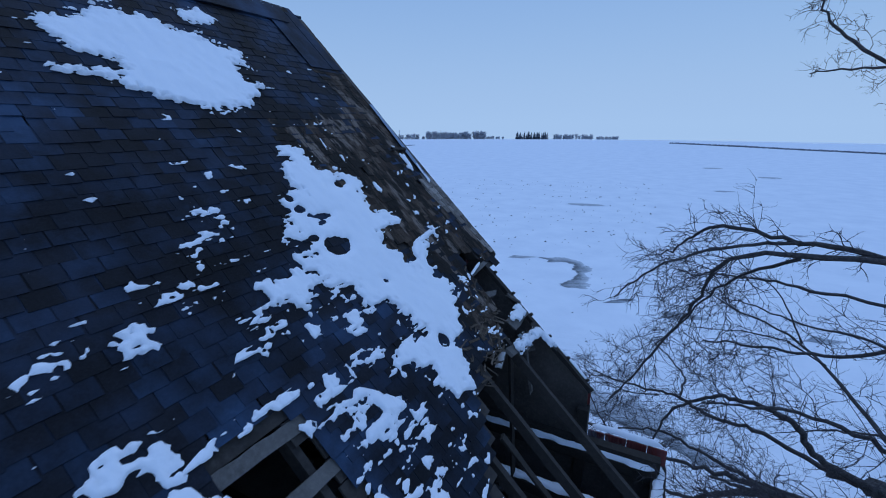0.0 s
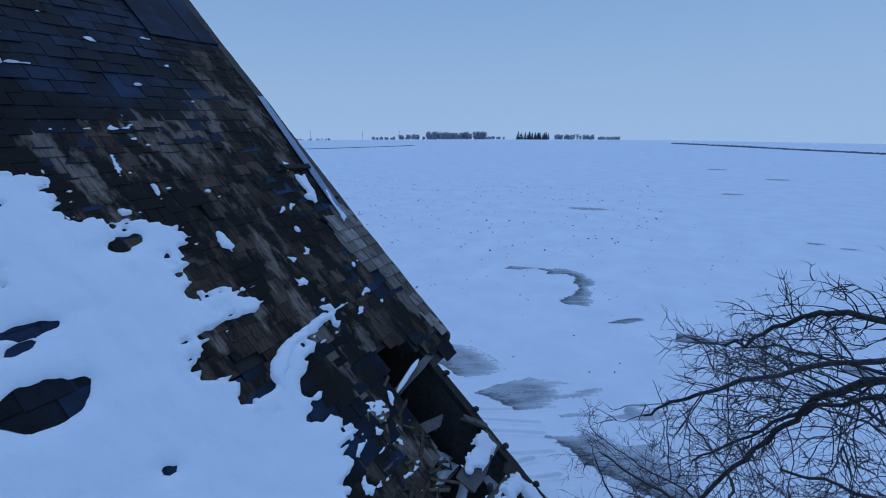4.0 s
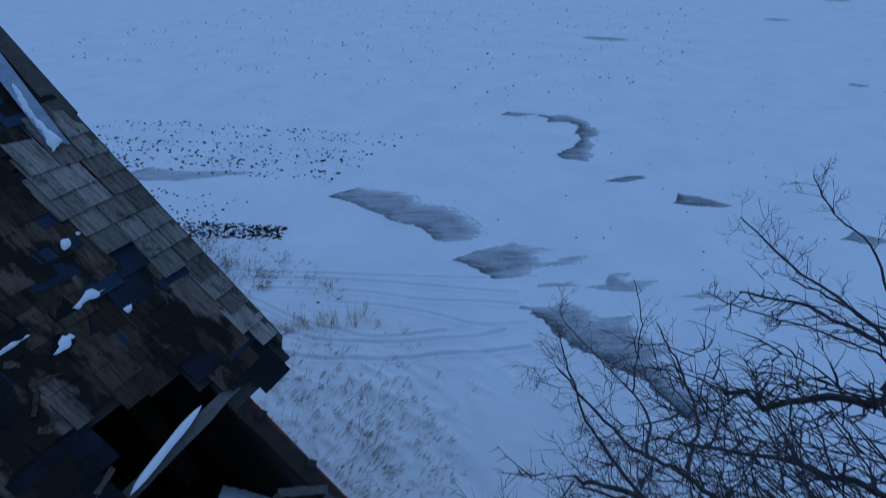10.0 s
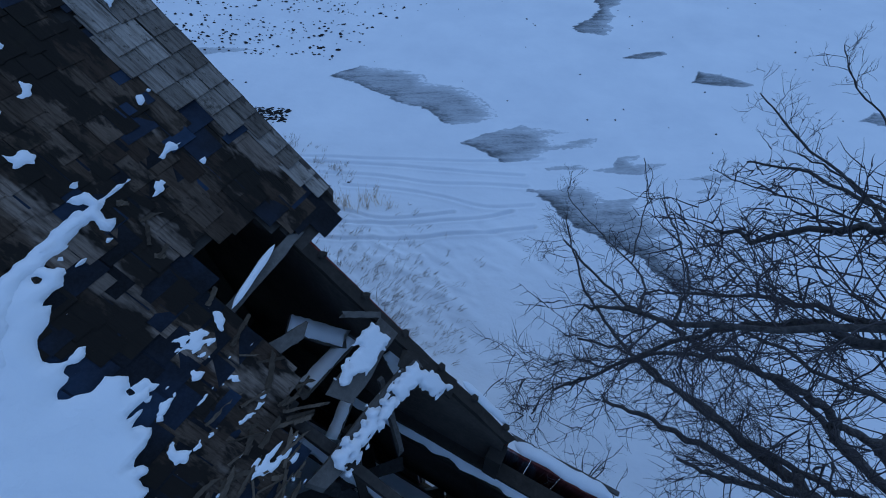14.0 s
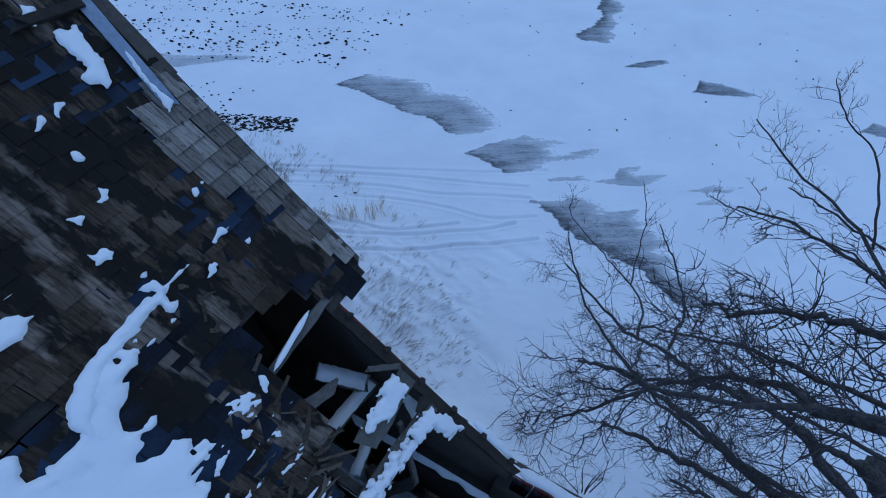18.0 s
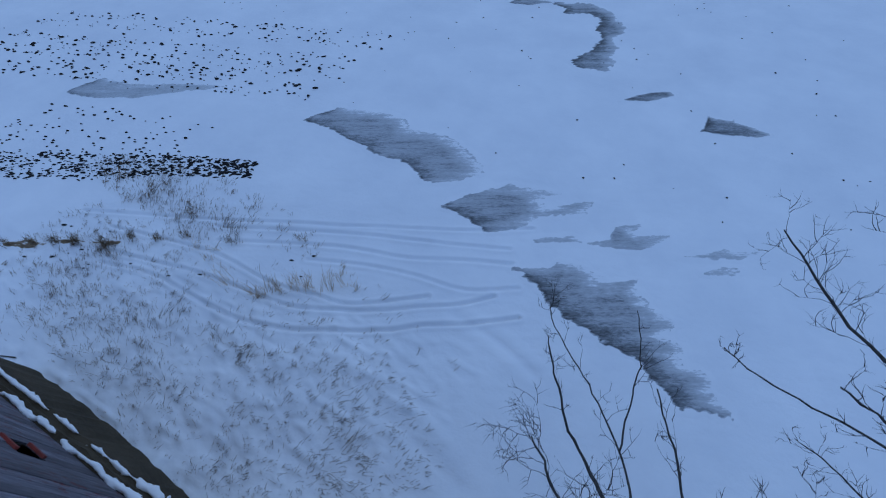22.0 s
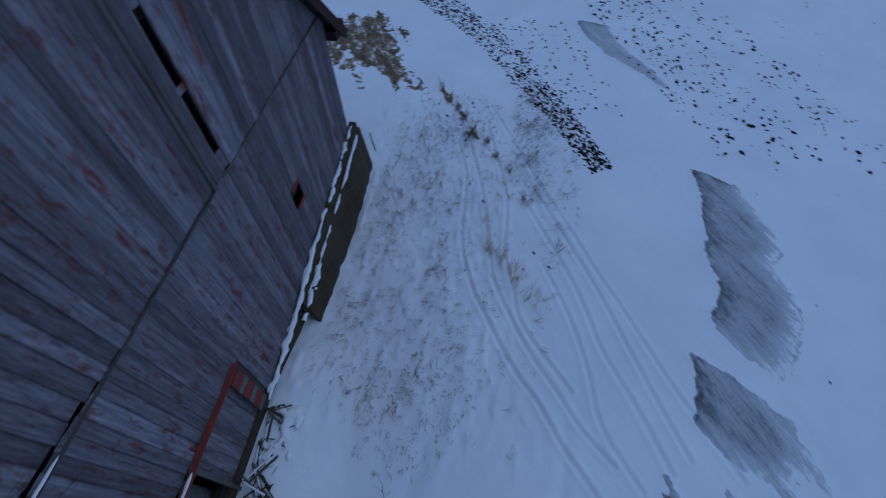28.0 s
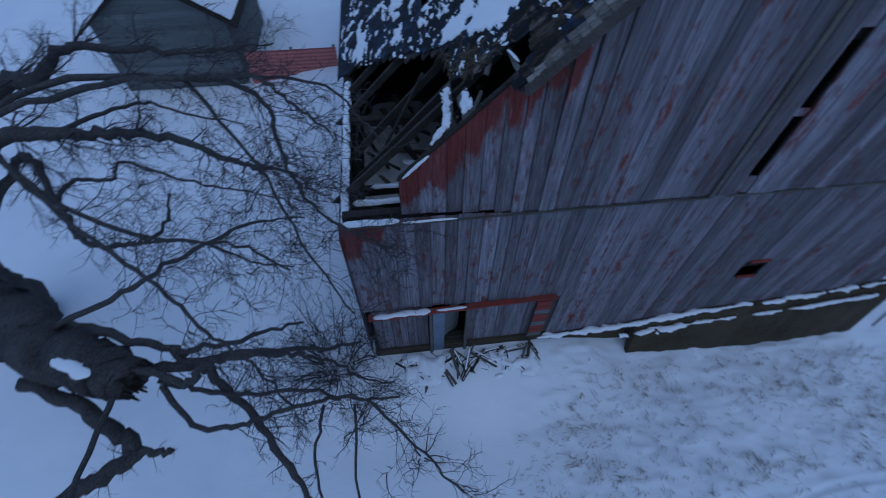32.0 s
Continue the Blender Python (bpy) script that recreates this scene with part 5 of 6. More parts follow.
roof_snow([SHEET, SHEET_ARM, SHEET_FOOT], (-4.6, -1.9, -4.1, -0.8), "large broken snow sheet over worn shingles", 0.09, 0.04, 0.016, 0.14,
          [(-4.0, -1.91, 0.035, 0.11, 8), (-3.46, -2.60, 0.09, 0.17, 0), (-3.85, -2.92, 0.04, 0.10, 0), (-3.83, -2.73, 0.035, 0.08, 0), (-3.77, -2.67, 0.02, 0.05, 0), (-3.74, -2.50, 0.018, 0.10, 0), (-3.95, -2.76, 0.03, 0.05, 0), (-3.68, -2.59, 0.012, 0.04, 0), (-3.58, -2.81, 0.03, 0.06, 0), (-2.42, -2.2, 0.05, 0.08, 0), (-3.05, -2.35, 0.02, 0.03, 0), (-3.02, -1.40, 0.055, 0.09, 20), (-2.88, -1.43, 0.035, 0.15, 0)], blocky=0.11)
roof_snow([(-4.07, -3.73), (-4.0, -3.73), (-3.98, -3.53), (-3.86, -3.55), (-3.86, -3.61), (-3.95, -3.61), (-3.96, -3.78)], (-4.2, -3.7, -3.9, -3.4), "bent line of snow along the shingle edges", 0.03, 0.02, 0.014, 0.1, blocky=0.02)
roof_snow([(-3.34, -4.68, 0.08, 0.10, 0)], (-3.9, -2.9, -5.2, -4.2), "small snow patch between shingles", 0.06, 0.03, 0.018, blocky=0.04)
roof_snow([(-3.39, -5.12, 0.05, 0.10, 20)], (-3.8, -3.1, -5.6, -4.7), "small snow patch between shingles", 0.05, 0.03, 0.018, blocky=0.04)
roof_snow([(-2.82, -4.93, 0.08, 0.08, 0), (-2.88, -5.08, 0.03, 0.12, 0)], (-3.4, -2.3, -5.6, -4.6), "snow patch beside a hole in the roof", 0.06, 0.03, 0.018, blocky=0.06)
roof_snow([(-3.4, -3.95, 0.4, 0.55, 0), (-4.0, -3.4, 0.45, 0.55, 0)], (-4.6, -2.8, -4.7, -2.7), "thin scattered snow on shingles", 0, 0.02, 0.016, 0.13, (), 0.735, 0.26)
roof_snow([(-2.4, -3.4, 0.9, 1.2, 0)], (-3.5, -1.3, -4.7, -2.1), "flecks of snow caught on shingle edges", 0, 0.02, 0.014, 0.10, (), 0.68, 0.26)
roof_snow([(-2.4, -1.35, 0.4, 0.6, 0)], (-2.9, -1.9, -2.0, -0.7), "flecks of snow on rotten shingles", 0, 0.015, 0.010, 0.09, (), 0.69, 0.10)
roof_snow([(-4.2, -4.6, 1.6, 1.6, 0), (-5.2, -2.6, 1.2, 2.4, 0)], (-6.0, -2.4, -6.4, -0.6), "tiny flecks of snow on dark shingles", 0, 0.02, 0.025, 0.11, (), 0.83, 0.18)
roof_snow([(-1.6, -4.4, 1.2, 1.5, 0), (-1.0, -6.5, 1.1, 2.2, 0)], (-2.9, 0.2, -9.5, -2.8), "broken snow low on the roof slope", 0, 0.03, 0.025, 0.17, (), 0.64, 0.24)
roof_snow([(-2.2, -7.5, 1.0, 1.3, 0), (-3.5, -10, 1.5, 2.2, 0), (-1.5, -11, 1.0, 3, 0)], (-5.5, 0.2, -15, -5.4), "snow sheet on the rear of the roof", 0.7, 0.05, 0.08, 0.5)
for outline in (
    [(-3.883, -0.653), (-3.871, -0.605), (-3.827, -0.600), (-3.805, -0.613), (-3.817, -0.646)],
    [(-4.031, -0.484), (-4.023, -0.456), (-3.985, -0.530), (-4.005, -0.544)],
    [(-4.029, -0.595), (-4.021, -0.567), (-3.979, -0.631), (-3.980, -0.670)],
    [(-3.289, -0.349), (-3.312, -0.415), (-3.291, -0.505), (-3.276, -0.479), (-3.283, -0.400)],
    [(-3.195, -0.348), (-3.187, -0.310), (-3.174, -0.350)],
    [(-3.227, -0.603), (-3.207, -0.551), (-3.185, -0.619), (-3.190, -0.683)],
    [(-3.510, -0.326), (-3.505, -0.247), (-3.492, -0.297), (-3.463, -0.376)],
    [(-3.710, -0.676), (-3.701, -0.636), (-3.655, -0.707), (-3.658, -0.747)],
    [(-3.693, -0.910), (-3.663, -0.840), (-3.649, -0.875)],
    [(-2.751, -0.916), (-2.718, -0.891), (-2.662, -0.952), (-2.688, -0.977)],
    [(-2.645, -1.204), (-2.617, -1.166), (-2.607, -1.205), (-2.623, -1.227)],
    [(-3.972, -1.283), (-3.932, -1.258), (-3.839, -1.236), (-3.819, -1.291), (-3.866, -1.346)],
    [(-4.215, -1.164), (-4.240, -1.103), (-4.175, -1.125), (-4.160, -1.035)],
    [(-3.535, -0.970), (-3.527, -0.880), (-3.487, -0.871), (-3.488, -0.992)],
    [(-4.317, -1.496), (-4.296, -1.462), (-4.199, -1.495), (-4.251, -1.507)],
    [(-4.514, -1.610), (-4.429, -1.604), (-4.384, -1.645), (-4.433, -1.644)],
):
    plank_snow(outline, 0.018, "scrap of snow on a shingle edge", 0.03, 0.018)
plank_snow([(-3.292, -1.08), (-3.290, -0.95), (-3.285, -0.67), (-3.255, -0.95), (-3.225, -1.12), (-3.212, -1.32), (-3.10, -1.54), (-3.0, -1.62), (-3.16, -1.62), (-3.238, -1.48), (-3.272, -1.27)], 0.016, "thin tongue of snow running down to the large sheet", 0.02, 0.03)
plank_snow([(-4.366, -0.234), (-4.343, -0.174), (-4.291, -0.228), (-4.283, -0.263), (-4.300, -0.292)], 0.03, "snow lodged under the bent flashing", 0.02, 0.02)
plank_snow([(-4.242, -0.231), (-4.233, -0.094), (-4.202, -0.119), (-4.075, -0.136), (-4.012, -0.187), (-3.973, -0.259), (-4.018, -0.233), (-4.028, -0.290), (-4.058, -0.299), (-4.089, -0.241)], 0.03, "snow lodged under the bent flashing", 0.03, 0.02)
plank_snow([(-4.083, -0.005), (-4.028, -0.005), (-3.929, -0.040), (-3.829, -0.022), (-3.795, -0.090), (-3.900, -0.060), (-3.986, -0.056)], 0.045, "snow lodged beside the bent flashing", 0.02, 0.02)
roof_snow([(-1.80, -6.3, 0.36, 1.0, -18), (-1.35, -5.3, 0.14, 0.5, -10), (-0.45, -5.0, 0.17, 0.7, 0)], (-2.6, 0.2, -7.8, -4.0), "broad snow patch low on the roof", 0.25, 0.04, 0.03, 0.3, blocky=0.18)

# ---- trees ----
def crooked(start, way, length, rng, wiggle, lean=(0, 0, 0), pieces=6):
    """A crooked shoot."""
    pts, d, p = [Vector(start)], Vector(way).normalized(), Vector(start)
    for _ in range(pieces):
        d = (d + Vector((rng.gauss(0, wiggle), rng.gauss(0, wiggle), rng.gauss(0, wiggle))) + Vector(lean) * 0.12).normalized()
        p = p + d * (length / pieces)
        pts.append(p.copy())
    return pts


def sprout(geo, pts, radius, rng, level, dense, reach, lean):
    """Side shoots along a branch, then shoots on those."""
    n = len(pts)
    length = sum((pts[k + 1] - pts[k]).length for k in range(n - 1))
    count = max(2, int(length * dense))
    for _ in range(count):
        q = rng.uniform(0.18, 1.0) ** 0.8
        k = min(int(q * (n - 1)), n - 2)
        base = pts[k].lerp(pts[k + 1], rng.random())
        along = (pts[k + 1] - pts[k]).normalized()
        side = along.cross(Vector((rng.gauss(0, 1), rng.gauss(0, 1), rng.gauss(0, 1)))).normalized()
        way = along * rng.uniform(0.4, 1.0) + side * rng.uniform(0.6, 1.2)
        size = reach * rng.uniform(0.35, 1.0) * (1.15 - 0.5 * q)
        twig = crooked(base, way, size, rng, 0.21, lean, 6 if level else 5)
        r = max(radius * (1.1 - q) * 0.5, 0.0052 if level else 0.0034)
        r = min(r, 0.0065 + 0.008 * level)
        geo.tube(twig, [r * (1 - 0.8 * i / (len(twig) - 1)) for i in range(len(twig))], 4 if level else 3)
        if level and size > 0.12:
            sprout(geo, twig, r, rng, level - 1, dense * 1.5, reach * 0.52, lean)


yard_tree = thing("bare_tree", (9.6, -2.6, 0.1), "big bare deciduous tree with long crooked limbs and a broken limb", "tree")
tree_rng = random.Random(8)
BOUGHS = [
    ([(9.6, -2.6, -0.3), (9.0, -2.2, 1.8), (7.9, -1.3, 3.6), (6.6, -0.3, 4.6), (5.67, 0.45, 4.75)], 0.66, 0.52, "trunk", 0, 0),
    ([(5.8, 0.35, 4.74), (4.54, 1.08, 4.78), (3.72, 1.5, 4.75), (3.25, 1.74, 4.72)], 0.52, 0.33, "limb", 0, 0),
    ([(4.4, 0.75, 5.0), (3.37, 1.1, 4.85), (2.72, 1.25, 4.72), (2.39, 1.33, 4.7), (1.31, 1.13, 4.75), (0.68, 1.05, 4.8)], 0.14, 0.02, "limb", 2, 0.6),
    ([(2.72, 1.25, 4.72), (2.54, 1.44, 4.6), (1.49, 1.39, 4.6), (0.49, 1.46, 4.6), (-0.24, 1.42, 4.6)], 0.12, 0.022, "limb", 2, 0.7),
    ([(3.4, 1.6, 4.6), (2.46, 1.45, 4.5), (2.1, 1.75, 4.25), (1.53, 2.35, 3.7), (1.06, 3.1, 2.8), (0.75, 3.6, 2.1), (0.17, 4.31, 1.6), (-0.76, 5.07, 1.6), (-1.54, 5.9, 2.0), (-2.0, 6.5, 2.5)], 0.15, 0.012, "limb", 2, 0.7),
    ([(5.24, 1.39, 4.3), (4.2, 1.87, 4.3), (3.41, 2.39, 4.3), (3.13, 2.66, 4.3), (3.54, 2.88, 4.2), (4.04, 3.16, 4.1), (4.6, 3.6, 4.0)], 0.17, 0.12, "limb", 1, 0.5),
    ([(4.2, 1.2, 5.0), (2.9, 1.7, 4.9), (2.18, 2.0, 5.03), (1.81, 2.0, 5.52), (1.42, 2.0, 5.69), (0.88, 2.0, 5.70), (0.49, 2.0, 5.59), (0.03, 2.0, 5.15), (-0.17, 2.0, 4.53), (-0.72, 2.0, 4.19)], 0.11, 0.012, "limb", 2, 0.9),
    ([(4.5, 3.5, 6.0), (3.2, 4.2, 6.3), (2.3, 4.6, 6.27), (1.5, 4.9, 6.4), (0.9, 5.2, 6.4)], 0.05, 0.01, "limb", 2, 0.6),
    ([(4.4, 0.9, 5.1), (3.0, 0.9, 5.9), (1.9, 0.7, 6.4), (1.0, 0.4, 6.6), (0.3, 0.3, 6.5)], 0.08, 0.012, "limb", 2, 1.1),
    ([(3.4, 0.3, 8.2), (2.6, 0.9, 7.6), (1.7, 1.1, 7.2), (0.9, 1.2, 7.1), (0.3, 1.5, 6.9)], 0.06, 0.012, "limb", 2, 1.0),
    ([(3.15, 2.62, 4.32), (2.9, 2.7, 4.3), (2.6, 2.72, 4.3)], 0.10, 0.05, "limb", 1, 0.4),
    ([(9.0, -2.2, 2.6), (7.6, -3.3, 5.4), (6.19, -3.76, 6.5), (5.56, -3.69, 6.6), (5.28, -4.5, 6.7), (4.46, -4.69, 6.6), (2.96, -4.42, 6.6), (2.2, -4.56, 6.5), (1.34, -4.93, 6.4)], 0.21, 0.014, "limb", 2, 1.1),
    ([(8.2, -1.5, 3.6), (7.0, -2.4, 5.4), (5.95, -2.57, 6.2), (4.95, -2.46, 6.2), (4.06, -2.4, 6.2), (2.93, -2.19, 6.2), (1.83, -1.51, 6.2), (1.03, -1.13, 6.2), (0.27, -0.91, 6.1)], 0.20, 0.013, "limb", 2, 1.1),
    ([(5.05, -2.47, 6.2), (4.24, -2.96, 6.3), (3.58, -3.16, 6.3), (2.76, -2.71, 6.3), (1.68, -2.43, 6.2)], 0.08, 0.012, "limb", 2, 1.1),
    ([(7.9, -1.3, 3.8), (6.8, -2.7, 5.0), (6.11, -2.84, 5.5), (5.35, -1.97, 5.6), (4.57, -0.92, 5.6), (4.11, -0.38, 5.6), (3.36, -0.23, 5.6), (2.92, -0.61, 5.6), (2.94, -1.27, 5.7)], 0.16, 0.02, "limb", 2, 0.9),
    ([(4.92, -1.4, 5.6), (4.81, -1.84, 5.65), (4.1, -1.76, 5.7), (3.99, -2.2, 5.7), (2.79, -1.68, 5.6), (1.84, -1.43, 5.5), (1.01, -1.19, 5.4)], 0.07, 0.012, "limb", 2, 1.0),
    ([(3.36, -0.25, 5.6), (2.4, -0.3, 5.5), (1.5, 0.1, 5.3), (0.8, 0.2, 5.2)], 0.05, 0.012, "limb", 2, 1.0),
    ([(2.9, 1.7, 4.6), (2.34, 1.82, 4.3), (1.51, 1.98, 4.25), (0.67, 2.07, 4.45), (0.0, 2.3, 4.5), (-0.8, 2.3, 4.3)], 0.08, 0.016, "limb", 2, 1.1),
    ([(2.7, 1.9, 4.8), (2.18, 2.47, 4.65), (1.44, 2.63, 4.86), (0.75, 2.5, 4.95), (0.13, 2.55, 5.2), (-0.39, 2.6, 5.15), (-1.1, 3.3, 4.8), (-1.6, 3.8, 4.6)], 0.075, 0.013, "limb", 2, 1.1),
    ([(0.2, 2.6, 5.2), (0.28, 3.35, 5.2), (0.0, 4.2, 5.1), (-0.4, 5.0, 5.1)], 0.035, 0.01, "limb", 2, 0.8),
    ([(-0.2, 2.6, 5.1), (-0.2, 3.9, 4.3), (-0.8, 5.2, 3.4), (-1.5, 6.0, 3.1), (-2.1, 6.7, 2.9), (-2.2, 7.1, 3.1)], 0.03, 0.008, "limb", 2, 0.8),
    ([(-0.4, 4.4, 4.0), (-0.5, 5.2, 4.2), (-0.6, 5.8, 4.5), (-0.9, 6.2, 4.9)], 0.022, 0.007, "limb", 1, 0.8),
    ([(3.4, 3.4, 4.9), (3.3, 5.2, 3.7), (3.0, 6.4, 2.7), (2.7, 6.9, 2.2)], 0.035, 0.008, "limb", 2, 0.8),
    ([(2.6, 5.7, 5.4), (2.2, 6.8, 6.2), (1.6, 7.3, 6.5), (1.2, 7.7, 6.9)], 0.03, 0.008, "limb", 2, 1.0),
    ([(3.4, 1.5, 4.7), (3.4, 3.4, 4.9), (2.6, 5.7, 5.4), (1.39, 7.1, 5.5), (0.6, 8.2, 5.6)], 0.075, 0.012, "limb", 2, 1.2),
    ([(6.0, -0.4, 4.4), (5.3, 0.1, 6.8), (3.4, 0.3, 8.3), (1.9, 0.35, 8.75), (1.02, 0.44, 8.87), (0.21, 0.64, 8.92), (-0.09, 0.73, 8.73), (-0.45, 0.85, 8.4)], 0.085, 0.012, "limb", 2, 0.55),
    ([(1.02, 0.44, 8.85), (0.3, 0.3, 8.75), (-0.4, 0.15, 8.46), (-0.75, 0.3, 8.1), (-0.98, 0.44, 7.79)], 0.035, 0.01, "limb", 2, 0.7),
    ([(3.4, 0.3, 8.2), (2.1, 1.5, 7.9), (1.2, 2.2, 7.8), (0.8, 2.6, 7.7), (0.33, 2.97, 7.57), (0.0, 3.3, 7.3)], 0.045, 0.01, "limb", 2, 0.6),
    ([(2.9, 5.0, 5.3), (2.2, 5.2, 5.6), (1.4, 5.35, 5.6), (0.67, 5.6, 5.4), (0.2, 5.9, 5.3)], 0.03, 0.008, "limb", 2, 0.6),
    ([(5.0, 0.3, 7.0), (2.8, 0.2, 8.6), (1.0, 0.25, 8.75), (0.27, 0.38, 8.5), (0.15, 0.75, 8.0), (-0.1, 0.95, 7.3), (-0.54, 0.8, 6.55), (-0.9, 0.6, 6.0)], 0.065, 0.012, "limb", 2, 1.2),
    ([(1.0, 0.25, 8.7), (0.4, 0.9, 8.1), (0.0, 1.5, 7.2), (-0.4, 1.9, 6.4)], 0.035, 0.01, "limb", 2, 1.1),
    ([(5.3, 0.3, 6.8), (4.5, 2.2, 9.4), (3.4, 4.2, 10.9), (2.4, 5.3, 11.2), (1.8, 6.2, 11.2)], 0.09, 0.012, "limb", 2, 0.9),
    ([(4.5, 2.2, 9.4), (3.0, 3.0, 10.6), (1.9, 3.5, 11.3), (1.4, 3.7, 11.9), (1.2, 3.8, 12.4)], 0.07, 0.012, "limb", 2, 0.7),
]
twigs = Geo()
for pts, r0, r1, name, level, reach in BOUGHS:
    if r0 < 0.2:
        r0 *= 0.68
    line = curve(pts, 6)
    n = len(line)
    line = [p + Vector((tree_rng.gauss(0, 1), tree_rng.gauss(0, 1), tree_rng.gauss(0, 1))) * min(0.032, 0.008 + r0 * 0.16) if 0 < k < n - 1 else p for k, p in enumerate(line)]
    g = Geo()
    g.tube(line, [(r0 + (r1 - r0) * (k / (n - 1)) ** 0.8) * tree_rng.uniform(0.93, 1.06) for k in range(n)], 14 if r0 > 0.3 else 9 if r0 > 0.1 else 7, 0.16 if r0 > 0.1 else 0.06)
    part(name, g, BARK, yard_tree, "thick dark limb broken off at its end" if r1 == 0.33 else "", True)
    if level:
        sprout(twigs, line, r0 * 0.4, tree_rng, level, 5.5 if pts[-1][1] < 5 else 3.6, reach * (1.15 if pts[-1][1] < 5 else 0.9), (-0.35, 0.2, -0.4) if pts[-1][1] < 5 else (-0.1, 0.3, 0.9))
tagged(part("twig_mass", twigs, TWIG, yard_tree, "dense tangle of fine bare twigs"), kind="stuff")
stub = Geo()
for k in range(26):
    a = tree_rng.uniform(0, 6.28)
    r = tree_rng.uniform(0.05, 0.35)
    base = Vector((3.3, 1.72, 4.72)) + Vector((0.45 * math.cos(a) * r, 0.8 * math.cos(a) * r, math.sin(a) * r))
    stub.tube([base, base + Vector((-0.8, 0.45, 0.1)) * tree_rng.uniform(0.1, 0.35)], [0.05, 0.012], 5)
part("broken_end", stub, DARK_WOOD, yard_tree, "splintered end of the broken limb")
beam_snow((4.2, 1.45, 5.17), (3.6, 1.75, 5.10), 0.22, 0.05, 31)


def shrub(at, height, spread, stems, seed, label):
    rng = random.Random(seed)
    ob = thing("shrub", at, label, "shrub", "bare shrubs")
    g = Geo()
    for _ in range(stems):
        a, r = rng.uniform(0, 6.28), rng.random() ** 0.5 * spread * 0.25
        p = Vector(at) + Vector((math.cos(a) * r, math.sin(a) * r, -0.1))
        line = crooked(p, (math.cos(a) * spread / height, math.sin(a) * spread / height, 1), height * rng.uniform(0.6, 1.1), rng, 0.16, (0, 0, 0.3), 7)
        g.tube(line, [0.018 * (1 - 0.85 * k / 7) for k in range(8)], 4)
        sprout(g, line, 0.009, rng, 1, 5.0, 0.6, (0, 0, 0.5))
    tagged(part("stem_mass", g, TWIG, ob), kind="stuff")


shrub((0.9, 0.1, 0.5), 2.6, 1.5, 60, 3, "leafless shrub against the barn corner")
shrub((0.5, 1.5, 0.5), 1.5, 0.9, 10, 4, "leafless shrub in the snow by the barn")
shrub((-1.0, 2.4, 0.4), 0.9, 0.7, 8, 5, "low leafless shrub in the snow")

# ---- dry grass, hay and clods ----
grass_rng = random.Random(14)


def grass(name, spots, label, material, tall, blades, bend=0.5):
    g = Geo()
    for cx, cy, rx, ry, count in spots:
        for _ in range(count):
            a, r = grass_rng.uniform(0, 6.28), grass_rng.random() ** 0.5
            x, y = cx + math.cos(a) * r * rx, cy + math.sin(a) * r * ry
            if y < 0.5 and x < 0.5:
                continue
            z = float(ground_z(x, y))
            slant = Vector((grass_rng.gauss(bend, 0.2), grass_rng.gauss(bend * 0.3, 0.2), 1.0))
            for _ in range(blades):
                h = tall * grass_rng.uniform(0.35, 1.1)
                lean = (slant + Vector((grass_rng.gauss(0, 0.13), grass_rng.gauss(0, 0.13), 0))).normalized()
                p = Vector((x + grass_rng.gauss(0, 0.045), y + grass_rng.gauss(0, 0.045), z - 0.03))
                tip = p + lean * h + Vector((lean.x, lean.y, -0.15)) * h * 0.08
                g.tube([p, p + lean * h * 0.6, tip], [0.0046, 0.0036, 0.0012], 3)
    tagged(part(name, g, material, None, label), category="grass", kind="stuff")


def strewn(count, x0, x1, y0, y1, rx, ry, each):
    """Small spots scattered in a field, thicker in drifts."""
    out = []
    while len(out) < count:
        x, y = grass_rng.uniform(x0, x1), grass_rng.uniform(y0, y1)
        if vnoise(x, y, 0.9) > 0.35 + 0.5 * grass_rng.random() * (y - 0.18 * (x + 9) > 3.8):
            out.append((x, y, rx, ry, each))
    return out


grass("dry_grass", [(-9.6, 5.35, 0.3, 0.2, 10), (-9.0, 5.75, 0.35, 0.25, 16), (-8.0, 6.6, 0.5, 0.2, 12), (-8.5, 6.15, 0.5, 0.25, 12), (-9.9, 5.0, 0.35, 0.2, 12), (-11.2, 5.0, 0.5, 0.3, 8), (-12.4, 5.4, 0.6, 0.3, 8)], "clumps of dry yellow grass standing through the snow", STRAW, 0.66, 4, 0.06)
grass("grass_stubble", [(-9.6, 3.0, 6.6, 2.6, 440), (-5.6, 3.2, 2.6, 1.9, 150), (-14.6, 3.6, 3.6, 2.6, 330), (-13.5, 7.0, 4.2, 1.0, 150), (-16.2, 6.4, 3.6, 0.9, 170), (-7.0, 5.6, 3.4, 1.6, 60)], "thin dry stubble poking through the snow", STUBBLE, 0.30, 4)
grass("tall_stubble", strewn(150, -15.5, -4.5, 0.9, 4.4, 0.6, 0.4, 4) + strewn(50, -17.5, -11.5, 5.6, 7.8, 0.5, 0.3, 3), "taller dry stalks leaning in the wind", STUBBLE, 0.52, 2)
grass("dark_tufts", strewn(150, -17.5, -7.5, 1.0, 5.0, 0.25, 0.10, 1) + strewn(40, -9.0, -4.5, 1.0, 3.4, 0.2, 0.1, 1) + strewn(60, -18.5, -11.0, 5.8, 7.6, 0.3, 0.1, 1), "dark wind-bent grass tufts in the snow", TUSSOCK, 0.34, 7, 0.7)
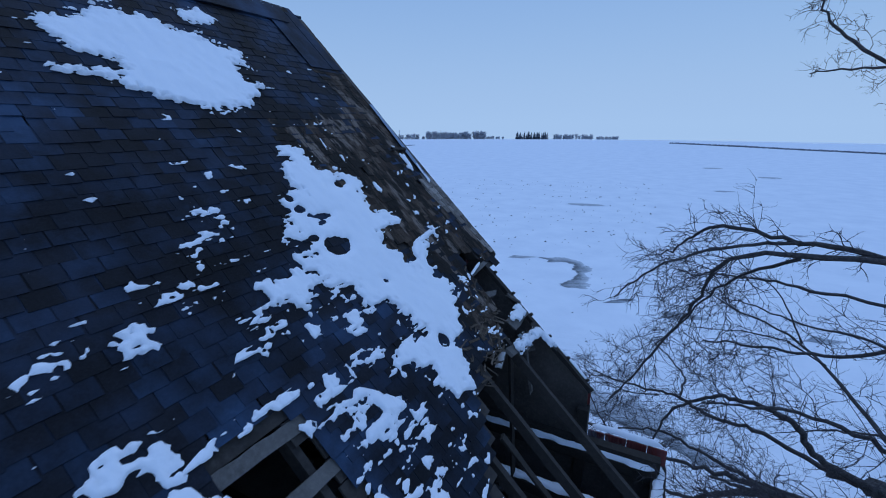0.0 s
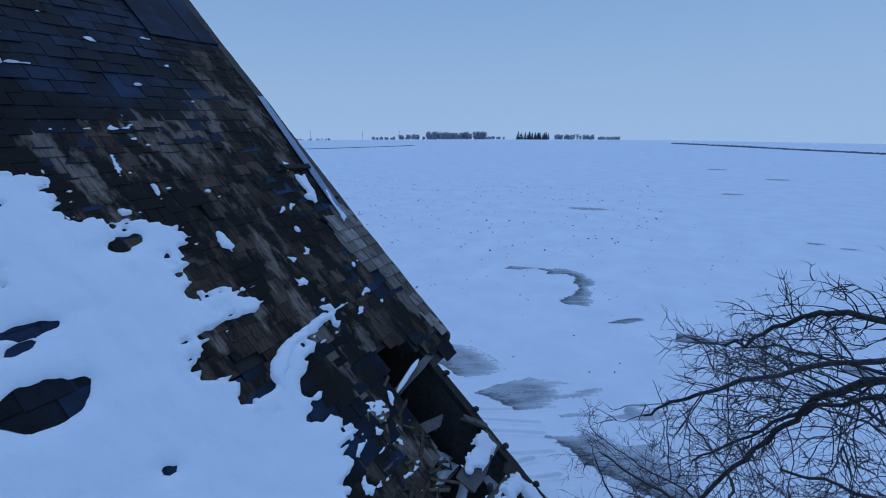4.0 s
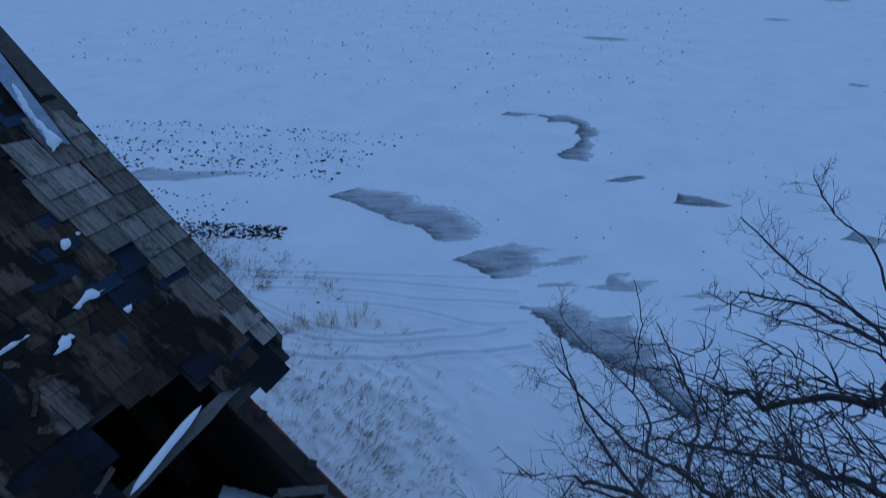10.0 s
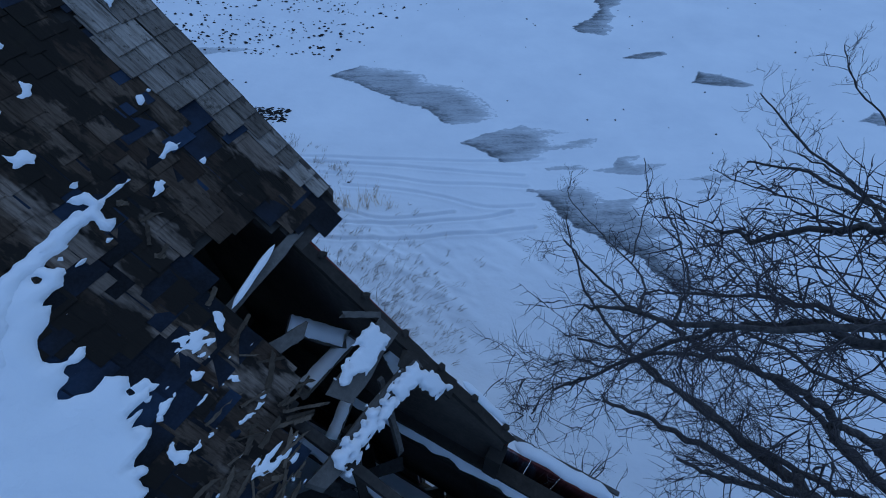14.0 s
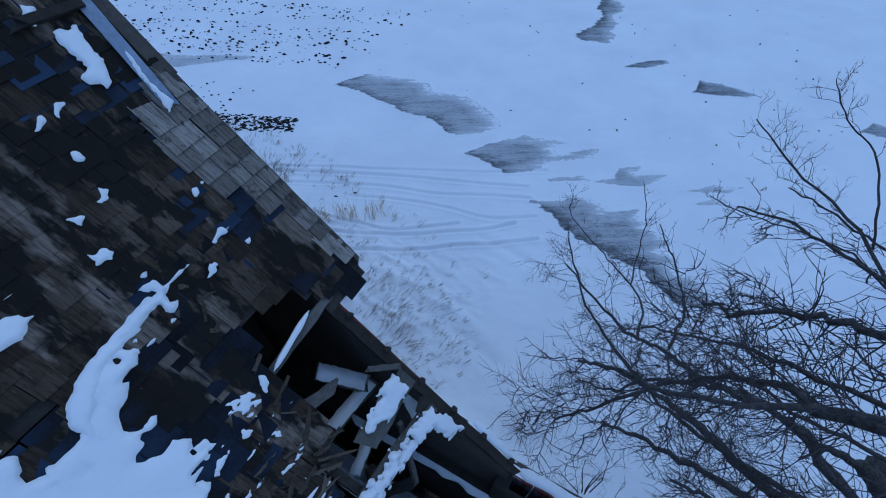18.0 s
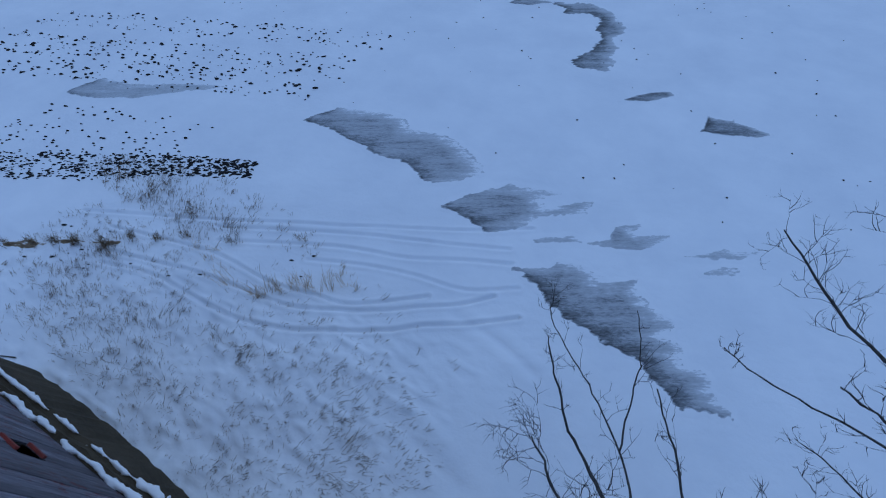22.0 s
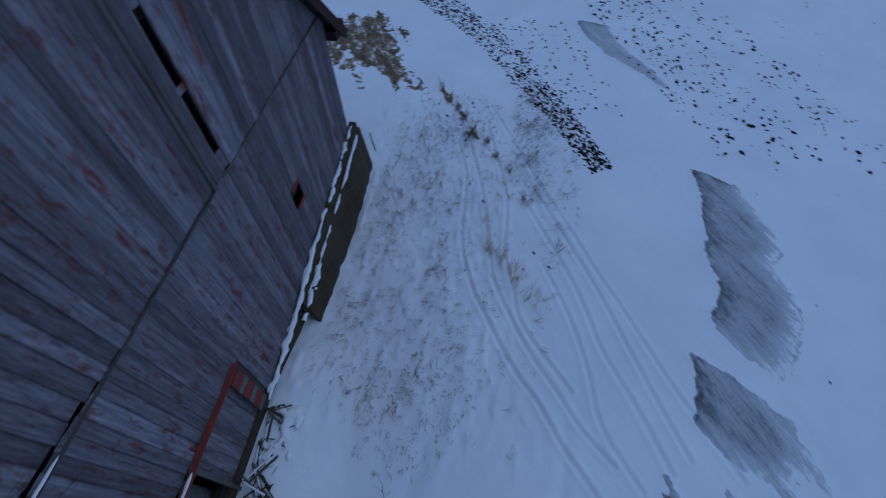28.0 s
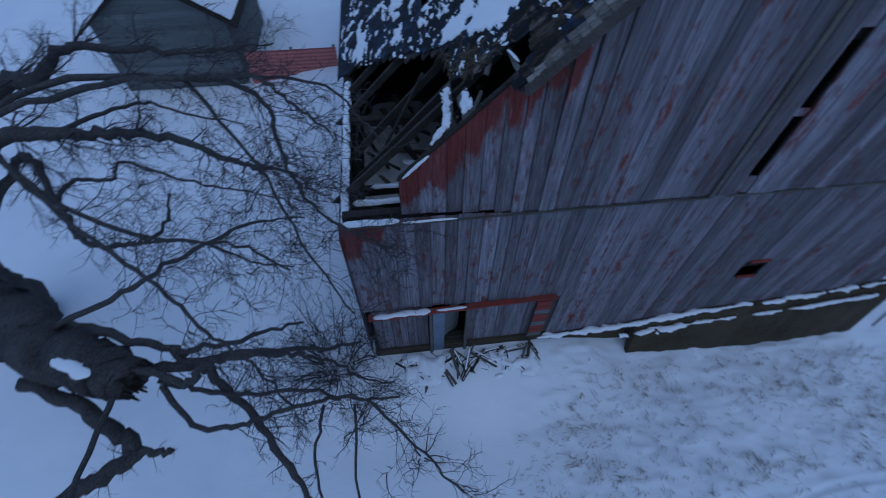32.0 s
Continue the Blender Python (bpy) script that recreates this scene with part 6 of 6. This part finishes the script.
grass("hay_tussocks", [(-16.9, 3.3, 0.24, 0.12, 15), (-16.27, 3.62, 0.26, 0.12, 20), (-15.55, 4.0, 0.34, 0.12, 26), (-15.0, 4.6, 0.22, 0.10, 12), (-14.24, 4.98, 0.28, 0.12, 12), (-13.63, 5.49, 0.22, 0.10, 9), (-12.1, 6.1, 0.35, 0.12, 9), (-10.16, 7.19, 0.35, 0.1, 6), (-17.6, 2.9, 0.3, 0.12, 14), (-18.4, 2.4, 0.3, 0.12, 10), (-15.05, 3.8, 0.4, 0.04, 9)], "brown tussocks of flattened grass along the track", TUSSOCK, 0.42, 5, 0.15)


def clod(geo, x, y, s, long, turn):
    """A clod drawn out along its lane."""
    n = len(geo.v)
    geo.lump((0, 0, float(ground_z(x, y)) + s * 0.3), s * long, s, s * 0.8, grass_rng, 0.6)
    c, q = math.cos(turn), math.sin(turn)
    geo.v[n:] = [(x + a * c - b * q, y + a * q + b * c, z) for a, b, z in geo.v[n:]]


g = Geo()
lane_line = curve([(-33.0, -5.0, 0), (-28.6, -0.4, 0), (-26.2, 1.5, 0), (-23.3, 4.0, 0), (-19.3, 6.25, 0), (-16.4, 7.8, 0), (-13.9, 8.95, 0)], 12)
for _ in range(2100):
    q = grass_rng.random() ** 1.25
    k = min(int(q * (len(lane_line) - 1)), len(lane_line) - 2)
    p = lane_line[k].lerp(lane_line[k + 1], grass_rng.random())
    across = grass_rng.choice((-2.6, -1.8, -0.9, 0.0, 0.9, 1.8, 2.6)) * 0.30 * (1.05 - 0.62 * q ** 2) + grass_rng.gauss(0, 0.07)
    clod(g, p.x - 0.5 * across, p.y + 0.86 * across, 0.016 + 0.031 * grass_rng.random() ** 1.5, grass_rng.uniform(1.5, 3.4), 0.5 + grass_rng.gauss(0, 0.35))
tagged(part("clod_row", g, CLOD, None, "dense row of dark frozen clods on the snow"), category="clods", kind="stuff")
g = Geo()
for _ in range(700):
    q = grass_rng.random()
    lane = grass_rng.choice((-1.9, -1.1, -0.2, 0.6, 1.5, 3.1, 4.2))
    x, y = -33 + 18 * q + grass_rng.gauss(0, 0.5), 9.0 + 6.5 * q + lane + grass_rng.gauss(0, 0.16)
    clod(g, x, y, 0.02 + 0.048 * grass_rng.random() ** 1.8, grass_rng.uniform(1.2, 2.0), 0.35 + grass_rng.gauss(0, 0.4))
for _ in range(150):
    x, y = grass_rng.uniform(-25, -17), grass_rng.uniform(5.5, 9.5)
    clod(g, x, y + 0.3 * (x + 20), grass_rng.uniform(0.025, 0.05), 1.5, 0.4)
for _ in range(430):
    row = grass_rng.randrange(9)
    x = grass_rng.uniform(-62, -2)
    clod(g, x, 34 + 5.5 * row + 0.22 * x + grass_rng.gauss(0, 0.7), grass_rng.uniform(0.03, 0.075), 1.6, grass_rng.uniform(0, 3))
for _ in range(200):
    clod(g, grass_rng.uniform(-30, 6), grass_rng.uniform(14, 50), grass_rng.uniform(0.018, 0.038), 1.5, grass_rng.uniform(0, 3))
for _ in range(22):
    q = grass_rng.random() ** 1.8
    x, y = -17.5 + 9.0 * q + grass_rng.gauss(0, 0.2), 3.0 + 3.4 * q + grass_rng.choice((-0.6, 0.0, 0.9)) + grass_rng.gauss(0, 0.14)
    clod(g, x, y, grass_rng.uniform(0.02, 0.04), grass_rng.uniform(1.5, 3.0), 0.45)
tagged(part("scattered_clods", g, CLOD, None, "dark clods scattered over the snow"), category="clods", kind="stuff")
for rows, label, ragged in (
    ([(-22.0, -1.9, 2.9, 1.7, 25), (-19.2, 0.1, 1.7, 0.55, 40), (-19.6, -1.9, 1.2, 0.5, 30)], "trampled brown hay litter in the snow", 2.4),
    ([(-16.6, 3.5, 0.4, 0.07, 30), (-15.5, 4.05, 0.35, 0.07, 30), (-17.9, 2.7, 0.5, 0.12, 30)], "trail of brown hay along the wheel track", 0.35),
):
    tagged(cover("hay_litter", rows, label, "hay", HAY, 0.5, ragged=ragged, lee=(0, 0), soft=0.5, cell=0.08, reach=0.15), kind="stuff")
junk_rng = random.Random(29)
HEAP = [                                               # broken boards fallen out of the low door: x, y, turn, length, rise
    (-2.35, 0.22, 70, 1.1, 0.34), (-2.15, 0.30, 115, 0.9, 0.22), (-2.55, 0.35, 35, 0.9, 0.10), (-2.05, 0.45, 100, 0.8, 0.05), (-2.75, 0.28, 150, 1.0, 0.16),
    (-1.75, 0.24, 20, 0.9, 0.12), (-1.55, 0.40, 60, 0.7, 0.06), (-2.30, 0.62, 55, 0.6, 0.04), (-1.90, 0.70, 120, 0.55, 0.05), (-2.95, 0.16, 8, 1.0, 0.05),
    (-3.45, 0.20, 5, 0.9, 0.10), (-3.95, 0.30, 75, 0.55, 0.22), (-4.10, 0.22, 120, 0.6, 0.18), (-1.10, 0.25, 170, 0.8, 0.04), (-0.75, 0.35, 150, 0.6, 0.05),
    (-1.30, 0.75, 80, 0.5, 0.03), (-14.4, -0.3, 25, 1.3, 0.1)]
for x, y, a, l, rise in HEAP:
    l = 0.75 * l
    for q in range(2 if x > -10 else 1):
        x, y, a = x + junk_rng.gauss(0, 0.07) * q, y + junk_rng.uniform(0, 0.12) * q, a + junk_rng.gauss(0, 16) * q
        c, p = math.cos(radians(a)) * l / 2, math.sin(radians(a)) * l / 2
        z, g = float(ground_z(x, y)) + 0.02, Geo()
        y = max(y, abs(p) + 0.03)
        g.rough_beam((x - c, y - p, z + rise), (x + c, y + p, z), junk_rng.uniform(0.03, 0.085), 0.02, junk_rng, 8, 0.35)
        dark = junk_rng.random() < 0.5
        tagged(part("fallen_board", g, SHEATHING if dark else GREY_WOOD, None, "broken dark board lying in the snow" if dark else "broken grey board lying in the snow"), category="board", group="fallen boards")
        if not q and l > 0.6 and x > -10:
            g = Geo()
            g.rough_beam((x - c * 0.7, y - p * 0.7, z + 0.85 * rise + 0.018), (x + c * 0.5, y + p * 0.5, z + 0.25 * rise + 0.018), 0.05, 0.014, junk_rng, 9, 0.5)
            tagged(part("board_snow", g, SNOW, None, "thin snow along a broken board", True), category="snow")
for _ in range(46):
    x, y, a, l = -0.9 - 3.2 * junk_rng.random(), 0.10 + 0.55 * junk_rng.random() ** 1.5, junk_rng.uniform(0, 180), junk_rng.uniform(0.12, 0.4)
    c, p = math.cos(radians(a)) * l / 2, math.sin(radians(a)) * l / 2
    y, z, g = max(y, abs(p) + 0.03), float(ground_z(x, y)), Geo()
    g.rough_beam((x - c, y - p, z + 0.01), (x + c, y + p, z + junk_rng.uniform(0, 0.16)), junk_rng.uniform(0.012, 0.04), 0.014, junk_rng, 6, 0.5)
    tagged(part("wood_splinter", g, SHEATHING, None, "dark splinter of wood lying in the snow"), category="splinter", group="fallen splinters")
g = sheet(lambda x, y: 0.16 * (fbm(x, y, 0.5, 4) - 0.52) - 0.2 * np.maximum(np.abs(y - 0.5) - 0.3, 0), -4.3, -0.6, 0.05, 1.1, 0.04, lambda x, y: 0.16, on_ground, 0.05)
tagged(part("debris_snow", g, SNOW, None, "lumpy snow among broken boards before the door", True), category="snow")

# ---- shed and red sheet fence behind the barn ----
shed = thing("shed", (7.7, -16.2, 0), "old grey shed of lapped boards with snow on its roof", "shed")
g = Geo()
for x in (5.3, 10.2):
    g.box(pose(x, -16.6, 1.5), 0.1, 5.6, 3.0)
g.box(pose(7.75, -19.4, 1.5), 4.8, 0.1, 3.0)
body = part("shed_wall", g, SHED_WOOD, shed)
shed_rng = random.Random(2)
for k in range(26):
    z = 0.22 + 0.165 * k
    half = 2.5 if z < 3.0 else 2.5 * (1 - (z - 3.0) / 1.65)
    if half > 0.1:
        g = Geo()
        g.beam((7.75 - half, -13.78 + 0.01 * shed_rng.random(), z), (7.75 + half, -13.78, z), 0.03, 0.17)
        part("lapped_board", g, SHED_WOOD, body)
for side in (-1, 1):
    g = Geo()
    a, b = Vector((7.75, 0, 4.75)), Vector((7.75 + side * 2.95, 0, 2.75))
    pts = []
    for y in (-13.5, -19.7):
        pts += [(a.x, y, a.z), (b.x, y, b.z), (b.x, y, b.z - 0.1), (a.x, y, a.z - 0.1)]
    g.add(pts, [(0, 1, 2, 3), (7, 6, 5, 4), (0, 4, 5, 1), (1, 5, 6, 2), (2, 6, 7, 3), (3, 7, 4, 0)])
    part("shed_roof", g, DARK_WOOD, shed)
for side in (-1, 1):
    g = sheet(lambda x, y: 0.55 + 0.9 * (fbm(x, y, 1.2) - 0.62), 0.1, 2.8, -19.5, -13.7, 0.15, lambda x, y: 0.07, lambda x, y, h, side=side: (7.75 + side * x, y, 4.76 - x * 0.678 + h), 0.2)
    tagged(part("shed_snow", g, SNOW, None, "snow lying on the shed roof", True), category="snow")
fence = thing("sheet_fence", (3.3, -13.7, 0), "faded red corrugated metal sheeting standing in the snow", "fence")
g = Geo()
n = 40
for k in range(n + 1):
    z = 0.0 + 1.45 * k / n
    yy = -13.6 + 0.03 * math.sin(k * 1.6) - 0.4 * k / n
    for x in (1.2, 5.0):
        g.v.append((x, yy, z))
        g.v.append((x, yy - 0.02, z))
for k in range(n):
    q = 4 * k
    g.f += [(q, q + 2, q + 6, q + 4), (q + 1, q + 5, q + 7, q + 3), (q, q + 4, q + 5, q + 1), (q + 2, q + 3, q + 7, q + 6)]
part("metal_sheet", g, FADED_RED, fence)
for x in (1.3, 3.1, 4.9):
    g = Geo()
    g.beam((x, -13.85, -0.1), (x, -14.1, 1.5), 0.1, 0.1, (0, 1, 0))
    part("post", g, GREY_WOOD, fence)

# ---- distance ----
far_rng = random.Random(77)


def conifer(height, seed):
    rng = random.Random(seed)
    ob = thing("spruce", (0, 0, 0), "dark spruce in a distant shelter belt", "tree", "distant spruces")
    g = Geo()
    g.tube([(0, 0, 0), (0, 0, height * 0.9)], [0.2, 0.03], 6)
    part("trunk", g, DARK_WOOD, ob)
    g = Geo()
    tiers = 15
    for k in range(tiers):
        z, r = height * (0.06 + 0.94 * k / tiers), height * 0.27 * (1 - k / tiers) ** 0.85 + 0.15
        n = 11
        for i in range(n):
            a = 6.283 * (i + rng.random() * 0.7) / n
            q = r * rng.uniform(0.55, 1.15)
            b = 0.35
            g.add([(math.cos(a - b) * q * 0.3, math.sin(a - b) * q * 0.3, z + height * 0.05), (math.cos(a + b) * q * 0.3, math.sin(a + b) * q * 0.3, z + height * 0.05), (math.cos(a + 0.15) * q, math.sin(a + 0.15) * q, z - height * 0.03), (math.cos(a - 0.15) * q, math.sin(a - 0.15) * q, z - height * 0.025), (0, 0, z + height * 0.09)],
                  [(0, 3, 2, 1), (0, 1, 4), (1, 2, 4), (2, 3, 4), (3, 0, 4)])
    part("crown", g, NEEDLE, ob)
    return ob


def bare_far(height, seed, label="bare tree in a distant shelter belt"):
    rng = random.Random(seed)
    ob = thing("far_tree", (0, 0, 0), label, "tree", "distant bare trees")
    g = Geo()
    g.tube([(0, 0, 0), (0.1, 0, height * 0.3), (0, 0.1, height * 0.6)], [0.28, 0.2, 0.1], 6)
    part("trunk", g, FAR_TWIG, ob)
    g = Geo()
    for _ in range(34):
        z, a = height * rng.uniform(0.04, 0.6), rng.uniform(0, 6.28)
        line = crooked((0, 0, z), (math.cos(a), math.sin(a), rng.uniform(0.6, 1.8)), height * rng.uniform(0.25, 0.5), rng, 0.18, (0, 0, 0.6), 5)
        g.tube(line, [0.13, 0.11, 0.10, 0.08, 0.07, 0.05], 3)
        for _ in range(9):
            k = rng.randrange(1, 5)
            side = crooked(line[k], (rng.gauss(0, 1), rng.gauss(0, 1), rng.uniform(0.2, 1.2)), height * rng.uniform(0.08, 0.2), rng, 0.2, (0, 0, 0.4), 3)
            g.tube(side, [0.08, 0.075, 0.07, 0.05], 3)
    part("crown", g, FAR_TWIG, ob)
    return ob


def stand(protos, spots):
    for x, y, size in spots:
        ob = far_rng.choice(protos)
        z = float(ground_z(x, y)) - 0.2
        copy_thing(ob, pose(x, y, z, 0, 0, far_rng.uniform(0, 360)) @ Matrix.Scale(size, 4))


def toward(dx, dy, d, spread_a, spread_d):
    """A place d metres off in a direction, spread about."""
    a = math.atan2(dy, dx) + far_rng.uniform(-spread_a, spread_a)
    q = d + far_rng.uniform(-spread_d, spread_d)
    return -1.0 + math.cos(a) * q, -1.0 + math.sin(a) * q


spruces = [conifer(12.0, k) for k in range(3)]
bares = [bare_far(9.0, k) for k in range(3)]
spots = []
for _ in range(40):
    x, y = toward(-0.775, 0.632, 255, 0.062, 10)
    spots.append((x, y, far_rng.choice((0.6, 0.75, 0.9, 1.0)) * far_rng.uniform(0.9, 1.1)))
for _ in range(7):
    x, y = toward(-0.872, 0.489, 225, 0.03, 6)
    spots.append((x, y, far_rng.uniform(0.45, 0.72)))
for _ in range(44):
    x, y = toward(-0.288, 0.958, 420, 0.036, 14)
    spots.append((x, y, far_rng.uniform(0.35, 0.62)))
stand(spruces, spots)
spots = []
for _ in range(34):
    x, y = toward(-0.887, 0.462, 220, 0.045, 8)
    spots.append((x, y, far_rng.uniform(0.7, 1.1)))
for _ in range(8):
    x, y = toward(-0.745, 0.667, 255, 0.015, 8)
    spots.append((x, y, far_rng.uniform(0.55, 0.85)))
for _ in range(20):
    x, y = toward(-0.845, 0.535, 235, 0.04, 8)
    spots.append((x, y, far_rng.uniform(0.6, 0.95)))
for c0, c1, k, low, high in ((-0.60, -0.345, 90, 0.28, 0.42), (-0.56, -0.515, 14, 0.5, 0.75), (-0.50, -0.385, 95, 0.6, 0.95), (-0.245, -0.165, 40, 0.4, 0.68), (-0.156, -0.112, 26, 0.32, 0.45), (-0.72, -0.67, 16, 0.22, 0.32)):
    for _ in range(k):
        c = far_rng.uniform(c0, c1)
        x, y = toward(c, math.sqrt(1 - c * c), 420, 0.001, 14)
        spots.append((x, y, far_rng.uniform(low, high)))
spots.append((*toward(-0.915, 0.40, 240, 0.005, 1), 0.9))
stand(bares, spots)
for ob in spruces + bares:
    ob.location = (-260 - 9 * far_rng.random(), 190 + 20 * far_rng.random(), float(ground_z(-260, 190)) - 0.3)
g = Geo()
for _ in range(420):                                   # a bank line beyond the field
    q = far_rng.random()
    x, y = -155 + 40 * q + far_rng.gauss(0, 0.5), 119 + 62 * q - 14 * q * (1 - q) + far_rng.gauss(0, 0.6)
    g.lump((x, y, float(ground_z(x, y)) + 0.06), 0.5, 0.4, 0.2 * far_rng.uniform(0.5, 1.2), far_rng, 0.7)
for _ in range(900):
    q = far_rng.random()
    x, y = -5 + 66 * q + far_rng.gauss(0, 0.6), 253 - 60 * q + far_rng.gauss(0, 1.2)
    s = far_rng.uniform(0.15, 0.42)
    g.lump((x, y, float(ground_z(x, y)) + s * 0.4), s * 1.6, s * 1.2, s, far_rng, 0.7)
tagged(part("far_hedge", g, FAR_BRUSH, None, "long low line of brush on the far field edge"), category="hedge", kind="stuff")
# poles take the far branches' colour, haze included
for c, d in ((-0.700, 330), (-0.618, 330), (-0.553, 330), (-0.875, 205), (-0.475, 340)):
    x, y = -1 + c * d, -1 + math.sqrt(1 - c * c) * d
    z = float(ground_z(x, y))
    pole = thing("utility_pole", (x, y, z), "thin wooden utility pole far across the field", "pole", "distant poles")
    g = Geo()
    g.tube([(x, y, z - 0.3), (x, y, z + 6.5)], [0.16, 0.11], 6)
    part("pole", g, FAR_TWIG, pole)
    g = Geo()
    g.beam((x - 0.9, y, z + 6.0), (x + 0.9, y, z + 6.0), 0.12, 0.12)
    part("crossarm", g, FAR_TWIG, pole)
for dx, dy, d, w, h, label in ((-0.927, 0.372, 195, 4.2, 3.6, "small dark shed far across the field"), (-0.908, 0.418, 200, 3.6, 2.8, "small pale farm building far across the field")):
    x, y = -1 + dx * d, -1 + dy * d
    z = float(ground_z(x, y))
    ob = thing("far_shed", (x, y, z), label, "shed")
    g = Geo()
    g.box(pose(x, y, z + h * 0.35 - 0.1), w, w, h * 0.7)
    part("shed_wall", g, DARK_WOOD if h > 3 else FAR_TWIG, ob)
    g = Geo()
    a = w * 0.58
    g.add([(x - a, y - a, z + h * 0.66), (x + a, y - a, z + h * 0.66), (x + a, y + a, z + h * 0.66), (x - a, y + a, z + h * 0.66), (x - a, y, z + h), (x + a, y, z + h)], [(3, 2, 1, 0), (0, 1, 5, 4), (2, 3, 4, 5), (0, 4, 3), (1, 2, 5)])
    part("shed_roof", g, DARK_WOOD if h > 3 else SNOW, ob)
